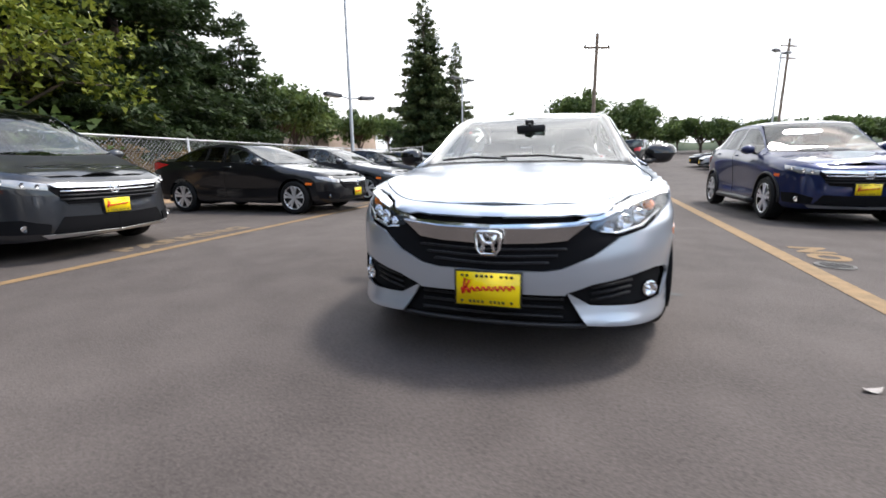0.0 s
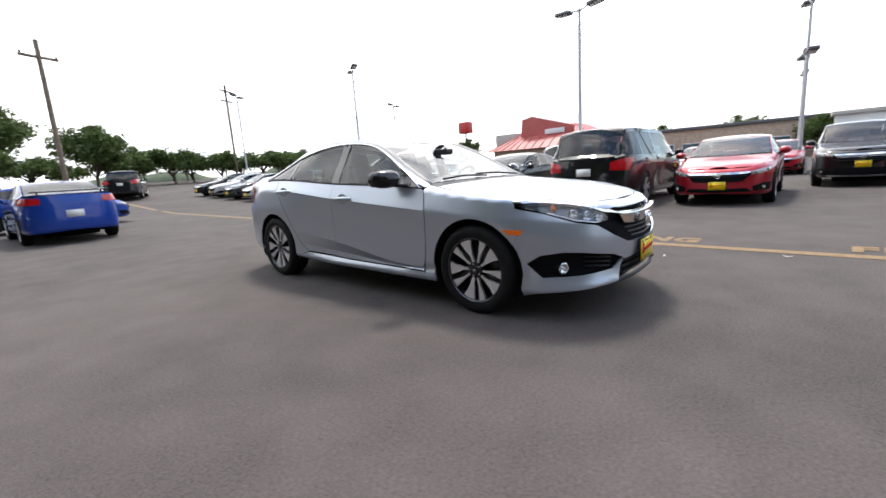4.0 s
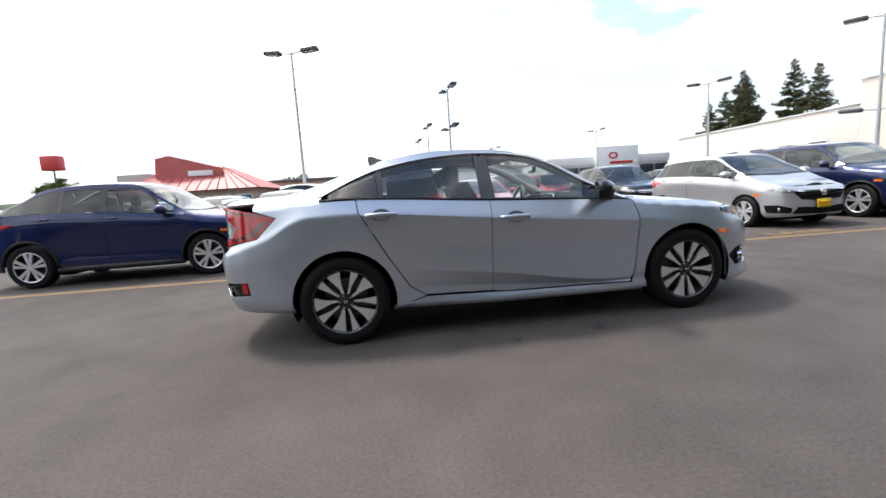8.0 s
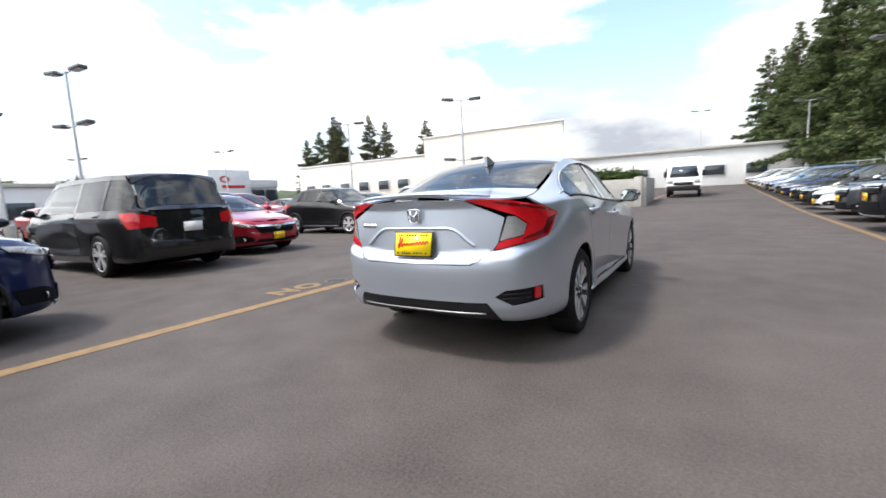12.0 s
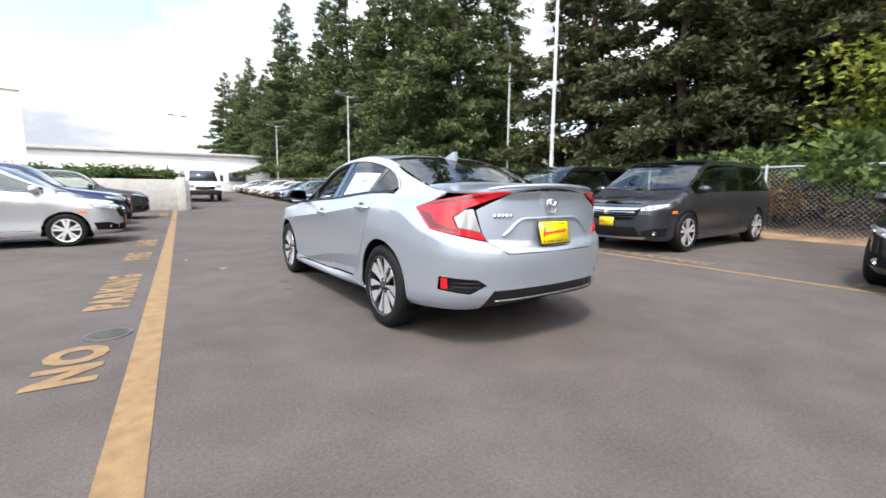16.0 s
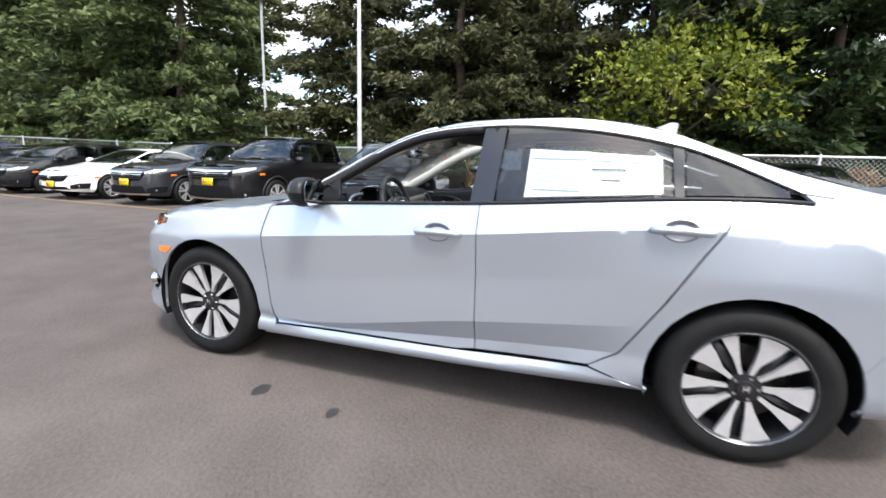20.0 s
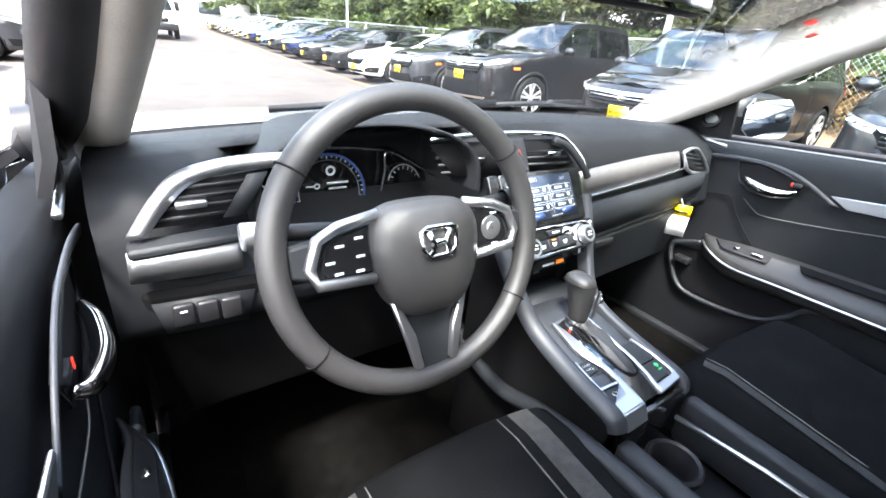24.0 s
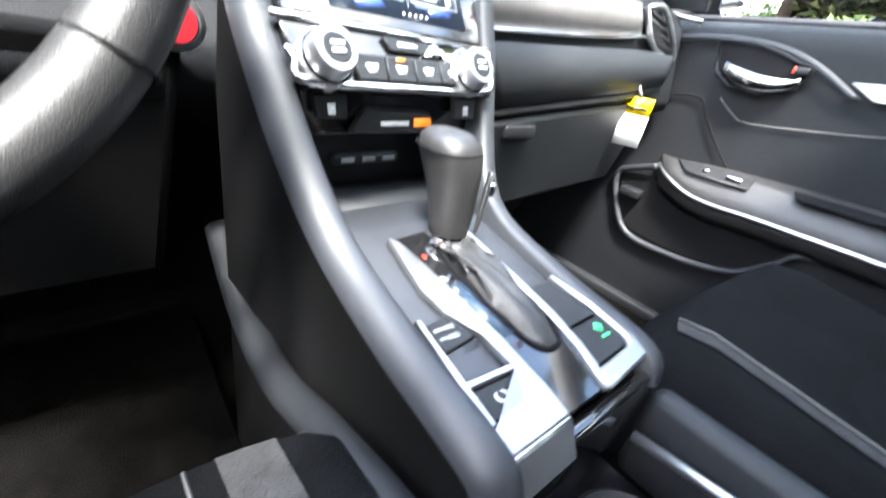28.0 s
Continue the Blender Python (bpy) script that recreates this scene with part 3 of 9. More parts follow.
saloon = thing("silver_sedan", pose(0, 0, 0), "silver-blue four-door compact sedan parked in the lot aisle, driver's window open", "car")
WTOP = [(-.84, .952), (-.60, 1.088), (-.33, 1.243), (-.16, 1.305), (.02, 1.333), (.173, 1.345), (.29, 1.348), (.62, 1.327), (.99, 1.262), (1.14, 1.212), (1.30, 1.14), (1.40, 1.088)]
wtop = pchip([CS.at(y) for y, _ in WTOP], [z for _, z in WTOP])
Z0, Z4, Z5 = CS.z[0], CS.z[4], CS.z[5]
RD = [(1.142, .957), (1.06, .817), (.958, .629), (.813, .394), (.70, .322)]     # the rear door's rear cut, downwards
FD = [(-.92, .275), (-.955, .39), (-.985, .70), (-.982, .80), (-.955, .905)]    # the front door's front cut, upwards
CELL = 0.02
# panels of the flanks
pair("front_fender", on((-.932, .212), (-.934, .275), *[(y - .004, z) for y, z in FD[1:]]) + along(Z5, -.965, -1.71, 12, -.001) + on((-1.735, .80), (-1.77, .62)) + arch(AXF, .372, 150, -17), CELL, 0, M_SILVER, saloon)
fold_low = lambda s: CS.z[1](s) + .35 * (CS.z[2](s) - CS.z[1](s))
FOLDS = (fold_low, CS.z[2], CS.z[3])
pair("front_door", creased(on(*FD) + along(Z4, -.93, .18, 10) + on((.186, .685), (.192, .302)) + along(lambda s: .288 + .015 * s, .1, -.8, 6), FOLDS), CELL, 0, M_SILVER, saloon, gap=0, crease=True)
pair("rear_door", creased(on((.192, .302), (.186, .685)) + along(Z4, .18, 1.158, 10) + on(*RD), FOLDS), CELL, 0, M_SILVER, saloon, gap=0, crease=True)
pair("quarter_panel", on((.94, .245), (.70, .316), *[(y + .004, z) for y, z in reversed(RD)]) + along(Z4, 1.162, 1.42, 4, .012) + [(CS.at(y), z + .006) for y, z in reversed(WTOP)] + on((-.92, .93), (-.958, .925))
     + along(Z5, -.955, 1.94, 40, -.001) + on((1.90, 1.012), (1.73, .958), (1.835, .861), (1.875, .82)) + arch(AXR, .372, 20, 197), CELL, 0, M_SILVER, saloon)
pair("rocker_panel", along(Z0, -1.03, .93, 10) + on((.925, .25), (.70, .312), (0, .283), (-.925, .268)), CELL, -.003, M_SILVER, saloon)
# bumpers, with slits to their vents
FI, FO = on((F(.347), .390), (F(.835), .400))
fog_top = on((F(.454), .430), (F(.658), .466), (F(.735), .474), (F(.805), .456))
fog_low = on((F(.80), .308), (F(.665), .313), (F(.449), .333))
fog = [FI] + fog_top + [FO] + fog_low
nose_top = on((F(0), .484), (F(.24), .486), (F(.316), .498), (F(.45), .556), (F(.57), .632), (F(.69), .662), (F(.79), .722), (-1.735, .765))
nose_up = nose_top + on((-1.772, .62)) + arch(AXF, .372, 150, 168, 3) + [FO] + fog_top[::-1] + [FI] + on((F(.335), .378), (F(0), .378))
nose_low = [FO] + arch(AXF, .372, 168, 192, 4) + on((-1.79, .178), (F(.82), .198), (F(.58), .232), (F(.43), .246), (F(.352), .372)) + [FI] + fog_low[::-1]
nose = [nose_up, nose_low]
centre("front_bumper", nose, CELL, 0, M_SILVER, saloon)
vent = on((R(.555), .454), (R(.62), .497), (R(.795), .51), (R(.80), .417), (R(.66), .395))
VI, VO = on((R(.555), .454), (R(.80), .417))
tail_up = on((R(0), .655), (R(.415), .655), (R(.552), .738), (R(.70), .77), (1.872, .818)) + arch(AXR, .372, 20, 12, 2) + [VO] + on((R(.795), .51), (R(.62), .497)) + [VI] + on((R(0), .454))
tail_low = on((R(0), .454)) + [VI] + on((R(.66), .395)) + [VO] + arch(AXR, .372, 12, -9, 4) + on((1.70, .268), (R(.80), .278), (R(.60), .287), (R(.51), .416), (R(0), .416))
tail_poly = [tail_up, tail_low]
centre("rear_bumper", tail_poly, CELL, 0, M_SILVER, saloon)
# lids, roof and screens
ys = np.linspace(-2.17, -1.02, 24)
hood = [(0, -2.183)] + [(CS.rail(y)[0] - .003, y) for y in ys] + [(.55, -1.07), (.3, -1.10), (0, -1.11)]
link("hood", patch(hood, .04, roof(), .015, True, 0), M_SILVER, saloon)
cowl = [(.745, -1.018), (.55, -1.073), (.3, -1.103), (0, -1.113), (0, -1.01), (.4, -.985), (.74, -.92)]
link("cowl_panel", patch(cowl, .05, roof(.006), .01, True, 0), M_PLASTIC, saloon)
edge = lambda y0, y1, n, d: [(CS.rail(y)[0] - d, y) for y in np.linspace(y0, y1, n)]
ws = [(0, -1.01), (.4, -.985)] + edge(-.925, -.09, 14, .016) + [(.3, -.115), (0, -.125)]
link("windshield", patch(ws, .06, roof(.002), 0, True, 0), M_WSHIELD, saloon)
link("roof_panel", patch([(0, -.12), (.3, -.11)] + edge(-.085, .87, 18, .001) + [(.3, .86), (0, .855)], .05, roof(), .012, True, 0), M_SILVER, saloon)
rg = [(0, .862), (.3, .866)] + edge(.878, 1.60, 14, .022) + [(.45, 1.645), (0, 1.67)]
link("rear_window", patch(rg, .06, roof(.002), 0, True, 0), M_TINT, saloon)
link("rear_shelf_panel", patch([(0, 1.673), (.45, 1.648)] + edge(1.605, 1.70, 4, .004) + [(.45, 1.75), (0, 1.76)], .05, roof(), .012, True, 0), M_SILVER, saloon)
lid_top = [(0, 1.764), (.45, 1.754)] + edge(1.704, 2.205, 12, .004) + [(0, 2.232)]
link("trunk_lid", join(patch(lid_top, .04, roof(), .012, True, 0),
     patch(on((R(0), 1.068), (R(.37), 1.058), (R(.60), .962), (R(.63), .945), (R(.585), .79), (R(.545), .735), (R(.41), .66), (R(0), .66)), CELL, side(), .012, True, .001)), M_SILVER, saloon)
lip = tube(spline([(-.52, 2.14, 1.083), (-.36, 2.205, 1.10), (0, 2.238, 1.112), (.36, 2.205, 1.10), (.52, 2.14, 1.083)], 6), lambda t: .012 + .012 * math.sin(math.pi * t), 8, flat=.6)
link("spoiler_lip", lip, M_SILVER, saloon)
# number-plate recess on the lid: a raised brow that runs out to the lamps
brow = [CS.side(CS.at(R(x)), z, -.004) for x, z in ((.44, .775), (.40, .80), (.29, .878), (.15, .886))] + [CS.side(CS.at(R(0)), .887, -.004)]
brow = spline(brow + [Vector((-p.x, p.y, p.z)) for p in reversed(brow[:-1])], 4)
link("plate_recess_brow", tube(brow, .011, 6), M_SILVER, saloon)
# lamps
hl = on((F(.455), .672), (F(.475), .654), (F(.562), .642), (F(.68), .666), (F(.79), .724), (-1.738, .772), (-1.735, .790), (F(.815), .795), (F(.70), .770), (F(.6), .744), (F(.49), .702))
for o in pair("headlight", hl, .025, .003, M_LENS, saloon, "clear headlamp lens", rim=.0):
    k = 1 if sum(v.co.x for v in o.data.vertices) > 0 else -1
    o.visible_shadow = False
    fix = mirrored if k < 0 else (lambda b: b)
    link("lamp_housing", fix(patch(hl, .03, side(.055), 0, gap=.004)), M_LAMPBOWL, o)
    for x, z, r in ((.53, .672, .022), (.61, .690, .030), (.69, .712, .026)):
        p = CS.side(CS.at(F(x)), z, .035)
        link("projector", fix(moved(lathe([(-.02, r * 1.25), (-.026, r * 1.1), (-.008, r), (0, r * .72), (-.014, .001)], 18, "y"), Matrix.Translation(p) @ Matrix.Rotation(.5, 4, "Z"))), M_CHROME, o)
    link("light_guide", fix(tube([CS.side(CS.at(F(x)), z, .012) for x, z in ((.49, .655), (.565, .648), (.68, .672), (.785, .728))], .006, 6)), M_CHROME, o, "bright running-light strip")
    link("turn_lamp", fix(moved(lathe([(0, .026), (-.02, .014)], 12, "y", True), Matrix.Translation(CS.side(CS.at(F(.765)), .752, .03)))), M_AMBER, o)
pair("side_marker", on((-1.652, .632), (-1.80, .626), (-1.785, .59), (-1.70, .592)), .03, -.003, M_AMBER, saloon, "amber side marker")
tl = on((1.73, .958), (1.835, .861), (1.88, .818), (R(.70), .778), (R(.555), .745), (R(.592), .795), (R(.63), .81), (R(.735), .83), (R(.755), .90), (R(.70), .955), (R(.66), .968), (R(.38), 1.060), (R(.45), 1.066), (R(.68), 1.05), (1.90, 1.008))
pair("tail_light", tl, .025, -.006, M_REDLENS, saloon, "red C-shaped tail lamp", rim=.016)
pair("lamp_segment", on((1.765, .948), (1.85, .872), (1.895, .835), (R(.72), .80), (R(.735), .822), (1.93, .86), (1.87, .925)), .025, -.0085, M_REDDARK, saloon, "dark red lamp segment", gap=0, rim=.004)
pair("lamp_segment", on((1.80, .972), (1.90, .995), (R(.70), 1.035), (R(.55), 1.048), (R(.60), 1.028), (R(.74), 1.005)), .025, -.0085, M_REDDARK, saloon, "dark red lamp segment", gap=0, rim=.004)
pair("reverse_lamp", on((R(.592), .797), (R(.64), .812), (R(.733), .832), (R(.753), .90), (R(.70), .953), (R(.645), .955)), .02, 0, M_CLEARLENS, saloon, "clear reversing lamp")
# nose dressing
grille = on((F(0), .482), (F(.24), .484), (F(.316), .496), (F(.45), .554), (F(.57), .630), (F(.50), .646), (F(.46), .664), (F(.43), .700), (F(.379), .690), (F(0), .672))
centre("grille", grille, .02, .014, M_DARK, saloon, "black upper grille")
centre("hood_lip", on((F(0), .719), (F(.316), .725), (F(.376), .732), (F(.43), .722), (F(.49), .728), (F(.6), .770), (F(.70), .797), (F(.80), .815), (-1.73, .812)) + along(Z5, -1.72, -1.9, 4, -.001) + [(t, Z5(t) - .001) for t in np.linspace(CS.at(-1.92), CS.s0, 16)], .02, 0, M_SILVER, saloon)
centre("grille_slot", on((F(0), .686), (F(.30), .694), (F(.374), .702), (F(.378), .730), (F(.316), .723), (F(0), .717)), .02, .03, M_DARK, saloon)
upright = lambda s, z: (lambda p: Vector((p.x, p.y - .08 * (z - .6), z)))(CS.side(s, .612, -.010))
link("chrome_bar", patch(on((F(0), .600), (F(.225), .611), (F(.335), .624), (F(.385), .668), (F(.424), .698), (F(.379), .688), (F(.225), .676), (F(0), .670)), .02, upright, .03, True, 0), M_GREYCHROME, saloon, "polished chrome grille wing")
centre("chrome_brow", on((F(0), .672), (F(.225), .678), (F(.379), .690), (F(.43), .702), (F(.49), .708), (F(.6), .750), (F(.70), .777), (F(.80), .799), (-1.73, .796), (-1.73, .808), (F(.80), .812), (F(.70), .793), (F(.6), .766), (F(.49), .724), (F(.43), .718), (F(.379), .700), (F(.225), .692), (F(0), .684)), .02, -.006, M_CHROME, saloon, "chrome strip over the headlights")
for z in (.515, .545, .575):
    w_ = .26 + (z - .515) * 1.2
    c = spline([(-w_, CS.side(CS.at(F(w_)), z).y + .010, z + .012), (0, CS.side(CS.at(F(0)), z).y + .006, z), (w_, CS.side(CS.at(F(w_)), z).y + .010, z + .012)], 6)
    link("grille_slat", tube(c, .006, 6), M_PLASTIC, saloon)
centre("lower_intake", on((F(0), .377), (F(.30), .377), (F(.345), .370), (F(.425), .248), (F(0), .248)), .03, .05, M_DARK, saloon)
for z in (.275, .315, .352):
    c = spline([(-.33, CS.side(CS.at(F(.33)), z).y + .03, z), (0, CS.side(CS.at(F(0)), z).y + .02, z), (.33, CS.side(CS.at(F(.33)), z).y + .03, z)], 6)
    link("intake_slat", tube(c, .007, 6), M_PLASTIC, saloon)
link("chin_lip", tube(spline([(-.43, CS.side(CS.at(F(.43)), .245).y + .02, .240), (-.2, CS.side(CS.at(F(.2)), .245).y + .008, .238), (.2, CS.side(CS.at(F(.2)), .245).y + .008, .238), (.43, CS.side(CS.at(F(.43)), .245).y + .02, .240)], 6), .012, 6), M_PLASTIC, saloon, "black chin lip")
pair("fog_bezel", fog, .03, .03, M_DARK, saloon, "black fog-lamp recess", gap=0, rim=0)
for k in (1, -1):
    p = CS.side(CS.at(F(.735)), .366, .012)
    g = lathe([(.02, .040), (-.012, .038), (-.014, .032), (-.004, .029), (0, .016), (-.012, .001)], 20, "y")
    moved(g, Matrix.Translation((k * p.x, p.y, p.z)) @ Matrix.Rotation(k * .5, 4, "Z"))
    link("fog_lamp", g, M_CHROME, saloon)
    for z in (.355, .385, .415):
        a = [CS.side(CS.at(F(x)), z + (x - .5) * .12, .018) for x in (.46, .55, .64)]
        link("fog_slat", tube([Vector((k * q.x, q.y, q.z)) for q in a], .006, 5), M_PLASTIC, saloon)
# tail dressing
centre("rear_valance", on((R(0), .414), (R(.505), .414), (R(.595), .29), (R(0), .302)), .04, .012, M_PLASTIC, saloon)
strip = [CS.side(CS.at(R(x)), .342, -.006) for x in (.50, .35, .18)] + [CS.side(CS.at(R(0)), .342, -.006)]
link("valance_strip", tube(spline(strip + [Vector((-p.x, p.y, p.z)) for p in reversed(strip[:-1])], 4), .007, 6), mat("satin_grey_strip", (0.20, 0.205, 0.21), 0.35, 0.7), saloon, "satin grey strip")
pair("vent_recess", vent, .03, .03, M_PLASTIC, saloon, "black corner vent", gap=0, rim=0)
pair("reflector", on((R(.765), .425), (R(.765), .503), (R(.79), .503), (R(.79), .425)), .02, .004, M_REDLENS, saloon, "red rear reflector")
for k in (1, -1):
    for z in (.44, .468):
        a = [CS.side(CS.at(R(x)), z, .012) for x in (.60, .68, .75)]
        link("vent_fin", tube([Vector((k * q.x, q.y, q.z)) for q in a], .006, 5), M_PLASTIC, saloon)
# side glass, pillars and trim
wf = along(Z4, -.80, .12, 8, .012) + along(wtop, .135, -.78, 12, -.004)
pair("front_window", wf, .06, .008, M_GLASS, saloon, "", rim=0, skip=(1,))
wr = along(Z4, .245, .955, 8, .012) + along(wtop, .955, .255, 10, -.004)
for o in pair("rear_side_window", wr, .06, .008, M_GLASS, saloon, rim=0) + pair("quarter_window", along(Z4, 1.0, 1.36, 5, .014) + along(wtop, 1.36, 1.01, 5, -.004), .05, .008, M_TINT, saloon, rim=0):
    o["pane"] = True
pair("centre_pillar", along(Z4, .128, .24, 2, .004) + along(wtop, .248, .14, 2, -.002), .04, .004, M_GLOSSBLK, saloon)
pair("rear_pillar", along(Z4, .958, .998, 2, .004) + along(wtop, 1.008, .958, 2, -.002), .04, .005, M_GLOSSBLK, saloon)
pair("mirror_sail", along(Z4, -.935, -.80, 3, .004) + along(wtop, -.775, -.84, 2, -.003), .04, .004, M_PLASTIC, saloon)
for k in (1, -1):
    tr = [CS.side(s, z - .001, -.002) for s, z in [(CS.at(-.90), .925)] + along(wtop, -.83, 1.40, 34, .003) + [(CS.at(1.50), Z4(CS.at(1.50)) + .03)]]
    link("window_trim", tube([Vector((k * p.x, p.y, p.z)) for p in tr], .0075, 6), M_CHROME, saloon, "bright window surround")
    bl = [CS.side(s, z, -.003) for s, z in along(Z4, -.90, 1.42, 24, .004)]
    link("belt_seal", tube([Vector((k * p.x, p.y, p.z)) for p in bl], .009, 6), M_PLASTIC, saloon)
    if k > 0:
        fr = [CS.side(s, z, .024) for s, z in along(wtop, -.80, .13, 16, -.012)]
        link("window_frame", tube([Vector((p.x, p.y, p.z)) for p in fr], .028, 8), M_PLASTIC, saloon)
    # handles
    for y, z in ((0.0, .852), (.985, .933)):
        p = CS.side(CS.at(y), z)
        a = [(k * (p.x - .004), y - .105, z), (k * (p.x + .022), y - .085, z), (k * (p.x + .03), y, z + .003), (k * (p.x + .024), y + .09, z), (k * (p.x - .002), y + .11, z)]
        h = link("door_handle", tube(spline(a, 5), .013, 8, flat=1.25), M_SILVER, saloon)
        link("handle_cup", moved(lathe([(0, .06), (.002, .055), (-.012, .03), (-.016, .001)], 18, "x"), Matrix.Translation((k * (p.x + .0025), y, z)) @ Matrix.Diagonal((k, 1.15, .75, 1))), M_GREYP, h)
    # mirrors
    mm, turn = Matrix.Translation((k * .962, -.655, 1.004)), .14 if k > 0 else .34
    cap = bmesh.new()
    bmesh.ops.create_uvsphere(cap, u_segments=24, v_segments=14, radius=1)
    for v in cap.verts:
        v.co = Vector((math.copysign(abs(v.co.x) ** .7, v.co.x) * .108, min(.5, v.co.y) * (.075 if k > 0 else .09), math.copysign(abs(v.co.z) ** .8, v.co.z) * .070))
        v.co.x *= 1 - .18 * (v.co.z < 0)
        v.co.y += turn * (v.co.x * k)
    low = cap.copy()
    bmesh.ops.delete(low, geom=[v for v in low.verts if v.co.z > .001], context="VERTS")
    bmesh.ops.delete(cap, geom=[v for v in cap.verts if v.co.z < -.001], context="VERTS")
    mo = link("door_mirror", moved(cap, mm), [M_GLOSSBLK, M_PLASTIC], saloon)
    for p in mo.data.polygons:
        p.material_index = 1 if p.center.y - turn * (p.center.x * k - .962) > -.672 else 0
    link("mirror_base", join(moved(low, mm), tube([(k * .83, -.78, .945), (k * .88, -.73, .95), (k * .93, -.68, .965)], .03, 8, flat=.6)), M_PLASTIC, mo)
    gl = [(x * .092, z * .062) for x, z in ((-1, -.75), (-.7, -1), (.6, -1), (.95, -.6), (1, .4), (.75, .85), (-.7, .9), (-1, .5))]
    link("mirror_glass", prism(gl, .004, lambda u, v, w: Vector((k * .962 + u, -.604 + w + turn * u * k - (.06 * v if k < 0 else 0), 1.007 + v))), M_MIRROR, mo)
# fuel flap on the driver's side, aerial fin, wipers
fl = on((1.30, .865), (1.455, .868), (1.47, .99), (1.32, 1.005))
link("fuel_flap", patch(fl, .03, side(-.0015), .01, gap=0), M_SILVER, saloon)
fin = prism([(0, 0), (.17, 0), (.175, .085), (.14, .082), (.06, .03)], .026, lambda u, v, w: Vector((w - .013, .90 + u, 1.374 - .22 * u + v)))
link("antenna_fin", fin, M_SILVER, saloon)
for x0, x1 in ((.42, -.15), (-.10, -.60)):
    a = [CS.roof(x0, -1.03, -.02), CS.roof((x0 + x1) / 2, -.985, -.03), CS.roof(x1, -.955, -.02)]
    link("wiper", tube(a, .008, 5), M_PLASTIC, saloon)
# underside: floor, wheel houses, dark liners
link("underbody", join(box(0, -.15, .235, 1.5, 3.3, .05, .02), box(0, -1.55, .42, 1.0, .7, .36, .05), box(0, 1.55, .52, 1.1, .6, .34, .05)), M_DARK, saloon)
for k in (1, -1):
    for ax in (AXF, AXR):
        prof = [(.60, .05), (.60, .375), (.86, .378)]
        well = bmesh.new()
        rows = []
        for a, r in prof:
            rows.append([well.verts.new((k * a, ax + r * math.cos(t), max(HUB + r * math.sin(t), .2))) for t in np.linspace(-.4, math.pi + .4, 20)])
        for p, q in zip(rows, rows[1:]):
            for i in range(19):
                well.faces.new((p[i], p[i + 1], q[i + 1], q[i]))
        link("wheel_house", well, M_DARK, saloon)
liner = on((-.93, .24), (-.97, .80)) + along(Z4, -.95, 1.15, 8, -.01) + on((1.03, .80), (.90, .6), (.80, .28))
pair("door_liner", liner, .08, .05, M_DARK, saloon, gap=0, rim=0)
pair("quarter_liner", on((1.16, .75), (1.17, 1.04), (1.7, 1.03), (1.9, .9), (1.88, .8), (1.68, .60)), .08, .035, M_DARK, saloon, gap=0, rim=0)
centre("rear_liner", on((R(0), .35), (R(.75), .35), (1.85, .55), (1.80, .95), (R(.6), 1.03), (R(0), 1.03)), .08, .07, M_DARK, saloon, rim=0)
centre("nose_liner", on((F(0), .22), (F(.6), .2), (-1.80, .4), (-1.76, .74), (F(.6), .73), (F(0), .72)), .08, .075, M_DARK, saloon, rim=0)


def emblem(parent, m, size, material=None):
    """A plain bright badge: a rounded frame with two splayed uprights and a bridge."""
    mt = material or M_CHROME
    fr = [(-.62, .86), (.62, .86), (.95, .72), (.86, -.45), (.55, -.86), (-.55, -.86), (-.86, -.45), (-.95, .72)]
    ring = tube([m @ Vector((x * size, y * size, 0)) for x, y in fr], size * .14, 6, True)
    bars = [tube([m @ Vector((k * a * size, y * size, size * .05)) for a, y in ((.58, .66), (.36, .1), (.34, -.1), (.46, -.66))], size * .17, 6) for k in (1, -1)]
    cross = tube([m @ Vector((-.36 * size, 0, size * .05)), m @ Vector((.36 * size, 0, size * .05))], size * .15, 6)
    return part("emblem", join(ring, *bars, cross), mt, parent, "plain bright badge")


def dealer_plate(parent, m, w=.305, h=.165):
    """A yellow dealer plate in a black frame; its lettering is drawn as plain strokes."""
    fn = lambda u, v, z: m @ Vector((u, v, z))
    pl = part("dealer_plate", prism([(-w / 2, -h / 2), (w / 2, -h / 2), (w / 2, h / 2), (-w / 2, h / 2)], .01, fn), M_BLACKINK, parent, "yellow dealer plate in a black frame")
    part("plate_face", prism([(-w * .47, -h * .46), (w * .47, -h * .46), (w * .47, h * .46), (-w * .47, h * .46)], .003, lambda u, v, z: fn(u, v, z + .0101)), M_YELLOW, pl)
    xs = np.linspace(-.39, .39, 46)
    wave = [fn(x * w, h * (.02 + .16 * x + .085 * math.sin(x * 74) * (1.3 if x < -.25 else .8)), .0155) for x in xs]
    part("script_line", join(tube(wave, .0046, 5), tube([fn(-.38 * w, -.16 * h, .0155), fn(-.34 * w, .28 * h, .0155), fn(-.27 * w, .22 * h, .0155), fn(-.33 * w, .02 * h, .0155)], .005, 5)), M_REDINK, pl, "red script strokes")
    bars = []
    for y, n in ((.36, 11), (-.36, 13)):
        for i in range(n):
            if (i * 7 + n) % 5:
                bars.append(prism([(-.40 * w + .8 * w * i / n, y * h - .006), (-.40 * w + .8 * w * (i + .55) / n, y * h - .006), (-.40 * w + .8 * w * (i + .55) / n, y * h + .006), (-.40 * w + .8 * w * i / n, y * h + .006)], .001, lambda u, v, z: fn(u, v, z + .0135)))
    part("small_print", join(*bars), M_BLACKINK, pl)["kind"] = "stuff"
    return pl


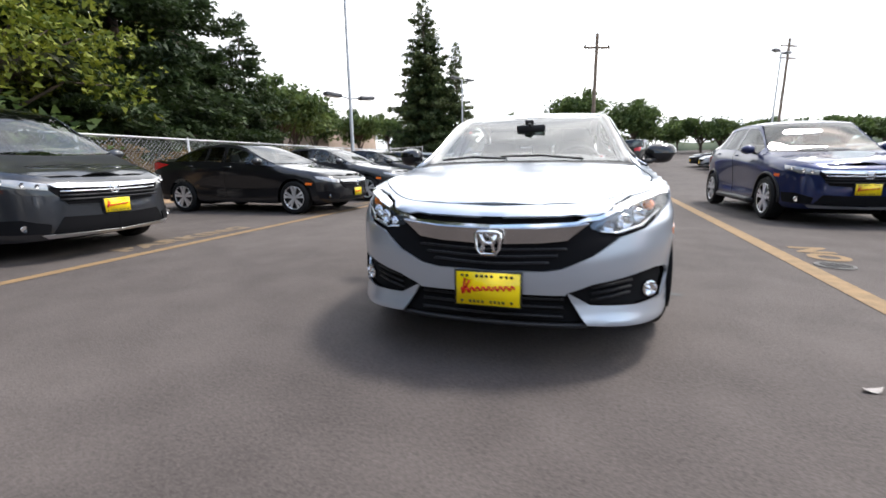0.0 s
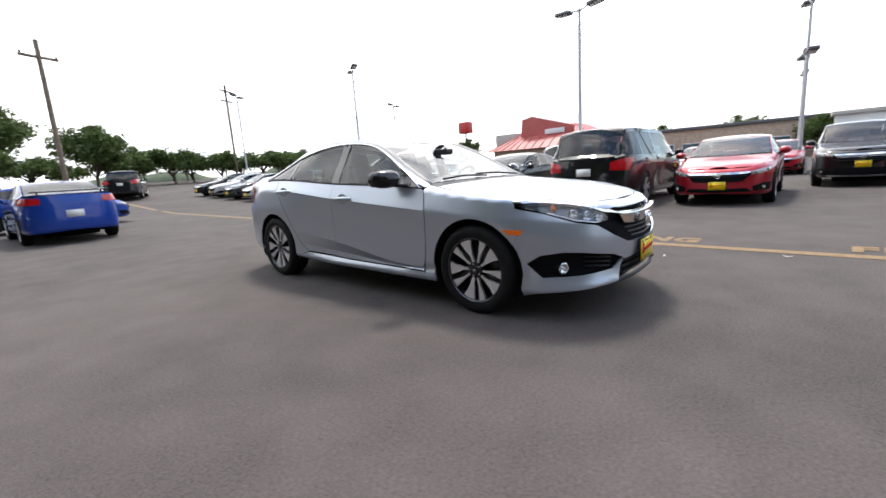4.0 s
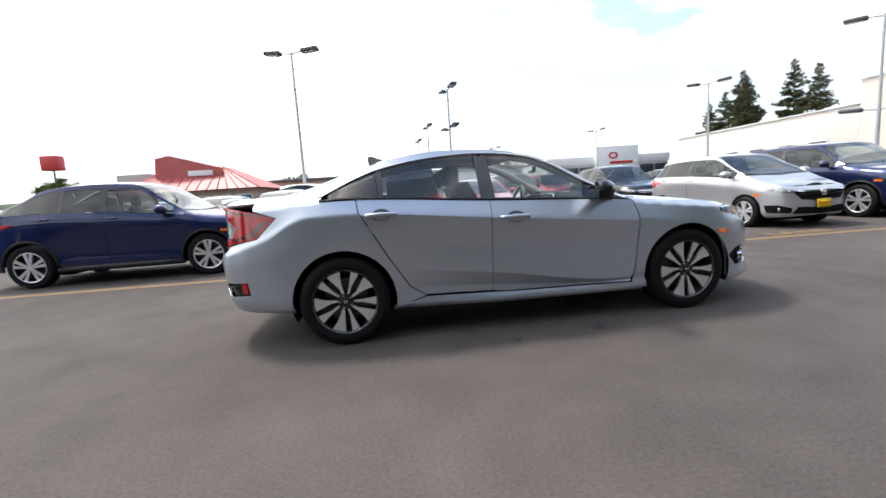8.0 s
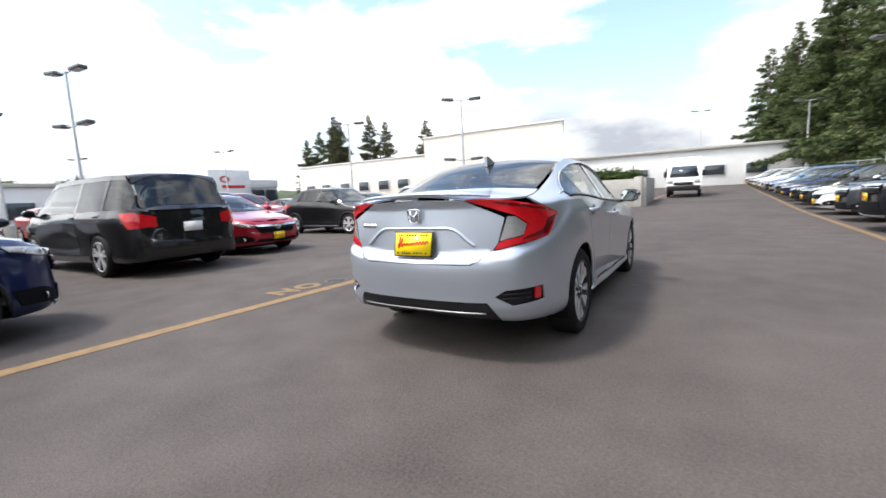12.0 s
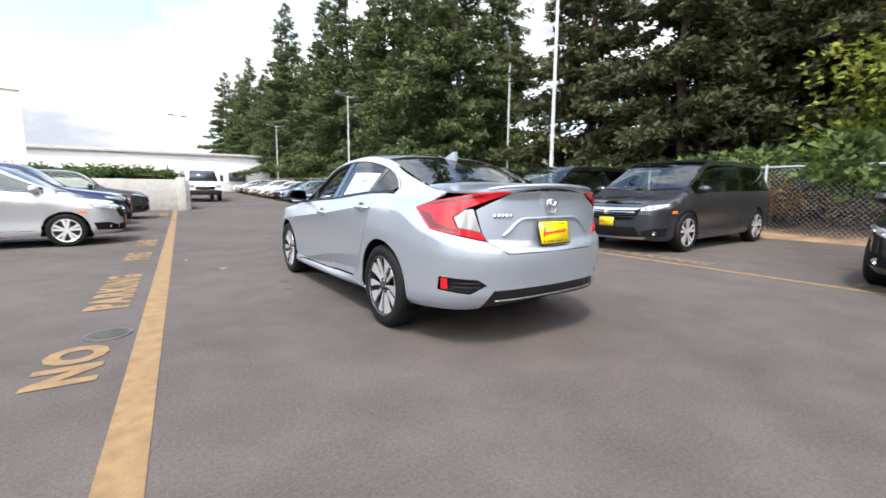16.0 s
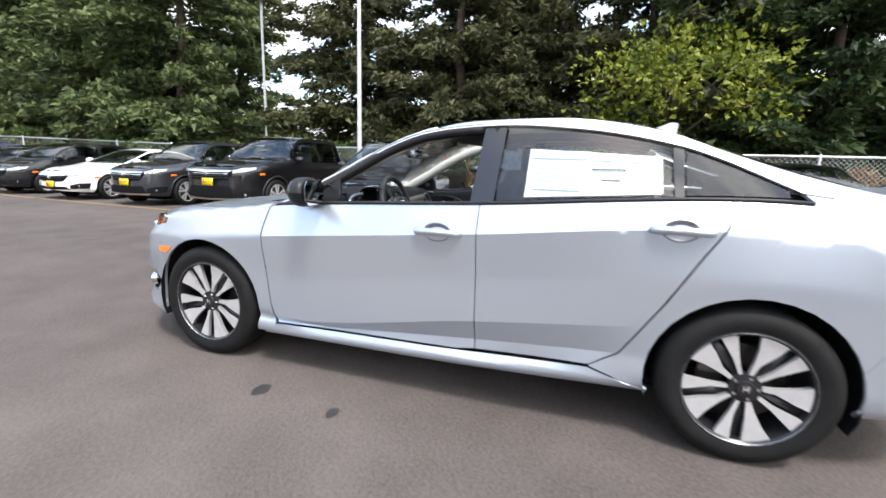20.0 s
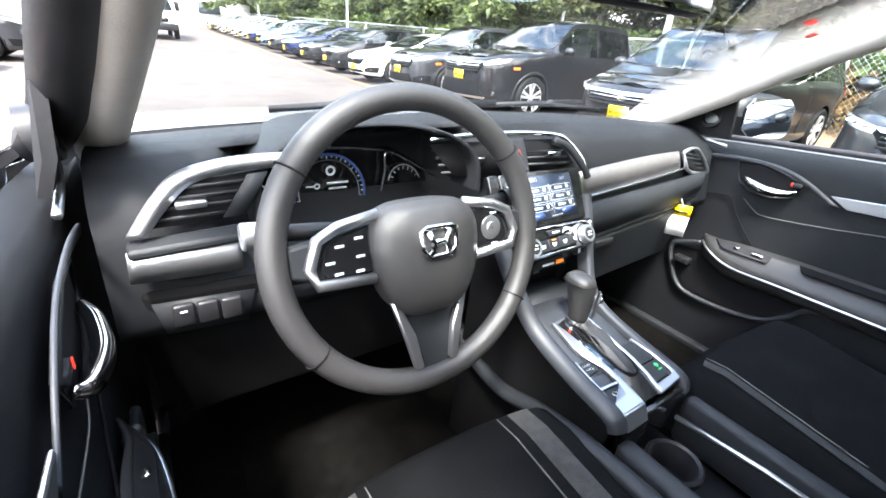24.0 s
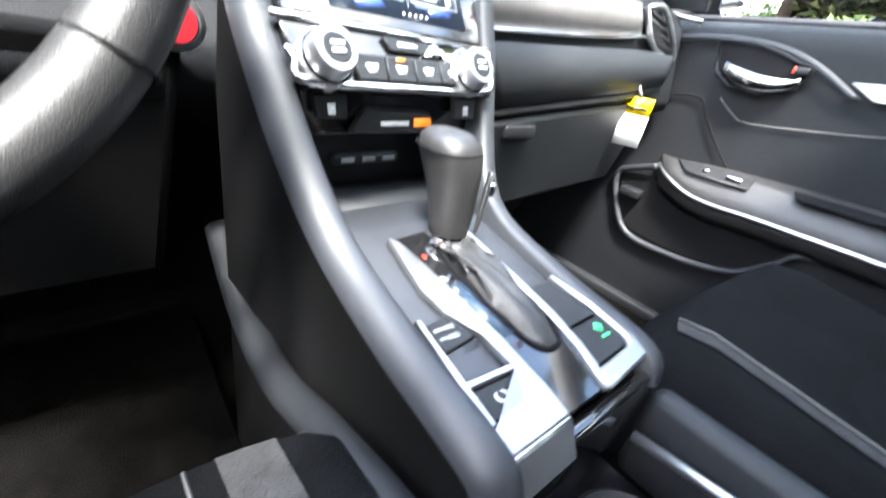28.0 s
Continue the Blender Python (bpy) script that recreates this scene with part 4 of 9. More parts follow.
face_f = lambda y, z, tilt=0: Matrix.Translation((0, y, z)) @ Matrix.Rotation(radians(90 + tilt), 4, "X")
face_r = lambda y, z, tilt=0: Matrix.Translation((0, y, z)) @ Matrix.Rotation(radians(180), 4, "Z") @ Matrix.Rotation(radians(90 + tilt), 4, "X")
emblem(saloon, face_f(-2.335, .612), .058)
emblem(saloon, face_r(2.222, .970, 6), .052)
dealer_plate(saloon, face_f(-2.322, .402))
dealer_plate(saloon, face_r(2.244, .784, -12))
badge = prism([(-.10, -.012), (.10, -.012), (.10, .012), (-.10, .012)], .004, lambda u, v, w: face_r(2.235, .905) @ Vector((u - .45, v, w - .02)))
bm_b = join(*[prism([(u, -.013), (u + .022, -.013), (u + .022, .013), (u, .013)], .006, lambda a, b, w: CS.side(CS.at(R(.36 + a)), .905 + b, -.002 - w)) for u in (0, .032, .064, .096, .128)])
badge.free()
part("model_badge", bm_b, M_CHROME, saloon, "small bright letter bars")


def wheel(parent, x, y, k, r=TYRE, rim=.234, width=.21, spokes=5, style="blade", pz=None):
    """Tyre, rim, paired blades over dark pockets, hub cap, brake disc."""
    pz = r if pz is None else pz
    m = Matrix.Translation((x, y, pz)) @ Matrix.Diagonal((k, 1, 1, 1))
    w = width / 2
    fx = (lambda b: moved(b, m)) if k > 0 else (lambda b: (moved(b, m), bmesh.ops.reverse_faces(b, faces=b.faces))[0])
    rs = r - rim
    ty = part("wheel", fx(lathe([(-w, rim), (-w, rim + rs * .5), (-w * .86, r - .012), (-w * .7, r), (w * .7, r), (w * .84, r - .01), (w * .99, r - rs * .35), (w * 1.02, r - rs * .6), (w * .93, rim + .006), (w * .88, rim - .004)], 40, "x")), M_RUBBER, parent, "tyre on an alloy wheel")
    part("rim", fx(lathe([(w * .92, rim + .004), (w * .94, rim - .004), (w * .86, rim - .012), (w * .2, rim - .022), (-w * .8, rim - .02), (-w * .8, .05)], 40, "x")), M_ALLOYDK if style == "blade" else M_ALLOY, ty)
    part("brake_disc", fx(lathe([(w * .1, .06), (w * .1, rim * .68), (0, rim * .68)], 28, "x")), M_BRAKE, ty)
    sp = []
    face = w * .86
    if style == "blade":
        ray = lambda r_, deg: (r_ * math.cos(radians(deg)), r_ * math.sin(radians(deg)))
        shapes = [("spoke_blade", [(.040, 4), (.046, 22), (rim * .45, 22), (rim * .72, 30), (rim - .004, 32), (rim - .004, 6), (rim * .72, 9), (rim * .45, 10)]),
                  ("spoke_bar", [(.040, 40), (.044, 58), (rim * .5, 56), (rim - .004, 58), (rim - .004, 43), (rim * .5, 47)])]
        for i in range(spokes):
            for nm, poly in shapes:
                q = prism([ray(r_, d + 72 * i) for r_, d in poly], -.020, lambda u, v, ww: Vector((face - .002 + ww - .014 * (1 - math.hypot(u, v) / rim), v, u)))
                part(nm, fx(q), M_ALLOY, ty)
            part("spoke_back", fx(prism([ray(.04, 72 * i + 24), ray(rim - .006, 72 * i + 31), ray(rim - .006, 72 * i + 43), ray(.04, 72 * i + 40)], -.012, lambda u, v, ww: Vector((face - .030 + ww, v, u)))), M_ALLOYDK, ty)
        part("rim_lip", fx(lathe([(w * .90, rim - .001), (w * .95, rim - .003), (w * .90, rim - .007)], 40, "x")), M_SATIN, ty)
        for i in range(5):
            part("wheel_nut", fx(moved(lathe([(face - .006, .008), (face - .002, .006), (face - .002, .001)], 8, "x"), Matrix.Translation((0, .045 * math.cos(1.257 * i), .045 * math.sin(1.257 * i))))), M_CHROME, ty)
    else:
        for i in range(spokes):
            rot = Matrix.Rotation(2 * math.pi * i / spokes, 3, "X")
            sp.append(prism([(.04, -.035), (rim * .6, -.024), (rim - .005, -.045), (rim - .005, .045), (rim * .6, .024), (.04, .035)], -.025, lambda u, v, ww: rot @ Vector((face - .004 + ww, v, u))))
        part("spoke_star", fx(join(*sp)), M_ALLOY, ty, "silver alloy spokes")
    part("hub_cap", fx(lathe([(face - .03, .062), (face - .008, .058), (face - .006, .034), (face + .002, .031), (face + .003, .001)], 20, "x")), M_ALLOYDK if style == "blade" else M_ALLOY, ty)
    if style == "blade":
        part("cap_badge", fx(join(*[box(face + .004, dy, 0, .003, .006, .026, .001) for dy in (-.009, .009)], box(face + .004, 0, 0, .003, .018, .006, .001))), M_CHROME, ty)
    return ty


for k in (1, -1):
    wheel(saloon, k * .772, AXF, k, pz=HUB)
    wheel(saloon, k * .778, AXR, k, pz=HUB)

# ---- the sedan's cabin ----
M_DASH = mat("soft_dash_plastic", (0.011, 0.012, 0.014), 0.55, vary=0.18, scale=9, bump=0.35, bump_scale=900, spec=0.16)
M_DASH2 = mat("dark_grey_trim_plastic", (0.016, 0.0175, 0.020), 0.5, vary=0.12, scale=9, bump=0.2, bump_scale=900, spec=0.22)
M_LEATHER = mat("black_leather", (0.024, 0.0235, 0.024), 0.40, vary=0.15, scale=14, bump=0.22, bump_scale=1300, spec=0.5)
M_SEAT = mat("black_seat_cloth", (0.0042, 0.0045, 0.005), 0.85, vary=0.3, scale=20, bump=0.5, bump_scale=700, spec=0.06)
M_WEAVE = mat("grey_woven_seat_stripe", (0.030, 0.030, 0.030), 0.75, color2=(0.05, 0.05, 0.05), scale=60, bump=0.8, bump_scale=500, spec=0.1)
M_CARPET = mat("black_carpet", (0.0036, 0.0034, 0.0031), 0.95, vary=0.5, scale=40, bump=1.0, bump_scale=600, spec=0.05)
M_PILLAR = mat("warm_grey_pillar_trim", (0.52, 0.49, 0.45), 0.8, vary=0.06, scale=20, bump=0.3, bump_scale=700)
M_BRUSHED = mat("brushed_dash_trim", (0.22, 0.205, 0.20), 0.40, 0.7, vary=0.12, scale=30)
M_RAIL = mat("satin_blue_grey_trim", (0.026, 0.0285, 0.034), 0.48, 0.1, vary=0.08, scale=10, bump=0.15, bump_scale=900)
M_LINER = mat("light_grey_headliner_cloth", (0.26, 0.25, 0.235), 0.9, vary=0.06, scale=20, bump=0.3, bump_scale=700)
M_SCREEN = glow("display_blue_black", (0.012, 0.018, 0.030), 0.10)
M_SCRTXT = glow("display_white", (0.50, 0.54, 0.58), 0.035)
M_SCRBLUE = glow("display_blue", (0.03, 0.055, 0.18), 0.04)
M_LEDRED = glow("red_indicator", (0.8, 0.04, 0.02), 0.10)
M_LEDORANGE = glow("orange_indicator", (0.9, 0.22, 0.02), 0.07)
M_LEDGREEN = glow("green_indicator", (0.04, 0.6, 0.18), 0.04)
# black trim plastic, darker than the dash: the footwell's shade is in its colour
M_LOWERSHADE = mat("black_lower_trim", (0.0055, 0.0055, 0.006), 0.7, vary=0.2, bump=0.3, bump_scale=900, spec=0.1)
M_SIGNAL = mat("hazard_red", (0.55, 0.06, 0.03), 0.5)
M_GATE = mat("gear_gate_blue_grey", (0.035, 0.055, 0.085), 0.25, coat=0.4)
M_SATIN2 = mat("satin_dark_grey", (0.16, 0.16, 0.165), 0.32, 0.8, vary=0.08)
M_CREAM = mat("cabin_stitch", (0.11, 0.11, 0.105), 0.7, spec=0.1)


def grid(rows):
    """A sheet through rows of points."""
    bm = bmesh.new()
    vs = [[bm.verts.new(p) for p in r] for r in rows]
    for a, b in zip(vs, vs[1:]):
        for i in range(len(a) - 1):
            bm.faces.new((a[i], a[i + 1], b[i + 1], b[i]))
    bmesh.ops.recalc_face_normals(bm, faces=bm.faces)
    return bm


def thick(bm, d):
    bmesh.ops.solidify(bm, geom=bm.faces[:], thickness=d)
    bmesh.ops.recalc_face_normals(bm, faces=bm.faces)
    return bm


def slab(pts, d, n=(0, 1, 0)):
    """A plate with that outline, d thick along n."""
    q = Vector(n).normalized() * d
    bm = bmesh.new()
    a = [bm.verts.new(p) for p in pts]
    b = [bm.verts.new(Vector(p) + q) for p in pts]
    bm.faces.new(a), bm.faces.new(list(reversed(b)))
    for i in range(len(a)):
        j = (i + 1) % len(a)
        bm.faces.new((a[i], b[i], b[j], a[j]))
    bmesh.ops.triangulate(bm, faces=[f for f in bm.faces if len(f.verts) > 4])
    bmesh.ops.recalc_face_normals(bm, faces=bm.faces)
    return sharpen(bm)


def soft(bm, r=.006, seg=2):
    ed = [e for e in bm.edges if len(e.link_faces) == 2 and e.calc_face_angle(0) > .6]
    bmesh.ops.bevel(bm, geom=ed, offset=r, segments=seg, affect="EDGES", profile=.5)
    return bm


# dashboard: a moulding swept across the car
def dash_profile(x):
    w = abs(x)
    fwd = -.05 * max(0, w - .45) / .3
    dz = .014 - .030 * (w / .7) ** 2
    mid = .030 * max(0.0, min(1.0, (.17 - abs(x - .04)) / .04))   # set back behind the centre stack
    well = max(0.0, min(1.0, (.215 - abs(x - .36)) / .04))     # the recess of the instruments
    return [(-.955 + .08 * (w / .72) ** 2, .960 + dz * .5), (-.86 + .05 * w, .977 + dz), (-.74, .983 + dz), (-.69, .979 + dz), (-.655 + fwd * .2 - .09 * well - mid, .964 + dz), (-.636 - .13 * well - mid, .945 + dz), (-.622 - .15 * well - mid, .91), (-.613 - .15 * well - mid, .87), (-.606 - .10 * well - mid, .835),
            (-.600 - mid, .80), (-.594 - mid, .775), (-.598 - mid, .755), (-.63, .742), (-.70, .70), (-.78, .62), (-.86, .50), (-.92, .36)]


xs = [x * .72 / 24 for x in range(-24, 25)]
dash = link("dashboard", grid([[(x, y, z) for y, z in dash_profile(x)] for x in xs]), M_DASH, saloon, "black soft-touch dashboard")


def band(top, low, d, m, nm, lab="", n=(0, 1, 0)):
    """A swept strip of trim between an upper and a lower edge."""
    a, b = spline(top, 6), spline(low, 6)
    return part(nm, thick(grid([a, [p.lerp(q, .5) + Vector(n) * .002 for p, q in zip(a, b)], b]), d), m, dash, lab)


band([(-.108, -.608, .905), (-.28, -.612, .917), (-.40, -.612, .924), (-.50, -.612, .926)], [(-.122, -.602, .849), (-.28, -.604, .859), (-.40, -.605, .868), (-.522, -.606, .881)], .006, M_BRUSHED, "trim_panel", "brushed grey-brown dash trim")
part("chrome_line", tube(spline([(-.118, -.597, .845), (-.28, -.598, .856), (-.42, -.598, .867), (-.545, -.600, .882)], 5), .0038, 6), M_CHROME, dash)
part("glovebox_lid", soft(slab([(-.125, -.605, .735), (-.64, -.612, .775), (-.63, -.65, .60), (-.15, -.65, .57)], .025), .01), M_DASH2, dash)
band([(-.122, -.594, .832), (-.30, -.594, .843), (-.50, -.594, .856), (-.68, -.612, .858)], [(-.165, -.588, .757), (-.32, -.588, .772), (-.50, -.588, .790), (-.66, -.604, .806)], .012, M_DASH2, "lower_pad", "padded dash face")
part("stitch_line", tube(spline([(-.150, -.586, .774), (-.32, -.586, .789), (-.50, -.586, .806), (-.64, -.60, .822)], 5), .0011, 4), M_CREAM, dash)
part("glovebox_edge", tube(spline([(-.165, -.586, .748), (-.32, -.586, .763), (-.50, -.586, .782), (-.665, -.604, .798)], 5), .008, 8), M_DASH, dash)
part("glovebox_latch", soft(box(-.235, -.590, .722, .07, .02, .022, .005), .001, 1), M_PLASTIC, dash)
# passenger vent
pv = part("side_vent", soft(slab([(-.520, -.616, .922), (-.585, -.622, .926), (-.668, -.624, .882), (-.690, -.622, .858), (-.60, -.612, .868), (-.556, -.610, .884)], .012), .003), M_DARK, dash)
for i in range(4):
    z = .874 + .013 * i
    part("vent_slat", tube([(-.560 + .010 * i, -.604, z + .008), (-.672 + .018 * i, -.609, z - .006)], .0034, 5), M_PLASTIC, pv)
part("vent_frame", tube(spline([(-.515, -.604, .922), (-.585, -.607, .930), (-.672, -.610, .884), (-.697, -.610, .853), (-.60, -.602, .862), (-.550, -.598, .880)], 4), .0055, 6, True), M_SATIN, dash)
# driver vent, silver strip, switches
dv = part("side_vent", slab([(.525, -.608, .964), (.618, -.608, .955), (.668, -.606, .903), (.56, -.602, .908)], .01), M_DARK, dash)
for i in range(4):
    z = .915 + .0125 * i
    part("vent_slat", tube([(.562 - .007 * i, -.596, z), (.660 - .010 * i, -.596, z - .002)], .0034, 5), M_PLASTIC, dv)
part("vent_tab", box(.618, -.590, .931, .034, .012, .010, .003), M_SATIN, dv)
part("vent_web", slab([(.528, -.598, .962), (.552, -.598, .960), (.586, -.598, .908), (.560, -.598, .908)], .006), M_DASH2, dv)
vf_t, vf_l = [(.500, -.604, .981), (.57, -.606, .978), (.625, -.605, .966), (.655, -.602, .940), (.686, -.598, .895)], [(.500, -.602, .969), (.565, -.603, .966), (.613, -.602, .955), (.641, -.600, .932), (.668, -.596, .899)]
band(vf_t, vf_l, .010, M_SATIN, "vent_frame", "satin silver vent surround")
part("vent_ledge", soft(slab([(.565, -.60, .896), (.69, -.60, .892), (.690, -.575, .886), (.568, -.575, .890)], .012, (0, 0, -1)), .004), M_DASH2, dash)
band([(.572, -.594, .880), (.63, -.594, .880), (.692, -.594, .879)], [(.570, -.590, .838), (.63, -.590, .840), (.694, -.590, .844)], .010, M_SATIN, "trim_panel", "bright brushed trim by the door")
part("trim_bracket", tube(spline([(.566, -.588, .880), (.560, -.586, .862), (.552, -.586, .842), (.528, -.586, .832)], 5), .0055, 6), M_SATIN, dash)
sw_p = part("switch_panel", slab([(.560, -.598, .797), (.680, -.598, .805), (.670, -.592, .762), (.574, -.590, .757)], .008), M_DASH2, dash)
for i in range(3):
    x = .592 + .028 * i
    b_ = part("switch", soft(box(x, -.586, .781 + .002 * i, .025, .010, .032, .003), .001, 1), M_PLASTIC, sw_p)
part("switch_mark", box(.648, -.580, .792, .008, .001, .003), M_SCRTXT, sw_p)
# knee panel in the darkened plastic, as it lies in shade under the dash
part("knee_panel", soft(slab([(.19, -.61, .80), (.69, -.61, .82), (.67, -.67, .56), (.22, -.67, .56)], .02), .01), M_LOWERSHADE, dash)
# instrument binnacle
hood_rows = []
for y, s in ((-.86, .86), (-.76, .97), (-.68, 1.02), (-.640, 1.02), (-.628, 1.0), (-.635, .965), (-.70, .93)):
    hood_rows.append([(.358 + s * .185 * math.cos(a) * (1.0 if math.cos(a) > 0 else 1.02), y + .03 * abs(math.cos(a)) ** 3, .895 + s * .114 * max(0, math.sin(a)) ** .5 - (.0 if math.sin(a) > 0 else .02)) for a in np.linspace(0, math.pi, 26)])
part("binnacle_hood", grid(hood_rows), M_DASH, dash, "hooded instrument binnacle")
cl = part("instrument_display", slab([(.17, -.765, .835), (.54, -.765, .835), (.53, -.77, .925), (.44, -.775, .965), (.30, -.775, .962), (.19, -.77, .90)], .006), M_GLOSSBLK, dash)
ring = lambda c, r, a0, a1, rad, m, p, n=28: part("dial_ring", tube([(c[0] + r * math.cos(radians(a)), c[1] - .012 * math.sin(radians(a)), c[2] + r * math.sin(radians(a))) for a in np.linspace(a0, a1, n)], rad, 5), m, p)
RC = (.391, -.748, .870)
ring(RC, .066, -15, 195, .0026, M_SCRBLUE, cl, 40)
ring((RC[0], RC[1] - .001, RC[2]), .056, -15, 195, .0010, M_SATIN, cl, 40)
for i in range(25):
    a = radians(-10 + 200 * i / 24)
    q0, q1 = (.057, .065) if i % 3 == 0 else (.060, .064)
    part("dial_tick", tube([(RC[0] + q * math.cos(a), RC[1] - .0005 - .012 * math.sin(a), RC[2] + q * math.sin(a)) for q in (q0, q1)], .0007, 4), M_SCRTXT, cl)
part("display_icon", moved(lathe([(0, .009), (.0015, .009), (.0015, .0055), (0, .0055)], 20, "y"), Matrix.Translation((RC[0] - .004, -.755, .908))), M_SCRTXT, cl)
part("display_icon", join(moved(lathe([(0, .0055), (.001, .0055), (.001, .003)], 14, "y"), Matrix.Translation((RC[0] + .022, -.753, .882))), box(RC[0] + .034, -.753, .882, .016, .001, .0026)), M_SCRTXT, cl)
for i, w in enumerate((.040, .034)):
    part("display_text_bar", box(RC[0] - .016, -.752, .886 - .010 * i, w, .001, .0036), M_SCRTXT, cl)
part("cluster_brow", tube(spline([(.498, -.752, .933), (.45, -.756, .943), (.40, -.758, .949), (.34, -.757, .946), (.285, -.752, .940)], 6), .0030, 5), M_CHROME, cl)
part("gauge_frame", tube([(.495, -.750, .931), (.480, -.750, .900), (.463, -.748, .866)], .0034, 5), M_CHROME, cl)
part("gauge_frame", tube(spline([(.290, -.748, .860), (.281, -.750, .900), (.276, -.752, .937), (.22, -.748, .912), (.171, -.742, .881), (.135, -.735, .855)], 6), .0030, 5), M_CHROME, cl)
ring((.240, -.744, .872), .036, 15, 165, .0012, M_SATIN, cl, 14)
ring((.524, -.744, .862), .036, 15, 165, .0014, M_SATIN, cl, 14)
part("gauge_needle", tube([(.524, -.742, .862), (.515, -.742, .893)], .0016, 4), M_SCRTXT, cl)
for i in range(7):
    a = radians(30 + 20 * i)
    part("dial_tick", tube([(.240 + q * math.cos(a), -.743 - .01 * math.sin(a), .872 + q * math.sin(a)) for q in (.028, .034)], .0008, 4), M_SCRTXT, cl)
part("warning_light", box(.516, -.748, .917, .009, .003, .005), M_LEDRED, cl)
# centre vents under their chrome arch
cv = part("centre_vent", slab([(.252, -.652, .972), (-.072, -.655, .968), (-.118, -.640, .918), (.205, -.632, .915)], .008), M_DARK, dash)
for x0, x1 in ((.232, .098), (.030, -.105)):
    for i in range(4):
        z = .922 + .0125 * i
        part("vent_slat", tube([(x0 + .004 * i * (x0 > .1), -.632 - .005 * i, z + .002), (x1 + .010 * i * (x1 < 0), -.632 - .005 * i, z - .002)], .0034, 5), M_PLASTIC, cv)
    part("vent_tab", soft(box((x0 + x1) / 2 - .004, -.628, .944, .036, .014, .010, .002), .0008, 1), M_CHROME, cv)
hz = part("hazard_button", soft(slab([(.088, -.650, .978), (.038, -.652, .976), (.040, -.618, .918), (.084, -.616, .920)], .014), .004), M_DASH2, dash, "dark grey hazard switch")
part("hazard_mark", tube([(.0605, -.6255, .958), (.070, -.6195, .944), (.052, -.6195, .944)], .0011, 4, True), M_SIGNAL, hz)
arch_t = [(.262, -.628, .984), (.16, -.640, .986), (.05, -.645, .985), (-.045, -.640, .980), (-.080, -.630, .968), (-.112, -.612, .935), (-.130, -.600, .906)]
part("chrome_arch", tube(spline(arch_t, 6), .0048, 6), M_CHROME, dash)
part("arch_pad", tube(spline([(x, y + .004, z - .012) for x, y, z in arch_t[3:]], 6), .008, 8), M_DASH2, dash)
# centre stack: a plane that leans back, its lower edge nearer, turned a little to the driver
SN = Vector((-.045, .848, .528))
st = lambda x, v, d=0.0: Vector((x, -.5353 + .0431 * x - .62 * (v - .8262 - .026 * x), v)) + SN * d      # v: height on the panel, d: proud of it
plate = lambda pts, d0, th: slab([st(x, v, d0) for x, v in pts], th, SN)
scr = part("audio_screen", soft(plate([(.137, .924), (-.092, .920), (-.080, .829), (.139, .833)], -.012, .012), .002), M_GLOSSBLK, dash, "gloss black touchscreen")
part("screen_side", soft(plate([(.163, .925), (.1385, .924), (.1405, .862), (.166, .866)], -.014, .013), .002), M_GLOSSBLK, dash, "gloss black screen flank")
part("screen_edge", soft(plate([(-.093, .912), (-.100, .905), (-.092, .862), (-.084, .845)], -.014, .010), .001, 1), M_CHROME, scr)
part("display", plate([(.096, .9155), (-.057, .9125), (-.060, .8395), (.0955, .8415)], .0004, .0006), M_SCREEN, scr)
for r in range(3):
    for c in range(2):
        x0 = .078 - .069 * c
        z0 = .8955 - .0145 * r
        o = [st(x0, z0, .0014), st(x0 - .060, z0 - .0006, .0014), st(x0 - .060, z0 - .0116, .0014), st(x0, z0 - .011, .0014)]
        k = part("menu_tile", tube(o, .0006, 4, True), M_SCRTXT, scr)
        part("tile_text", plate([(x0 - .012, z0 - .0035), (x0 - .034, z0 - .0038), (x0 - .034, z0 - .0075), (x0 - .012, z0 - .0072)], .0011, .0004), M_SCRTXT, k)
        part("tile_icon", plate([(x0 - .046, z0 - .0025), (x0 - .053, z0 - .0027), (x0 - .053, z0 - .0087), (x0 - .046, z0 - .0085)], .0011, .0004), M_SCRTXT, k)
    for x0 in (.074, .008):
        part("tile_glow", plate([(x0, .8845 - .0145 * r), (x0 - .030, .8843 - .0145 * r), (x0 - .020, .8805 - .0145 * r), (x0 - .004, .8808 - .0145 * r)], .0011, .0003), M_SCRBLUE, scr)
part("tile_glow", plate([(.075, .852), (.045, .853), (.040, .847), (.070, .843)], .0011, .0003), M_SCRBLUE, scr)
part("tile_glow", plate([(-.010, .852), (-.045, .856), (-.040, .848), (-.012, .846)], .0011, .0003), M_SCRBLUE, scr)
part("red_label", plate([(.092, .913), (.080, .9128), (.080, .905), (.092, .9052)], .0011, .0005), M_LEDRED, scr)
part("menu_title", tube([st(.076, .912, .0014), st(.045, .9114, .0014), st(.045, .9054, .0014), st(.076, .906, .0014)], .0005, 4, True), M_SCRTXT, scr)
part("title_text", plate([(.072, .9105), (.050, .910), (.050, .907), (.072, .9075)], .0011, .0004), M_SCRTXT, scr)
part("menu_arrow", plate([(.091, .876), (.085, .880), (.085, .872)], .0011, .0004), M_SCRTXT, scr)
part("menu_divider", tube([st(.0145, .898, .0014), st(.0135, .850, .0014)], .0005, 4), M_SCRTXT, scr)
for i in range(5):
    part("page_dot", plate([(.022 - .007 * i, .8455), (.0195 - .007 * i, .8455), (.0195 - .007 * i, .8435), (.022 - .007 * i, .8435)], .0011, .0004), M_SCRTXT, scr)
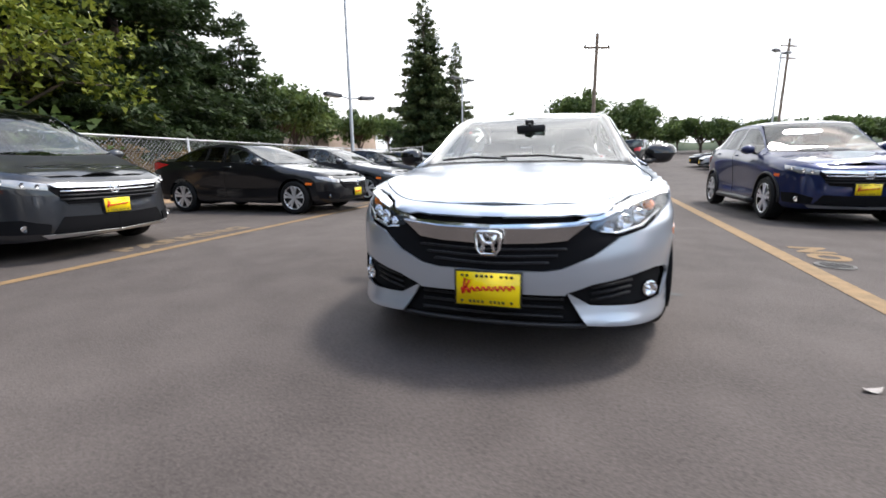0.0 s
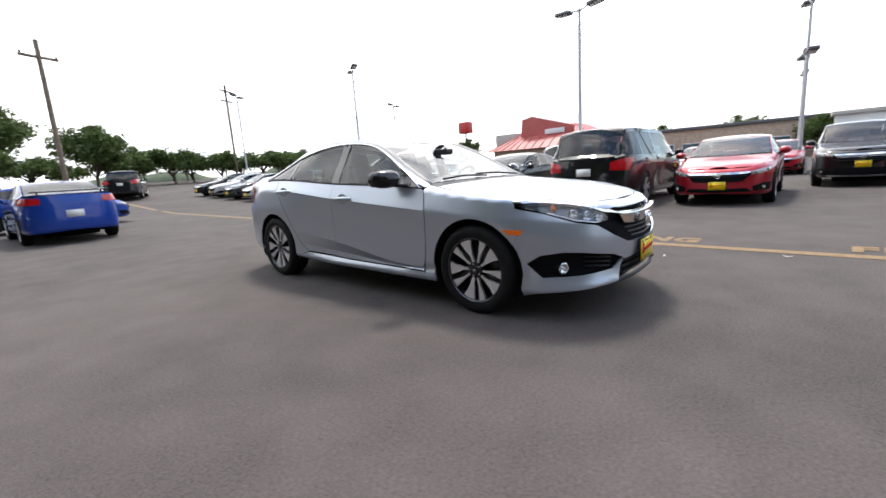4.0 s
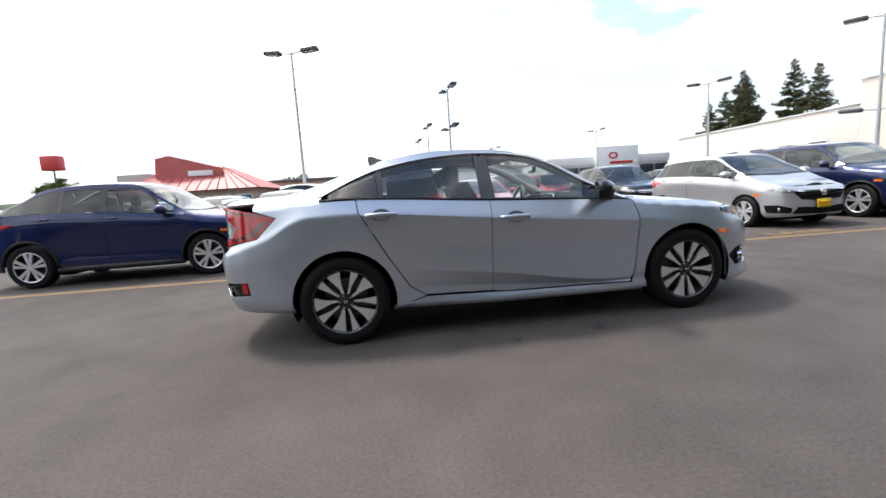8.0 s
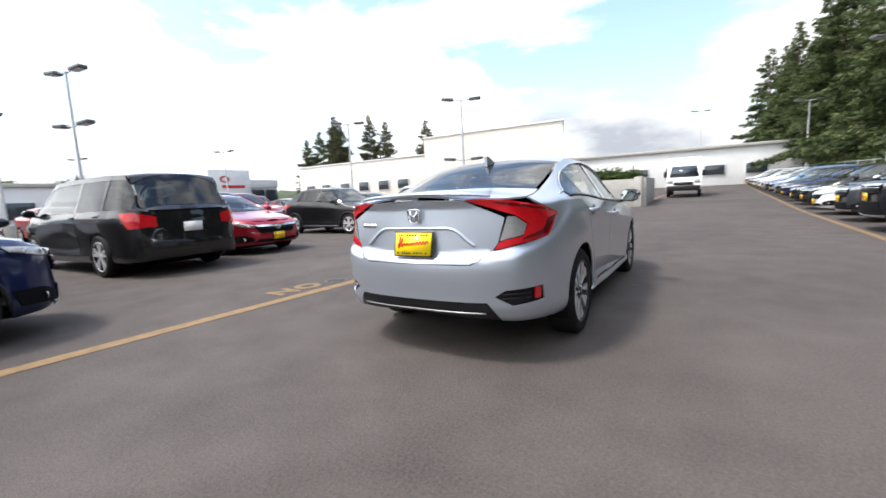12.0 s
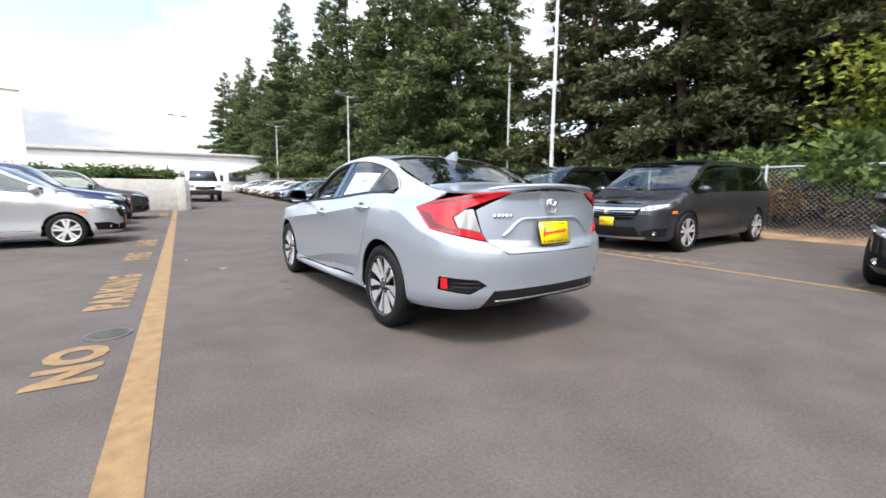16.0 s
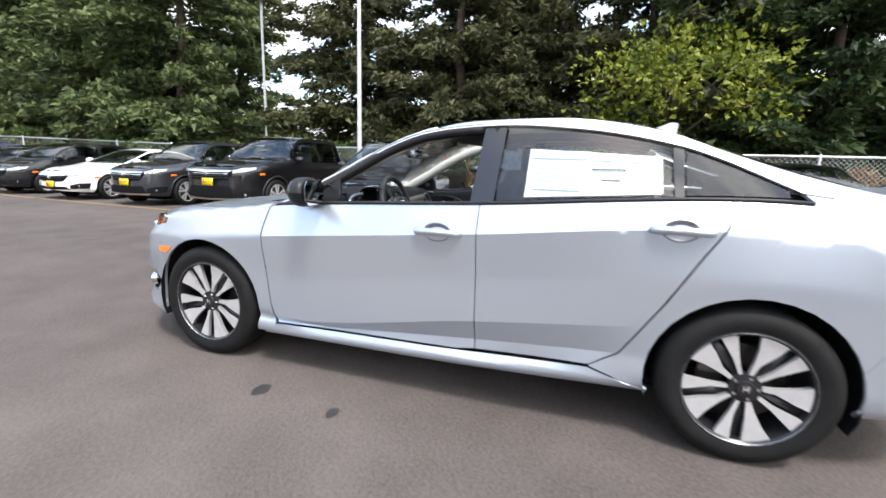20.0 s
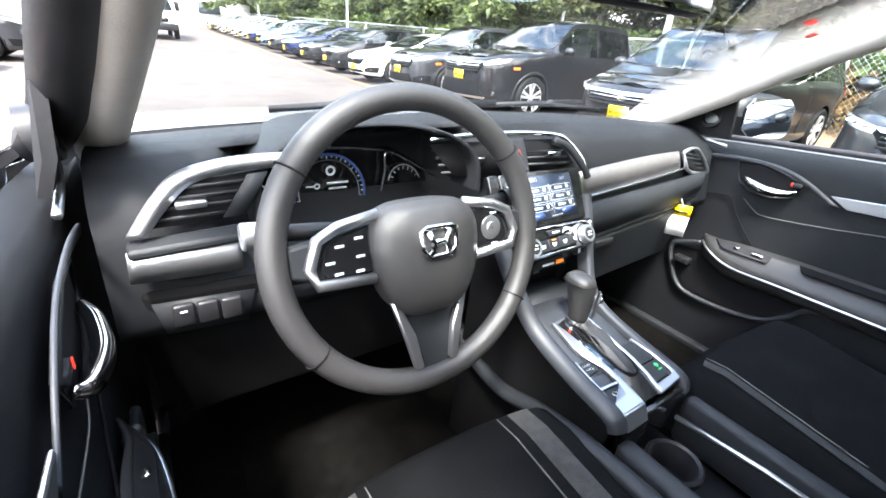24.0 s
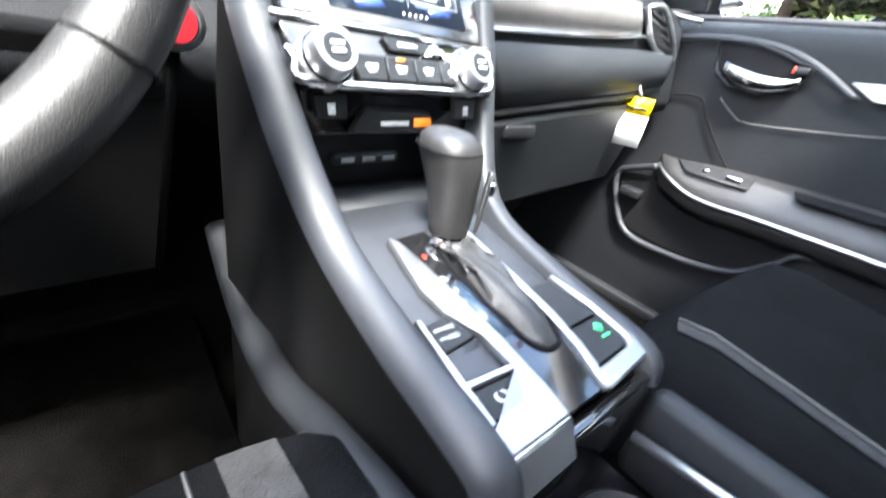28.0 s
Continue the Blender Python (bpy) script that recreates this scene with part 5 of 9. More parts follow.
for i, z in enumerate((.9125, .900, .886, .879, .872, .8535, .840)):
    w_ = .0052 if i not in (2, 3, 4) else .0032
    kk = part("touch_key", plate([(.119 + w_, z + .004), (.119 - w_, z + .004), (.119 - w_, z - .001), (.119 + w_, z - .001)], .0004, .0005), M_SCRTXT, scr)
    if i not in (2, 3, 4):
        part("touch_key_text", plate([(.119 + .007, z - .0028), (.119 - .007, z - .0028), (.119 - .007, z - .0045), (.119 + .007, z - .0045)], .0004, .0004), M_GREYINK, kk)
b = text_mesh("2:37", .0085)
part("clock_digits", moved(b, Matrix.Translation(st(-.030, .9045, .0014)) @ Matrix((Vector((-1, 0, 0)), Vector((0, -.528, .849)), SN)).transposed().to_4x4()), M_SCRTXT, scr, smooth=False)
pan = part("climate_panel", soft(plate([(.142, .828), (-.086, .823), (-.082, .783), (.130, .786)], -.012, .012), .002), M_GLOSSBLK, dash, "gloss black climate panel")
part("silver_strip", tube([st(.148, .8305, .001), st(.03, .8275, .002), st(-.087, .8245, .001)], .0030, 6), M_CHROME, pan)
part("chrome_frame", tube(spline([st(.141, .810, .002), st(.138, .800, .003), st(.131, .788, .004), st(.04, .7855, .005), st(-.064, .785, .004), st(-.082, .797, .003), st(-.086, .822, .002)], 4), .0036, 6), M_CHROME, pan)
part("chrome_inset", plate([(-.002, .8225), (-.045, .8215), (-.036, .8105), (.008, .8115)], .0005, .002), M_CHROME, pan, "polished corner inset")
part("climate_key", soft(plate([(.053, .8235), (.000, .8225), (.009, .8125), (.046, .813)], .0, .005), .0012, 1), M_DASH2, pan)
part("key_text", plate([(.039, .8195), (.017, .819), (.017, .8160), (.039, .8165)], .0055, .0004), M_SCRTXT, pan)
for i in range(4):
    x = .0705 - .0315 * i
    kk = part("climate_key", soft(plate([(x + .0152, .8095), (x - .0152, .809), (x - .0148, .7905), (x + .0150, .791)], .0, .005), .0012, 1), M_DASH2, pan)
    part("key_mark", plate([(x + .0065, .802), (x - .0065, .802), (x - .004, .796), (x + .004, .796)], .0054, .0004), M_SCRTXT, kk)
    if i == 1:
        part("key_light", plate([(x + .005, .8075), (x - .005, .8075), (x - .005, .8055), (x + .005, .8055)], .0054, .0005), M_LEDORANGE, kk)
for x, z in ((.112, .8035), (-.0465, .8015)):
    mk = Matrix.Translation(st(x, z, 0)) @ Vector((0, 0, 1)).rotation_difference(SN).to_matrix().to_4x4()
    kn = part("climate_knob", moved(lathe([(0, .0232), (.006, .0232), (.008, .0215), (.010, .0195), (.021, .0182), (.024, .0165), (.024, .0120)], 32, "z"), mk), M_SATIN, pan, "silver rotary knob")
    part("knob_groove", moved(lathe([(.0082, .0214), (.0102, .0198), (.0104, .0190)], 32, "z"), mk), M_GLOSSBLK, kn)
    part("knob_cap", moved(lathe([(.0235, .0122), (.0248, .011), (.0248, .0005)], 22, "z"), mk), M_DASH2, kn)
    for dz in (.0025, -.0025):
        part("knob_text", slab([st(x + .006, z + dz + .0012, .0252), st(x - .006, z + dz + .0012, .0252), st(x - .006, z + dz - .0012, .0252), st(x + .006, z + dz - .0012, .0252)], .0004, SN), M_SCRTXT, kn)
hk = lambda x, v: Vector((x, -.522 + .12 * (.765 - v), v))
for x in (.100, -.055):
    s_ = part("seat_heat_key", soft(slab([hk(x + .0165, .777), hk(x - .0155, .777), hk(x - .0160, .757), hk(x + .0125, .757)], .008, (0, -1, 0)), .0012, 1), M_DASH2, pan)
    part("key_mark", slab([hk(x + .004, .770) + Vector((0, .001, 0)), hk(x - .003, .770) + Vector((0, .001, 0)), hk(x - .004, .761) + Vector((0, .001, 0)), hk(x + .003, .761) + Vector((0, .001, 0))], .0005), M_SCRTXT, s_)
    for i in range(3):
        part("key_light", box(x + .008 - .007 * i, -.5215, .7795, .003, .001, .0012), M_GREYINK, s_)
part("stack_lower_panel", soft(slab([(.128, -.540, .785), (-.080, -.545, .783), (-.084, -.552, .738), (.118, -.548, .738)], .012), .003), M_GLOSSBLK, pan, "gloss black lower fascia")
ab = part("airbag_lamp", soft(slab([(.063, -.525, .766), (-.011, -.525, .763), (-.020, -.521, .742), (.079, -.521, .744)], .012, (0, -1, 0)), .002, 1), M_DASH2, pan)
part("airbag_text", slab([(.050, -.521, .755), (.018, -.521, .755), (.018, -.520, .751), (.050, -.520, .751)], .0008), M_SCRTXT, ab)
part("airbag_light", slab([(.012, -.521, .758), (-.008, -.521, .758), (-.010, -.520, .750), (.012, -.520, .750)], .0008), M_LEDORANGE, ab)

# centre console
top_z = lambda y: .650 - .20 * (y + .35)
con = link("centre_console", thick(grid([[(x, y, top_z(y) - .004 - (.012 if abs(x - .031) > .086 else 0)) for x in np.linspace(.128, -.066, 9)] for y in np.linspace(-.505, -.262, 8)]), .02), M_RAIL, saloon, "dark grey centre console")
LEFT = [(.157, -.556, .872), (.154, -.543, .832), (.149, -.508, .776), (.141, -.470, .722), (.135, -.425, .684), (.133, -.345, .658), (.131, -.262, .640), (.128, -.245, .615)]
RIGHT = [(-.100, -.562, .872), (-.098, -.540, .815), (-.090, -.512, .745), (-.078, -.480, .695), (-.068, -.435, .670), (-.066, -.355, .652), (-.068, -.262, .634), (-.066, -.245, .610)]
for k, pts in ((1, LEFT), (-1, RIGHT)):
    path = spline(pts, 6)
    rail, rows = [], []
    for i, p in enumerate(path):
        t_ = (path[min(i + 1, len(path) - 1)] - path[max(i - 1, 0)]).normalized()
        n_ = Vector((0, -t_.z, t_.y)).normalized()
        n_ = n_ if n_.z > 0 or n_.y > 0 else -n_
        o_ = lambda a, b: p + Vector((k * a, 0, 0)) + n_ * b
        rail.append([o_(-.016, -.024), o_(-.015, .000), o_(-.012, .004), o_(-.006, .005), o_(.004, .003), o_(.011, -.003), o_(.014, -.010), o_(.0145, -.014)])
        e_ = o_(.0135, -.012)
        rows.append([e_, e_ + Vector((-k * .003, 0, -.004)), Vector((e_.x + k * .002, e_.y - .015, max(.32, e_.z - .10))), Vector((e_.x + k * .006, e_.y - .03, .25))])
    part("side_rail", grid(rail), M_RAIL, con, "satin blue-grey console rail")
    # skirts too take the plastic with the footwell shade in its colour
    part("side_skirt", grid(rows), M_LOWERSHADE, con)
part("footwell_shelf", tube(spline([(.160, -.66, .60), (.168, -.56, .555), (.172, -.46, .545), (.172, -.36, .575), (.168, -.24, .590), (.165, -.02, .590)], 6), .016, 8, flat=.8), M_DASH2, con, "dark ledge along the console's foot")
part("tray_back", slab([(.135, -.60, .745), (-.085, -.60, .745), (-.082, -.60, .62), (.125, -.60, .62)], .01), M_DASH, con)
part("tray_floor", slab([(.135, -.60, .668), (-.075, -.60, .668), (-.068, -.495, .674), (.130, -.495, .674)], .01, (0, 0, -1)), M_DASH2, con)
part("usb_port", soft(box(.024, -.583, .699, .082, .012, .012, .003), .001, 1), M_PLASTIC, con)
for i in range(3):
    part("port_slot", box(.050 - .026 * i, -.5765, .699, .016, .002, .006, .001), M_GREYINK, con)
ct = lambda x, y, d=0.0: Vector((x, y, top_z(y) + d))
cslab = lambda pts, d0, th: slab([ct(x, y, d0) for x, y in pts], th, (0, .196, .98))
bez = part("shifter_bezel", soft(cslab([(.078, -.452), (.032, -.456), (.004, -.440), (-.002, -.42), (-.004, -.30), (.004, -.258), (.058, -.258), (.064, -.30), (.068, -.37)], -.006, .006), .0015, 1), M_GLOSSBLK, con, "gloss black shifter plate")
part("bezel_strip", soft(cslab([(.0795, -.452), (.072, -.440), (.067, -.409), (.0635, -.375), (.058, -.324), (.0575, -.28), (.060, -.256), (.118, -.256), (.1165, -.275), (.0755, -.276), (.069, -.303), (.070, -.333), (.083, -.360), (.088, -.388)], -.003, .009), .0025), M_SATIN, con, "satin silver shifter surround")
part("bezel_end", soft(slab([ct(.060, -.2565, .005), ct(.118, -.2565, .005), Vector((.116, -.243, .612)), Vector((.062, -.243, .612))], .004), .0015, 1), M_SATIN, con)
part("frame_strip", soft(cslab([(.116, -.276), (.111, -.276), (.1075, -.362), (.1115, -.364)], -.003, .008), .001, 1), M_SATIN, con)
part("frame_bar", soft(cslab([(.112, -.3085), (.112, -.3035), (.069, -.3005), (.069, -.3055)], -.003, .007), .001, 1), M_SATIN, con)
bh = part("brake_hold_button", soft(cslab([(.106, -.358), (.084, -.360), (.074, -.336), (.106, -.333)], -.004, .006), .001, 1), M_DASH2, con)
for i, w_ in enumerate(("BRAKE", "HOLD")):
    part("button_lettering", moved(text_mesh(w_, .0062), Matrix.Translation(ct(.094, -.3495 + .008 * i, .0025)) @ Matrix.Rotation(radians(174), 4, "Z") @ Matrix.Rotation(radians(0), 4, "X")), M_SCRTXT, bh, smooth=False)
part("brake_lever_recess", cslab([(.107, -.331), (.074, -.334), (.070, -.308), (.111, -.310)], -.020, .006), M_PLASTIC, con)
part("recess_face", slab([ct(.107, -.331, -.001), ct(.074, -.334, -.001), ct(.073, -.322, -.016), ct(.108, -.320, -.016)], .002, (0, .3, 1)), M_RAIL, con)
pb = part("parking_brake_button", soft(cslab([(.1105, -.3015), (.0705, -.299), (.076, -.278), (.1125, -.279)], -.004, .006), .001, 1), M_DASH2, con)
part("button_mark", moved(lathe([(0, .0052), (.0006, .0052), (.0006, .0036)], 18, "z"), Matrix.Translation(ct(.092, -.289, .0022))), M_SCRTXT, pb)
for i, (ch, y) in enumerate(zip("PRNDSL", (-.421, -.393, -.379, -.366, -.352, -.337))):
    part("gear_letter", moved(text_mesh(ch, .0095), Matrix.Translation(ct(.0575 + .0006 * i, y, .0004)) @ Matrix.Rotation(radians(180), 4, "Z") @ Matrix.Rotation(radians(11), 4, "X")), M_LEDRED if i == 0 else M_SCRTXT, bez, smooth=False)
part("gate_panel", cslab([(.058, -.386), (.040, -.386), (.036, -.325), (.0555, -.325)], -.0003, .0005), M_GATE, bez, "blue-grey gear gate panel")
part("bezel_strip", soft(cslab([(.000, -.438), (-.006, -.438), (-.008, -.37), (-.008, -.325), (-.004, -.292), (.006, -.256), (.014, -.256), (.003, -.292), (-.001, -.325), (-.001, -.37)], -.003, .008), .0015, 1), M_SATIN, con)
part("bezel_strip", soft(cslab([(-.040, -.358), (-.044, -.360), (-.054, -.317), (-.0575, -.275), (-.052, -.258), (.012, -.254), (.006, -.270), (-.044, -.272), (-.0505, -.280), (-.049, -.317)], -.003, .009), .002, 1), M_SATIN, con, "satin silver frame")
part("blank_panel", soft(cslab([(-.008, -.356), (-.040, -.356), (-.0485, -.317), (-.049, -.309), (-.006, -.309)], -.004, .006), .001, 1), M_DASH2, con)
ec = part("economy_button", soft(cslab([(-.006, -.307), (-.049, -.307), (-.0495, -.280), (-.043, -.274), (.002, -.273)], -.004, .006), .001, 1), M_DASH2, con)
part("button_light", cslab([(-.037, -.302), (-.043, -.297), (-.037, -.291), (-.031, -.297)], .0021, .0005), M_LEDGREEN, ec)
part("button_light", cslab([(-.031, -.289), (-.042, -.289), (-.042, -.2865), (-.031, -.2865)], .0021, .0005), M_LEDGREEN, ec)
# gear lever
gl_ = part("gear_lever", tube(spline([(.022, -.432, .655), (.022, -.436, .68), (.023, -.440, .70)], 4), lambda t: .019 - .004 * t, 10), M_LEATHER, con)
knob_rows = []
for z, rx, ry, dx, dy in ((.676, .0175, .0185, 0, 0), (.684, .0195, .0205, 0, 0), (.700, .0205, .0225, .001, 0), (.722, .0225, .0265, .003, -.002), (.740, .0250, .0305, .006, -.004), (.752, .0262, .0320, .008, -.006), (.761, .0245, .0300, .009, -.007), (.767, .018, .022, .010, -.008), (.769, .009, .011, .010, -.008), (.7692, .001, .002, .010, -.008)):
    knob_rows.append([(.0225 + dx + .9 * rx * math.copysign(abs(math.cos(a)) ** .8, math.cos(a)), -.436 + dy + .9 * ry * math.copysign(abs(math.sin(a)) ** .8, math.sin(a)), z) for a in np.linspace(0, 2 * math.pi, 29)])
part("lever_knob", grid(knob_rows), M_LEATHER, gl_, "black leather gear knob")
seam_k = [Vector((.032 + .0236 * math.copysign(abs(math.cos(a)) ** .8, math.cos(a)), -.443 + .0290 * math.copysign(abs(math.sin(a)) ** .8, math.sin(a)), .7545)) for a in np.linspace(0, 6.283, 28, endpoint=False)]
part("knob_seam", tube(seam_k, .0009, 4, True), M_DARK, gl_)
part("knob_face", soft(slab([(.014, -.4075, .742), (.004, -.4190, .740), (.006, -.4195, .684), (.014, -.4130, .684)], .004, (-.75, .66, 0)), .001, 1), M_SATIN2, gl_, "grey knob face")
part("knob_button", soft(slab([(.0155, -.4045, .735), (.0035, -.4180, .733), (.004, -.4175, .721), (.0150, -.4050, .722)], .006, (-.75, .66, 0)), .0015, 1), M_CHROME, gl_)
part("knob_ring", moved(lathe([(0, .0190), (.006, .0205), (.010, .0190)], 24, "z"), Matrix.Translation((.0225, -.436, .668))), M_CHROME, gl_)
boot = []
for z, sx, sy, cy_, cx_ in ((.000, .021, .068, -.368, .020), (.008, .019, .060, -.375, .021), (.012, .0165, .044, -.393, .022), (.016, .0165, .026, -.420, .0225), (.022, .0175, .021, -.432, .0225), (.030, .0160, .018, -.435, .0225)):
    boot.append([(cx_ + sx * math.cos(a) + .0016 * math.sin(9 * a + z * 300), cy_ + sy * math.sin(a) + .0016 * math.cos(11 * a + z * 200), top_z(cy_ + sy * math.sin(a)) * (1 if z < .014 else 0) + (.662 if z >= .014 else 0) + z * (1 if z < .014 else .45) + .0022 * math.sin(7 * a + z * 500)) for a in np.linspace(0, 2 * math.pi, 49)])
part("lever_boot", grid(boot), M_LEATHER, gl_, "folded black leather boot")
part("boot_rim", tube([ct(.020 + .0225 * math.copysign(abs(math.cos(a)) ** .7, math.cos(a)), -.372 + .072 * math.copysign(abs(math.sin(a)) ** .8, math.sin(a)), .001) for a in np.linspace(0, 6.283, 40, endpoint=False)], .0022, 5, True), M_DARK, gl_)
# bin and cup holders behind
part("bin_side", soft(box(.115, -.09, .545, .035, .31, .10, .01), .004), M_DASH2, con)
part("bin_side", soft(box(-.082, -.09, .545, .030, .31, .10, .01), .004), M_DASH2, con)
part("bin_floor", box(.016, -.10, .47, .20, .32, .02, .004), M_DASH, con)
part("bin_front", soft(box(.016, -.252, .555, .19, .014, .13, .004), .001, 1), M_GLOSSBLK, con)
part("cup_ring", moved(lathe([(0, .044), (.012, .044), (.016, .040), (.012, .036), (-.04, .035)], 28, "z"), Matrix.Translation((.040, -.190, .545))), M_PLASTIC, con)
part("bin_rail", tube([(-.032, -.235, .575), (-.045, -.10, .58), (-.05, .05, .58)], .0045, 6), M_SATIN, con)
part("armrest", soft(box(.016, .24, .60, .20, .34, .10, .03), .012), M_LEATHER, con)

# steering wheel
SWC, SWT = Vector((.3965, -.424, .908)), -17
swm = Matrix.Translation(SWC) @ Matrix.Rotation(radians(-SWT), 4, "X")           # local: x across, z up the wheel, +y to the driver
RR = .172
rimp = [swm @ Vector((RR * math.cos(a), 0, RR * math.sin(a) * .985)) for a in np.linspace(0, 2 * math.pi, 72, endpoint=False)]
sw = link("steering_wheel", tube(rimp, .0155, 12, True), M_LEATHER, saloon, "black leather-wrapped steering wheel")
for a in (35, 145, 215, 325):
    p = [swm @ Vector((RR * math.cos(radians(a)) + .0158 * math.cos(t) * math.cos(radians(a)), .0158 * math.sin(t), RR * math.sin(radians(a)) + .0158 * math.cos(t) * math.sin(radians(a)))) for t in np.linspace(0, 6.283, 14, endpoint=False)]
    part("seam", tube(p, .0012, 4, True), M_DARK, sw)
hub = []
for s_, d in ((1.0, -.012), (1.0, .012), (.94, .024), (.75, .033), (.4, .038), (.02, .040)):
    hub.append([swm @ Vector((s_ * (.071 * math.copysign(abs(math.cos(a)) ** .6, math.cos(a)) * (1 - .20 * max(0, -math.sin(a)))), d, .004 + s_ * (.052 if math.sin(a) > 0 else .087) * math.copysign(abs(math.sin(a)) ** .7, math.sin(a)))) for a in np.linspace(0, 2 * math.pi, 41)])
part("hub_pad", grid(hub), M_LEATHER, sw, "padded black hub cover")
emblem(sw, swm @ Matrix.Translation((0, .041, .008)) @ Matrix.Rotation(radians(180), 4, "Z") @ Matrix.Rotation(radians(90), 4, "X") @ Matrix.Diagonal((1, .76, 1, 1)), .025)
for k in (1, -1):
    part("spoke", soft(prism([(k * .06, .034), (k * .158, .022), (k * .158, -.010), (k * .135, -.018), (k * .06, -.022)], .018, lambda u, v, w: swm @ Vector((u, w - .014, v))), .004), M_DASH2, sw)
    part("spoke_trim", tube([swm @ Vector((k * u, .010, v)) for u, v in ((.058, .045), (.104, .037), (.128, .026), (.139, -.002), (.132, -.021), (.068, -.025))], .0065, 8), M_SATIN, sw, "satin silver spoke trim")
    pad = part("button_pad", soft(prism([(k * .068, .036), (k * .104, .028), (k * .120, .018), (k * .128, -.004), (k * .122, -.016), (k * .070, -.018)], .006, lambda u, v, w: swm @ Vector((u, w + .004, v))), .002, 1), M_GLOSSBLK, sw)
    if k < 0:
        part("round_button", moved(lathe([(.010, .016), (.012, .015), (.0125, .008), (.0135, .007), (.0135, .001)], 22, "y"), swm @ Matrix.Translation((k * .100, 0, .006))), M_SATIN, pad)
    for i, (u_, v_) in enumerate(((.078, .024), (.100, .018), (.078, .004), (.112, .002), (.080, -.012), (.104, -.011)) if k > 0 else ((.100, -.014), (.100, .026))):
        part("button_mark", prism([(k * u_, v_), (k * (u_ + .010), v_), (k * (u_ + .010), v_ - .003), (k * u_, v_ - .003)], .001, lambda u, v, w: swm @ Vector((u, w + .0105, v))), M_SCRTXT, pad)
    part("lower_spoke_trim", soft(prism([(k * .045, -.060), (k * .054, -.058), (k * .040, -.108), (k * .030, -.150), (k * .019, -.150), (k * .026, -.106)], .010, lambda u, v, w: swm @ Vector((u, w + .004, v))), .002, 1), M_SATIN, sw, "satin silver spoke trim")
part("lower_spoke", soft(prism([(-.046, -.062), (.046, -.062), (.024, -.158), (-.024, -.158)], .014, lambda u, v, w: swm @ Vector((u, w - .010, v))), .003), M_DASH2, sw)
part("column", tube([swm @ Vector((0, -.02, 0)), swm @ Vector((0, -.12, -.01)), (.389, -.66, .80)], .045, 14), M_PLASTIC, sw)
for k in (1, -1):
    stk = part("column_stalk", tube([swm @ Vector((k * .04, -.05, .02)), swm @ Vector((k * .11, -.045, .03)), swm @ Vector((k * .165, -.035, .035))], .010, 8), M_PLASTIC, sw)
    part("stalk_end", moved(lathe([(-.014, .013), (.014, .015), (.016, .013), (.016, .001)], 16, "x"), swm @ Matrix.Translation((k * .175, -.034, .036)) @ Matrix.Diagonal((k, 1, 1, 1))), M_SATIN if k > 0 else M_PLASTIC, stk)
sb = part("start_button", moved(lathe([(0, .021), (.006, .021), (.009, .017), (.009, .001)], 22, "y"), Matrix.Translation((.196, -.592, .812))), M_SATIN, dash)
part("start_cap", moved(lathe([(.0085, .0155), (.011, .014), (.011, .001)], 20, "y"), Matrix.Translation((.196, -.592, .812))), mat("start_red", (0.30, 0.012, 0.02), 0.4), sb, "red start button")

# seats
def seat(x0, front, back, tilt=0):
    s_ = link("front_seat", soft(box(x0, (front + back) / 2 + .03, .50, .46, back - front, .13, .05), .0), M_SEAT, saloon, "black cloth seat with grey woven stripes")
    w = .23
    rows = []
    for i, y in enumerate(np.linspace(front - .012, back, 12)):
        f = i / 11
        zz = .598 - .055 * f - (.075 * (1 - f * 7) ** 2 if f < 1 / 7 else 0)
        rows.append([(x0 + w * u, y - .022 * math.cos(u * 1.5) + .035 * abs(u) ** 3, zz + .020 * max(0, abs(u) - .35) * 1.6 - .075 * max(0, abs(u) - .82) * 4 * abs(u) - .006 * math.cos(u * 3.0)) for u in np.linspace(-1, 1, 29)])
    part("cushion_top", grid(rows), M_SEAT, s_)
    for k in (1, -1) if x0 > 0 else (1,):
        c_ = 23 if k > 0 else 5
        part("woven_stripe", grid([[(p[0], p[1], p[2] + .0025) for p in (Vector(r[c_ - k]), Vector(r[c_]), Vector(r[c_ + k]))] for r in rows[1:]]), M_WEAVE, s_, "grey woven stripe")
        part("stitch_line", tube([(r[21 if k > 0 else 7][0], r[21 if k > 0 else 7][1], r[21 if k > 0 else 7][2] + .001) for r in rows[1:]], .0014, 4), M_CREAM, s_)
    bk = []
    for i, z in enumerate(np.linspace(.50, 1.10, 10)):
        f = i / 9
        yy = back + .02 + .24 * f + .05 * math.sin(math.pi * f) * -.5
        ww = .225 - .05 * max(0, f - .6) * 2
        bk.append([(x0 + ww * u, yy - .035 * abs(u) ** 2.5, z) for u in np.linspace(-1, 1, 13)])
    part("backrest", thick(grid(bk), .09), M_SEAT, s_)
    part("headrest", soft(box(x0, back + .29, 1.19, .25, .11, .17, .05, (-12, 0, 0)), .0), M_SEAT, s_)
    for k in (.05, -.05):
        part("headrest_post", tube([(x0 + k, back + .26, 1.05), (x0 + k, back + .285, 1.14)], .006, 6), M_CHROME, s_)
    return s_


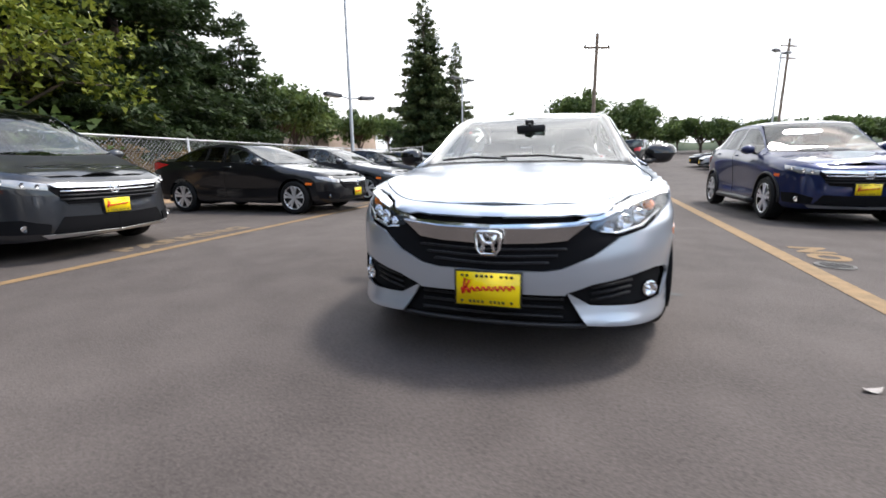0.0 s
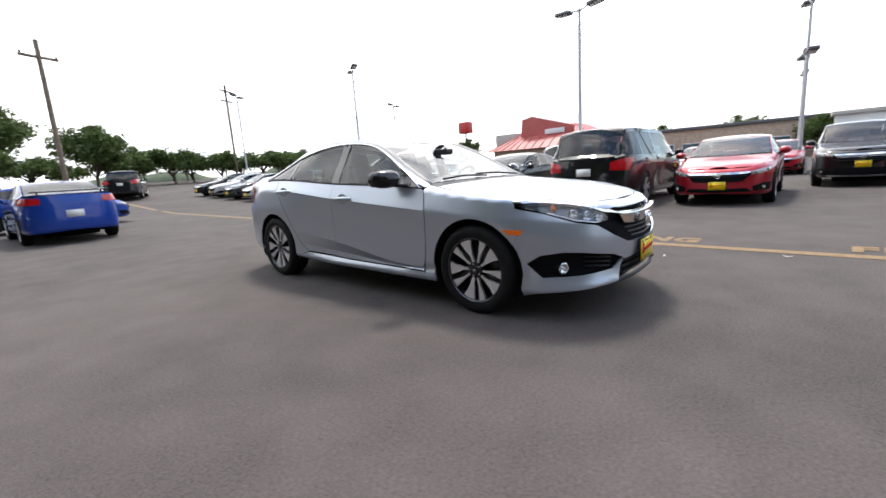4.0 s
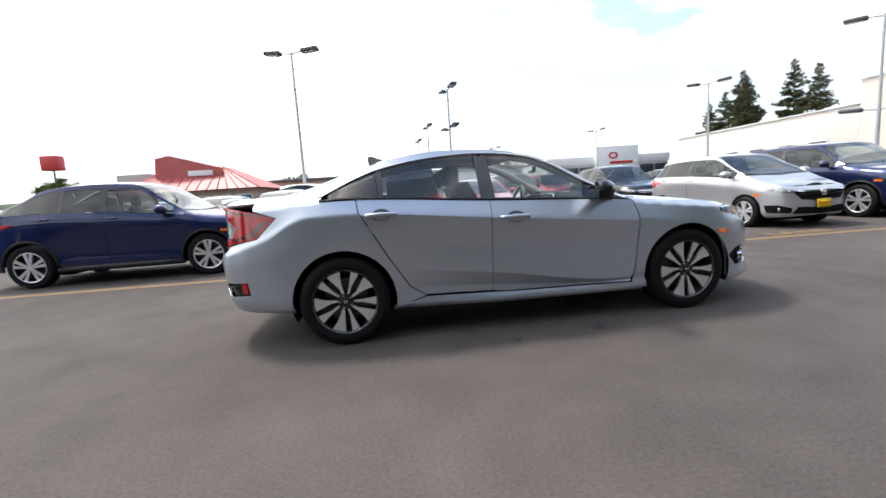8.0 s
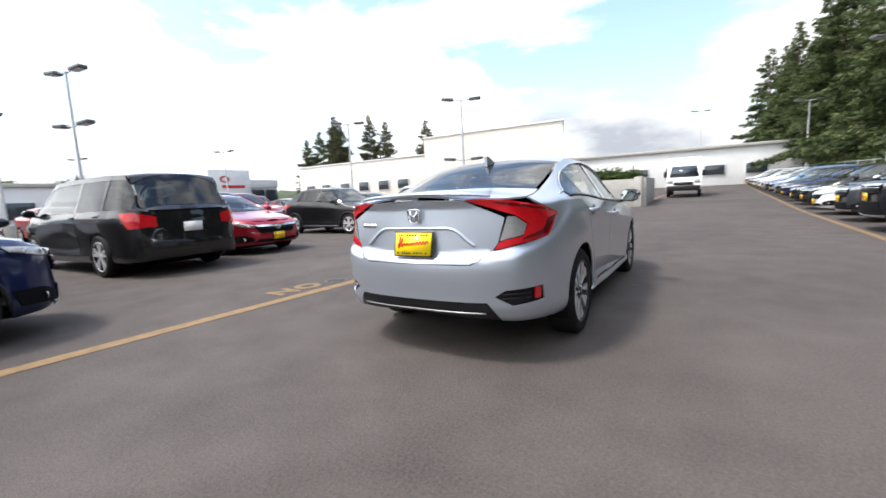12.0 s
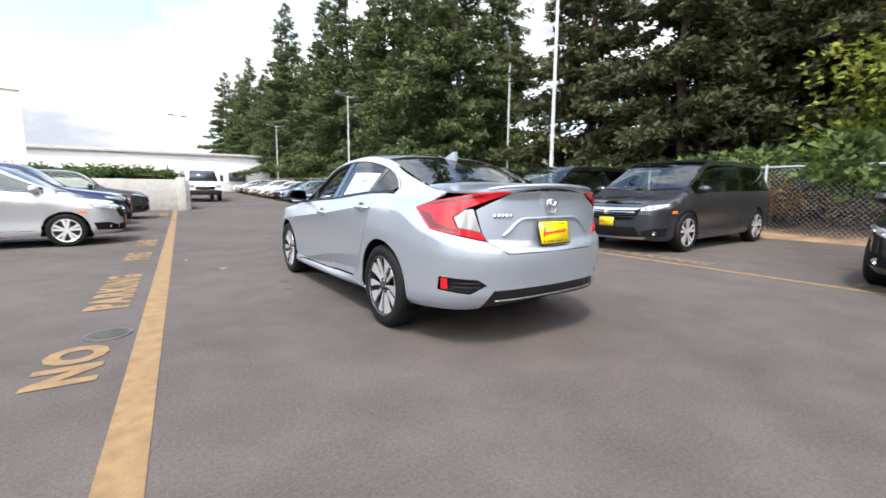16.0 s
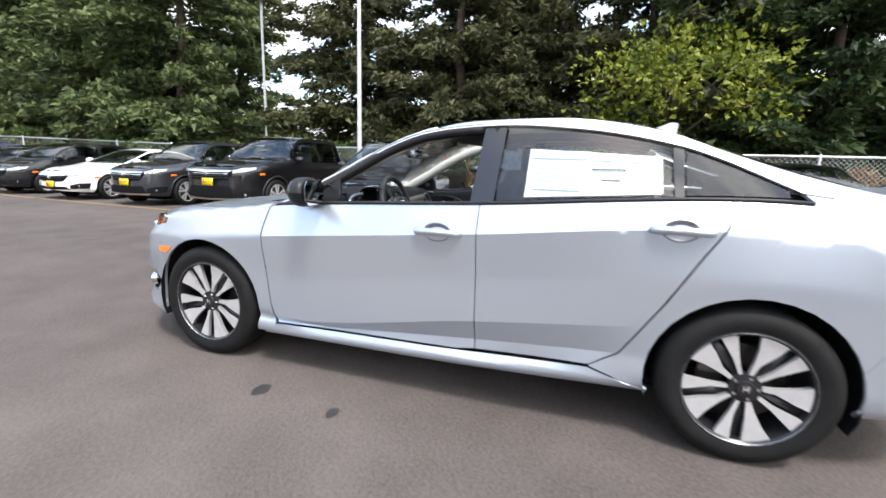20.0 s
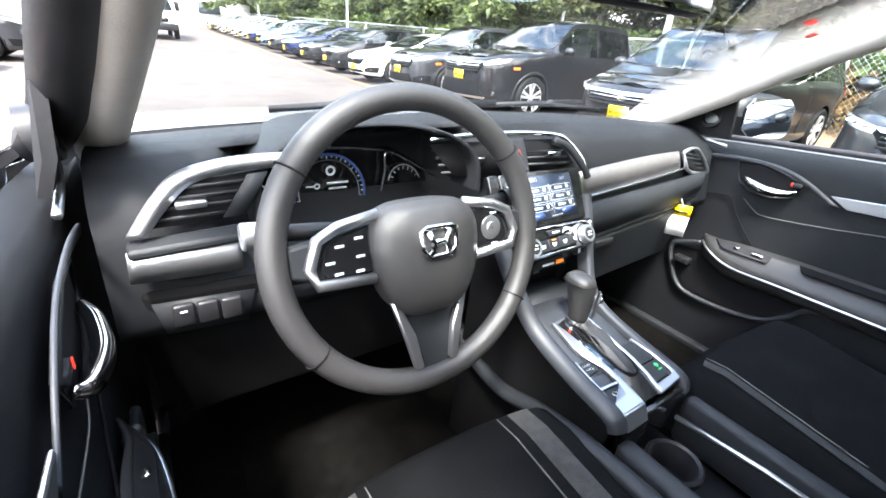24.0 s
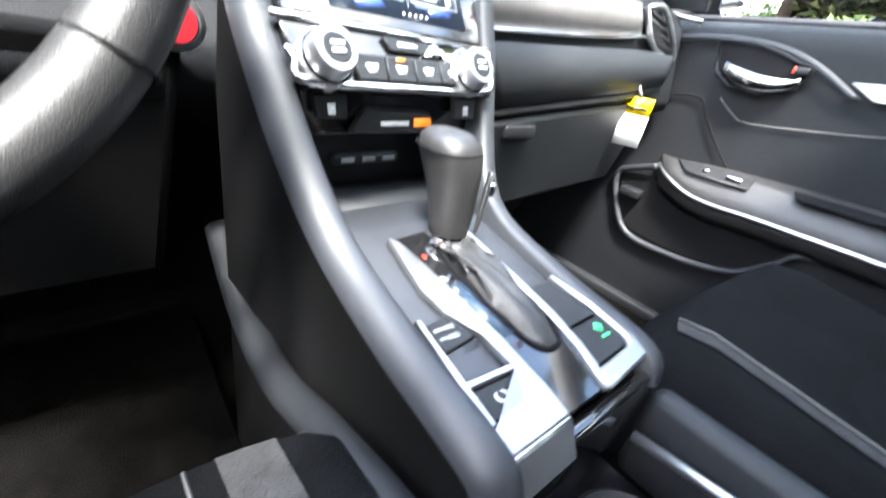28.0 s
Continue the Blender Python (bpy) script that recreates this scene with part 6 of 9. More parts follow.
seat(.375, -.40, .10)
seat(-.345, -.30, .12)
rear = link("rear_bench", soft(box(0, .98, .48, 1.18, .48, .15, .06), .0), M_SEAT, saloon, "black cloth rear bench")
part("rear_backrest", soft(box(0, 1.30, .78, 1.18, .14, .56, .06, (-20, 0, 0)), .0), M_SEAT, rear)
for x in (-.38, 0, .38):
    part("rear_headrest", soft(box(x, 1.40, 1.08, .24, .10, .13, .04, (-15, 0, 0)), .0), M_SEAT, rear)
link("buckle", box(.155, .06, .60, .022, .05, .05, .006), mat("red_buckle", (.6, .03, .03), .4), saloon, "red seat-belt buckle")
link("parcel_shelf", box(0, 1.56, 1.045, 1.15, .34, .02, .005), M_CARPET, saloon)
# floor
fl_ = link("cabin_floor", grid([[(x, y, z) for x in (-.72, -.4, -.12, -.10, .10, .12, .4, .72)] for y, z in ((-1.12, .62), (-1.05, .40), (-.95, .305), (-.6, .29), (.6, .29), (1.2, .33))]), M_CARPET, saloon, "black carpeted floor")
part("floor_mat", soft(slab([(.16, -.93, .315), (.60, -.93, .315), (.62, -.42, .302), (.18, -.42, .302)], .010, (0, 0, 1)), .004), M_CARPET, fl_)
part("floor_mat", soft(slab([(-.16, -.93, .315), (-.60, -.93, .315), (-.62, -.36, .302), (-.18, -.36, .302)], .010, (0, 0, 1)), .004), M_CARPET, fl_)
for cx_, w, h, nm in ((.285, .11, .06, "brake_pedal"), (.165, .055, .11, "accelerator_pedal")):
    pd = part(nm, soft(box(cx_, -.985, .385, w, .02, h, .006, (-25, 0, 0)), .002, 1), M_RUBBER, fl_)
    for i in range(5):
        part("pedal_rib", box(cx_ - w * .35 + w * .175 * i, -.974, .382, .006, .006, h * .8, .002, (-25, 0, 0)), M_PLASTIC, pd)
    part("pedal_arm", tube([(cx_, -.995, .40), (cx_, -1.06, .55)], .010, 6), M_DARK, pd)
link("firewall", grid([[(x, -1.03, z) for x in (-.74, 0, .74)] for z in (.28, .93)]), M_DARK, saloon)
# door cards
for k in (1, -1):
    W = lambda y, z: k * (.745 + .02 * (z - .6) - .0 * y)
    rows = [[(W(y, z) + k * (0 if z > .3 else .01), y, z) for y in np.linspace(-.95, .16, 12)] for z in (.26, .40, .52, .62, .70, .78, .86, .91)]
    rows.append([(k * .765, y, Z4(CS.at(y)) - .018) for y in np.linspace(-.95, .16, 12)])
    rows.append([(k * .80, y, Z4(CS.at(y)) - .004) for y in np.linspace(-.95, .16, 12)])
    dc = link("door_card", grid(rows), M_DASH, saloon, "black moulded door trim")
    # armrest shelf with its bright edge, switch plate and pull cup
    edge_a = spline([(k * .738, -.566, .648), (k * .712, -.53, .632), (k * .700, -.456, .612), (k * .690, -.314, .618), (k * .688, -.059, .622), (k * .69, .12, .622)], 6)
    edge_b = spline([(k * .744, -.57, .664), (k * .735, -.52, .668), (k * .738, -.456, .676), (k * .738, -.314, .684), (k * .738, -.059, .690), (k * .738, .12, .690)], 6)
    part("armrest", thick(grid([edge_b, [p.lerp(q, .35) + Vector((0, 0, .006)) for p, q in zip(edge_b, edge_a)], [p.lerp(q, .8) + Vector((0, 0, .008)) for p, q in zip(edge_b, edge_a)], edge_a, [p + Vector((k * .012, 0, -.028)) for p in edge_a], [Vector((k * .742, p.y, p.z - .050)) for p in edge_a]]), -.003), M_LEATHER, dc)
    part("armrest_trim", tube([p + Vector((-k * .002, 0, -.002)) for p in edge_a], .0045, 6), M_SATIN, dc)
    wsw = part("switch_plate", soft(slab([(k * .726, -.530, .668), (k * .706, -.500, .652), (k * .704, -.380, .656), (k * .728, -.380, .672)], .004, (0, 0, 1)), .0015, 1), M_PLASTIC, dc)
    part("window_switch", soft(box(k * .714, -.41, .668, .014, .03, .010, .003), .001, 1), M_CHROME, wsw)
    part("lock_switch", soft(box(k * .716, -.465, .666, .010, .014, .008, .002), .001, 1), M_CHROME, wsw)
    part("pull_cup", soft(slab([(k * .722, -.315, .678), (k * .700, -.300, .668), (k * .698, -.10, .674), (k * .724, -.09, .684)], .003, (0, 0, 1)), .001, 1), M_DARK, dc)
    pk = spline([(k * .728, -.566, .640), (k * .731, -.62, .618), (k * .733, -.649, .598), (k * .733, -.637, .545), (k * .73, -.578, .468), (k * .73, -.45, .464), (k * .73, -.345, .486), (k * .73, -.290, .530), (k * .73, -.25, .573), (k * .73, -.15, .586), (k * .73, -.045, .588), (k * .732, .10, .588)], 6)
    part("pocket_rim", tube(pk, .0075, 8), M_RAIL, dc)
    # flat black plate stands in for the shade inside the door pocket
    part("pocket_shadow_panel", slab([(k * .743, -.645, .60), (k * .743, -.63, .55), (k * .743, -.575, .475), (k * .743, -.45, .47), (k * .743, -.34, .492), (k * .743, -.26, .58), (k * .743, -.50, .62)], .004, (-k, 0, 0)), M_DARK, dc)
    part("pocket_block", soft(box(k * .728, -.60, .565, .03, .05, .02, .004), .001, 1), M_DASH, dc)
    # inner handle in its bow of trim
    hr = part("handle_recess", slab([(k * .741, -.545, .900), (k * .741, -.49, .904), (k * .741, -.438, .892), (k * .741, -.384, .875), (k * .741, -.396, .846), (k * .741, -.45, .826), (k * .741, -.50, .832), (k * .741, -.53, .852)], .004, (-k, 0, 0)), M_DARK, dc)
    part("recess_rim", tube([(k * .735, y, z) for y, z in ((-.548, .902), (-.49, .907), (-.436, .895), (-.380, .876), (-.394, .843), (-.45, .822), (-.502, .828), (-.534, .850))], .003, 6, True), M_DASH2, hr)
    lev = spline([(k * .733, -.522, .864), (k * .722, -.500, .852), (k * .716, -.455, .842), (k * .722, -.410, .846), (k * .732, -.392, .856)], 6)
    part("door_lever", tube(lev, lambda t: .004 + .006 * math.sin(math.pi * min(1, t * 1.1)), 8, flat=1.6), M_CHROME, hr, "chrome inner door lever")
    part("lock_tab", box(k * .733, -.398, .873, .008, .026, .012, .003), M_DASH2, hr)
    part("lock_mark", box(k * .7285, -.408, .873, .001, .004, .010), M_LEDRED, hr)
    bow_t, bow_l = spline([(k * .736, -.66, .898), (k * .736, -.57, .912), (k * .736, -.46, .912), (k * .736, -.38, .890), (k * .737, -.30, .846)], 6), spline([(k * .738, -.66, .884), (k * .738, -.57, .899), (k * .738, -.46, .900), (k * .738, -.39, .880), (k * .739, -.325, .846)], 6)
    part("handle_bow", thick(grid([bow_t, bow_l]), .004), M_RAIL, dc, "satin trim bow over the handle")
    part("trim_strip", soft(slab([(k * .738, -.325, .868), (k * .738, -.19, .882), (k * .742, .12, .892), (k * .742, .12, .866), (k * .738, -.18, .856), (k * .738, -.284, .845)], .005, (-k, 0, 0)), .0015, 1), M_SATIN, dc, "satin silver door strip")
    part("upper_strip", tube([(k * .748, -.742, .950), (k * .742, -.66, .938), (k * .741, -.60, .930)], .0055, 6), M_SATIN, dc)
    part("card_seam", tube(spline([(k * .742, -.62, .786), (k * .741, -.545, .796), (k * .740, -.515, .760), (k * .739, -.46, .70), (k * .738, -.424, .668)], 5), .0022, 5), M_DARK, dc)
    part("stitch_line", tube(spline([(k * .7435, -.508, .803), (k * .7430, -.475, .780), (k * .7425, -.439, .770), (k * .7435, -.30, .788), (k * .744, -.16, .812), (k * .745, .12, .842)], 5), .0012, 4), M_CREAM, dc)
    tw = Matrix.Translation((k * .743, -.662, 1.003)) @ Matrix.Rotation(radians(12 * k), 4, "Y") @ Matrix.Diagonal((-k, 1, 1, 1))
    sp_ = part("tweeter", moved(lathe([(-.01, .033), (.010, .031), (.012, .024), (.006, .021)], 26, "x"), tw), M_PLASTIC, dc, "round black tweeter")
    part("tweeter_mesh", moved(lathe([(.007, .021), (.010, .012), (.011, .001)], 22, "x"), tw), M_SATIN2, sp_)
    part("sail_inner", slab([(k * .785, -.86, .935), (k * .758, -.76, .945), (k * .752, -.600, .950), (k * .738, -.596, .99), (k * .728, -.606, 1.085), (k * .745, -.70, 1.04)], .012, (-k, 0, 0)), M_PLASTIC, dc)
    ap = []
    for y in np.linspace(-.93, -.12, 12):
        rx, rz = CS.rail(y)
        ap.append((k * (rx - .028), y + .012, rz - .022))
    link("pillar_trim", tube(ap, .032, 10, flat=1.1), M_PILLAR, saloon, "warm grey front pillar trim")
    rl = []
    for y in np.linspace(-.16, 1.05, 10):
        rx, rz = CS.rail(y)
        rl.append((k * (rx - .03), y, rz - .035))
    link("roof_rail_trim", tube(rl, .03, 8), M_PILLAR, saloon)
    link("centre_pillar_trim", tube([(k * .785, .17, .30), (k * .765, .17, .92), (k * .70, .18, 1.12), (k * .60, .20, 1.33)], .05, 8, flat=.5), M_DASH2, saloon)
    link("sill_plate", box(k * .755, -.35, .295, .06, 1.1, .03, .008), M_SATIN if False else M_DASH2, saloon)
link("headliner", patch([(0, -.14), (.3, -.13)] + edge(-.10, 1.0, 16, .03) + [(0, 1.0)], .1, roof(.035), 0, True, 0), M_LINER, saloon, "light grey headliner")
for k in (1, -1):
    link("sun_visor", soft(slab([(k * .05, -.14, 1.335), (k * .46, -.14, 1.315), (k * .46, .02, 1.338), (k * .05, .02, 1.362)], .014, (0, 0, -1)), .004), M_PILLAR, saloon)
rv = link("rear_view_mirror", soft(box(.015, -.46, 1.222, .235, .032, .056, .014, (8, 0, -8)), .0), M_PLASTIC, saloon, "black rear-view mirror")
part("mirror_glass", box(.013, -.4425, 1.222, .220, .002, .044, .001, (8, 0, -8)), M_MIRROR, rv)
part("mirror_stem", tube([(.015, -.475, 1.235), (.005, -.50, 1.255)], .012, 8), M_PLASTIC, rv)
link("sensor_housing", soft(box(0, -.43, 1.268, .07, .07, .022, .008, (-24, 0, 0)), .0), M_PLASTIC, saloon)
# papers
tag = thing("paper_tag", pose(0, 0, 0), "yellow and white paper tag hanging from the glovebox", "tag")
tp = lambda u, v: Vector((-.549 - .0125 * u, -.574 + .0215 * u, .738 + .045 * v))
part("sheet", slab([tp(-1, -1), tp(1, -1), tp(1, .3), tp(-1, .3)], .0015, (.86, .5, 0)), M_WHITE, tag)
part("yellow_band", slab([tp(-1, .3), tp(1, .3), tp(1, 1), tp(-1, 1)], .0016, (.86, .5, 0)), M_YELLOW, tag)
part("print_bar", slab([tp(-.8, .5), tp(.7, .5), tp(.7, .62), tp(-.8, .62)], .0022, (.86, .5, 0)), M_BLACKINK, tag)
part("strap", tube([tp(0, 1), (-.543, -.580, .797), (-.540, -.588, .812)], .006, 5, flat=.3), M_WHITE, tag)
stk_ = thing("window_sticker", pose(0, 0, 0), "large white price sheet behind the rear door glass", "price sheet")
SH = side(.013)
zl, zh = (lambda s: Z4(s) + .018), 1.205
sh = part("sheet", patch([(.37, 1.025), (.92, 1.065), (.92, 1.215), (.37, 1.238)], .06, SH, 0, gap=0), M_WHITE, stk_)
for i, (u0, u1, v, m) in enumerate(((.38, .62, 1.195, M_GREYINK), (.40, .60, 1.175, M_GREENINK), (.40, .61, 1.155, M_GREENINK), (.40, .58, 1.13, M_GREENINK), (.64, .76, 1.19, M_GREYINK), (.64, .78, 1.155, M_BLACKINK), (.64, .78, 1.148, M_GREYINK), (.68, .76, 1.11, M_BLACKINK), (.80, .90, 1.185, M_GREYINK), (.80, .90, 1.14, M_GREENINK), (.80, .90, 1.10, M_GREENINK), (.40, .60, 1.10, M_GREENINK), (.40, .60, 1.06, M_GREYINK))):
    part("print_bar", patch([(u0, v - .004), (u1, v - .004), (u1, v + .004), (u0, v + .004)], .06, side(.0105), 0, gap=0), m, stk_)
link("windshield_label", box(-.50, -.42, 1.205, .025, .004, .016, .001, (-62, 0, 0)), M_REDINK, saloon, "small red label on the windshield")

# ---- the other cars ----
SPECS = {
    # L, W, H, front overhang, wheelbase, tyre radius, clearance, nose z, cowl y, cowl z, header y, roof end y, tail-glass foot y, deck z, belt z front, rear
    "sedan": (4.63, 1.80, 1.42, .91, 2.70, .32, .19, .72, -.98, .96, -.10, .85, 1.62, 1.10, .92, 1.04),
    "suv": (4.55, 1.84, 1.66, .90, 2.65, .34, .22, .88, -1.00, 1.10, -.35, 1.75, 2.12, 1.12, 1.05, 1.14),
    "crossover": (4.31, 1.78, 1.60, .86, 2.61, .335, .21, .84, -.98, 1.05, -.30, 1.02, 1.98, 1.10, 1.00, 1.14),
    "minivan": (5.16, 1.99, 1.75, 1.0, 3.0, .36, .20, .86, -1.55, 1.10, -.62, 2.20, 2.46, 1.10, 1.05, 1.12),
    "hatch": (4.10, 1.70, 1.52, .83, 2.53, .30, .18, .76, -1.12, 1.00, -.30, 1.45, 1.94, 1.06, .95, 1.08),
    "pickup": (5.30, 1.99, 1.80, 1.0, 3.18, .375, .26, 1.0, -1.20, 1.20, -.55, 1.10, 1.32, 1.22, 1.14, 1.16),
}
PROTOS = {}
mat_cabin = mat("dark_cabin_trim", (0.02, 0.02, 0.022), 0.7, vary=0.3)


def plain_shell(L, W, H, fo, wb, tr, cl, nz, cy, cz, hy, ry, gy, dz, bf, br):
    n, t, w = -L / 2, L / 2, W / 2
    a, b = n + .30, t - .26
    return Shell(
        plan=[(0, n), (w * .3, n + .015), (w * .55, n + .06), (w * .76, n + .17), (w * .89, n + .36), (w * .96, n + .62), (w, n + 1.1), (w, 0), (w, t - 1.1), (w * .97, t - .55), (w * .91, t - .28), (w * .80, t - .12), (w * .55, t - .04), (w * .28, t - .008), (0, t)],
        heights=[[(n + .05, cl), (t - .05, cl + .05)], [(n + .05, cl + .10), (t - .05, cl + .12)],
                 [(n + .05, .46), (t - .05, .52)],
                 [(n + .05, nz - .08), (n + 1.2, bf - .13), (t - 1.0, br - .13), (t - .05, dz - .18)],
                 [(n + .05, nz - .02), (n + .5, nz + .04), (cy, bf), (ry, br), (t - .3, br), (t - .05, dz - .03)],
                 [(n + .05, nz), (n + .5, nz + .09), (cy - .1, cz - .03), ((cy + hy) / 2, (cz + H) / 2 - .05), (hy + .1, H - .07), ((hy + ry) / 2, H - .045), (ry, H - .08), ((ry + gy) / 2, (H + dz) / 2 - .03), (min(gy, t - .12), max(dz, br + .02)), (t - .05, dz)]],
        offs=[(0, [(n + .05, -.10), (0, -.06), (t - .05, -.10)]), (.5, [(n + .05, -.02), (0, -.02), (t - .05, -.03)]), (1, [(n + .05, 0), (n + 1, -.02), (0, -.045), (t - 1, -.02), (t - .05, -.005)]),
              (2, [(n + .05, 0), (n + 1, -.030), (0, -.055), (t - 1, -.030), (t - .05, 0)]), (3, [(n + .05, -.02), (0, 0), (t - 1, 0), (t - .05, -.03)]),
              (4, [(n + .05, -.07), (n + .6, -.05), (0, -.045), (t - .6, -.05), (t - .05, -.05)]),
              (5, [(n + .05, -.15), (n + .6, -.14), (cy, -.14), (hy, -.235), ((hy + ry) / 2, -.25), (ry, -.245), (min(gy, t - .15), -.17), (t - .05, -.06)])],
        top=[(n, nz), (n + .25, nz + .07), (n + .7, nz + .14), (cy - .05, cz), (cy + .05, cz + .03), ((cy + hy) / 2, (cz + H) / 2 + .02), (hy, H - .06), (hy + .35, H - .008), ((hy + ry) / 2, H), (ry - .2, H - .015), (ry, H - .05), (gy, dz + .03), (max(gy + .05, t - .05), dz)])


def plain_car(kind, color, m, label, rear_plate=False, wheels="star", bars=False, lamp_low=False):
    """A parked car of one of the kinds; later ones of a kind are copies in their own colour."""
    key = (kind, wheels)
    if key in PROTOS:
        ob = copy_thing(PROTOS[key], m)
        tagged(ob, label, "car", "parked cars")
        for c in ob.children_recursive:
            if c.get("painted"):
                c.material_slots[0].link = "OBJECT"
                c.material_slots[0].material = color
        return ob
    spec = SPECS[kind]
    L, W, H, fo, wb, tr, cl, nz, cy, cz, hy, ry, gy, dz, bf, br = spec
    S = plain_shell(*spec)
    n, t = -L / 2, L / 2
    af, ar = n + fo, n + fo + wb
    root = thing(kind + ("_car" if kind in ("sedan", "hatch") else "_truck" if kind == "pickup" else ""), m, label, "car", "parked cars")
    PROTOS[key] = root
    C = .075
    fn = lambda ins=0.0: (lambda s, z: S.side(s, z, ins))
    rf = lambda ins=0.0: (lambda x, y: S.roof(x, y, ins))

    def put(name, bm, material, lab="", parent=None):
        o = part(name, bm, material, parent or root, lab)
        if material is color:
            o["painted"] = True
        return o

    def wheel_arch(c, a0, a1, r):
        return [(S.at(c + r * math.cos(radians(a0 + (a1 - a0) * i / 12))), tr + r * math.sin(radians(a0 + (a1 - a0) * i / 12))) for i in range(13)]

    def run(f, y0, y1, k=10, d=0.0):
        a, b = S.at(y0), S.at(y1)
        return [(a + (b - a) * i / k, f(a + (b - a) * i / k) + d) for i in range(k + 1)]
    Z4, Z5 = S.z[4], S.z[5]
    r = tr + .05
    zc = cl + .01
    lowf, lowr = [(S.at(af - r), tr), (S.at(af - r + .02), zc)], [(S.at(ar + r), tr), (S.at(ar + r - .02), zc + .04)]
    top_f = [(x, Z5(x) - .001) for x in np.linspace(S.at(cy - .02), S.s0, 14)]
    flank = [(S.s0, zc + .05), (S.at(af - r - .05), zc)] + wheel_arch(af, 180, 0, r) + [(S.at(af + r + .02), zc), (S.at(ar - r - .02), zc + .03)] + wheel_arch(ar, 180, 0, r) + [(S.at(ar + r + .05), zc + .05), (S.s1, zc + .1), (S.s1, Z4(S.s1))] + run(Z4, t - .05, cy, 16) + top_f
    cladding = kind in ("suv", "crossover", "pickup")
    put("body", patch(flank, C, fn(), .015, True, 0), color, "painted body shell")
    # pillars and roof rails: the sheet over the belt without the windows
    wz = lambda s: Z4(s) + (Z5(s) - Z4(s)) * .86
    e0, e1 = cy + .16, (gy - .16 if kind in ("sedan", "hatch", "crossover") else (ry + .18 if kind != "pickup" else ry + .02))
    frame_p = run(Z4, cy, e0, 3) + run(wz, e0, e1, 16) + run(Z4, e1, min(gy + .1, t - .06), 5) + run(Z5, min(gy + .1, t - .06), cy, 22, -.001)
    put("upper_frame", patch(frame_p, C, fn(), .012, True, 0), color)
    cuts = [e0, (hy + ry) / 2 - .22, (hy + ry) / 2 - .13, min(ry - .25, (hy + ry) / 2 + .80), min(ry - .25, (hy + ry) / 2 + .80) + .06, e1]
    for i, nm in ((0, "front_window"), (2, "rear_window_side"), (4, "quarter_window")):
        y0, y1 = cuts[i], cuts[i + 1]
        if y1 - y0 < .1:
            continue
        poly = run(Z4, y0, y1, 6, .005) + run(wz, y1, y0, 8, -.004)
        for k in (1, -1):
            b = patch(poly, .12, fn(.006), 0, gap=0)
            put("side_window", b if k > 0 else mirrored(b), M_GLASS if i == 0 else M_TINT)
    for i in (1, 3):
        poly = run(Z4, cuts[i], cuts[i + 1], 2, .002) + run(wz, cuts[i + 1], cuts[i], 2, 0)
        for k in (1, -1):
            b = patch(poly, .12, fn(.002), .008, gap=0)
            put("pillar", b if k > 0 else mirrored(b), M_GLOSSBLK)
    edge = lambda y0, y1, q, d: [(S.rail(y)[0] - d, y) for y in np.linspace(y0, y1, q)]
    put("hood", patch([(0, n + .155)] + edge(n + .16, cy - .02, 16, .002) + [(0, cy - .10)], .09, rf(), .012, True, 0), color)
    put("cowl", patch([(0, cy - .098)] + edge(cy - .02, cy + .06, 3, .01) + [(0, cy - .02)], .1, rf(.01), .01, True, 0), M_PLASTIC)
    put("windshield", patch([(0, cy - .015)] + edge(cy + .065, hy, 10, .02) + [(0, hy - .03)], .12, rf(), 0, True, 0), M_WSHIELD2)
    put("roof", patch([(0, hy - .025)] + edge(hy + .005, ry, 14, .001) + [(0, ry - .01)], .12, rf(), .012, True, 0), color)
    put("rear_window", patch([(0, ry - .005)] + edge(ry + .01, gy - .06, 8, .025) + [(0, gy - .03)], .12, rf(), 0, True, 0), M_TINT)
    if kind == "pickup":
        put("bed_cover", patch([(0, gy - .02)] + edge(gy - .05, t - .10, 6, .002) + [(0, t - .07)], .12, rf(), .012, True, 0), M_PLASTIC)
    else:
        put("tail_panel", patch([(0, gy - .025)] + edge(gy - .055, t - .07, 6, .002) + [(0, t - .045)], .12, rf(), .012, True, 0), color)
    # nose and tail dressing
    w = W / 2
    sF = lambda x: S.at(("f", x))
    sR = lambda x: S.at(("r", x))
    g0, g1 = nz - .24, nz - .07
    big = kind in ("minivan", "suv", "pickup", "crossover")
    gb = g0 - (.06 if big else .03)
    put("grille", patch([(S.s0, gb), (sF(w * .46), gb + .03), (sF(w * .60), g1 - .04), (sF(w * .56), g1), (S.s0, g1)], C, fn(-.016), .02, True, 0), M_DARK, "black grille")
    put("grille_bar", patch([(S.s0, g1 - .045), (sF(w * .54), g1 - .030), (sF(w * .60), g1 + .010), (S.s0, g1 + .004)], C, fn(-.028), .014, True, 0), M_CHROME, "chrome grille bar")
    for i in range(3 if big else 1):
        zz = g1 - .075 - .042 * i
        put("grille_slat", tube([S.side(sF(-x if x < 0 else x), zz + .02 * (abs(x) / w) ** 2, -.026) * 1 if x >= 0 else Vector((-1, 1, 1)) * S.side(sF(-x), zz + .02 * (abs(x) / w) ** 2, -.026) for x in np.linspace(-w * .52, w * .52, 9)], .011 if big else .007, 5), M_CHROME if big and i == 0 else M_PLASTIC)
    put("lower_intake", patch([(S.s0, cl + .07), (sF(w * .62), cl + .09), (sF(w * .52), gb - .10), (S.s0, gb - .12)], C, fn(-.016), .02, True, 0), M_DARK)
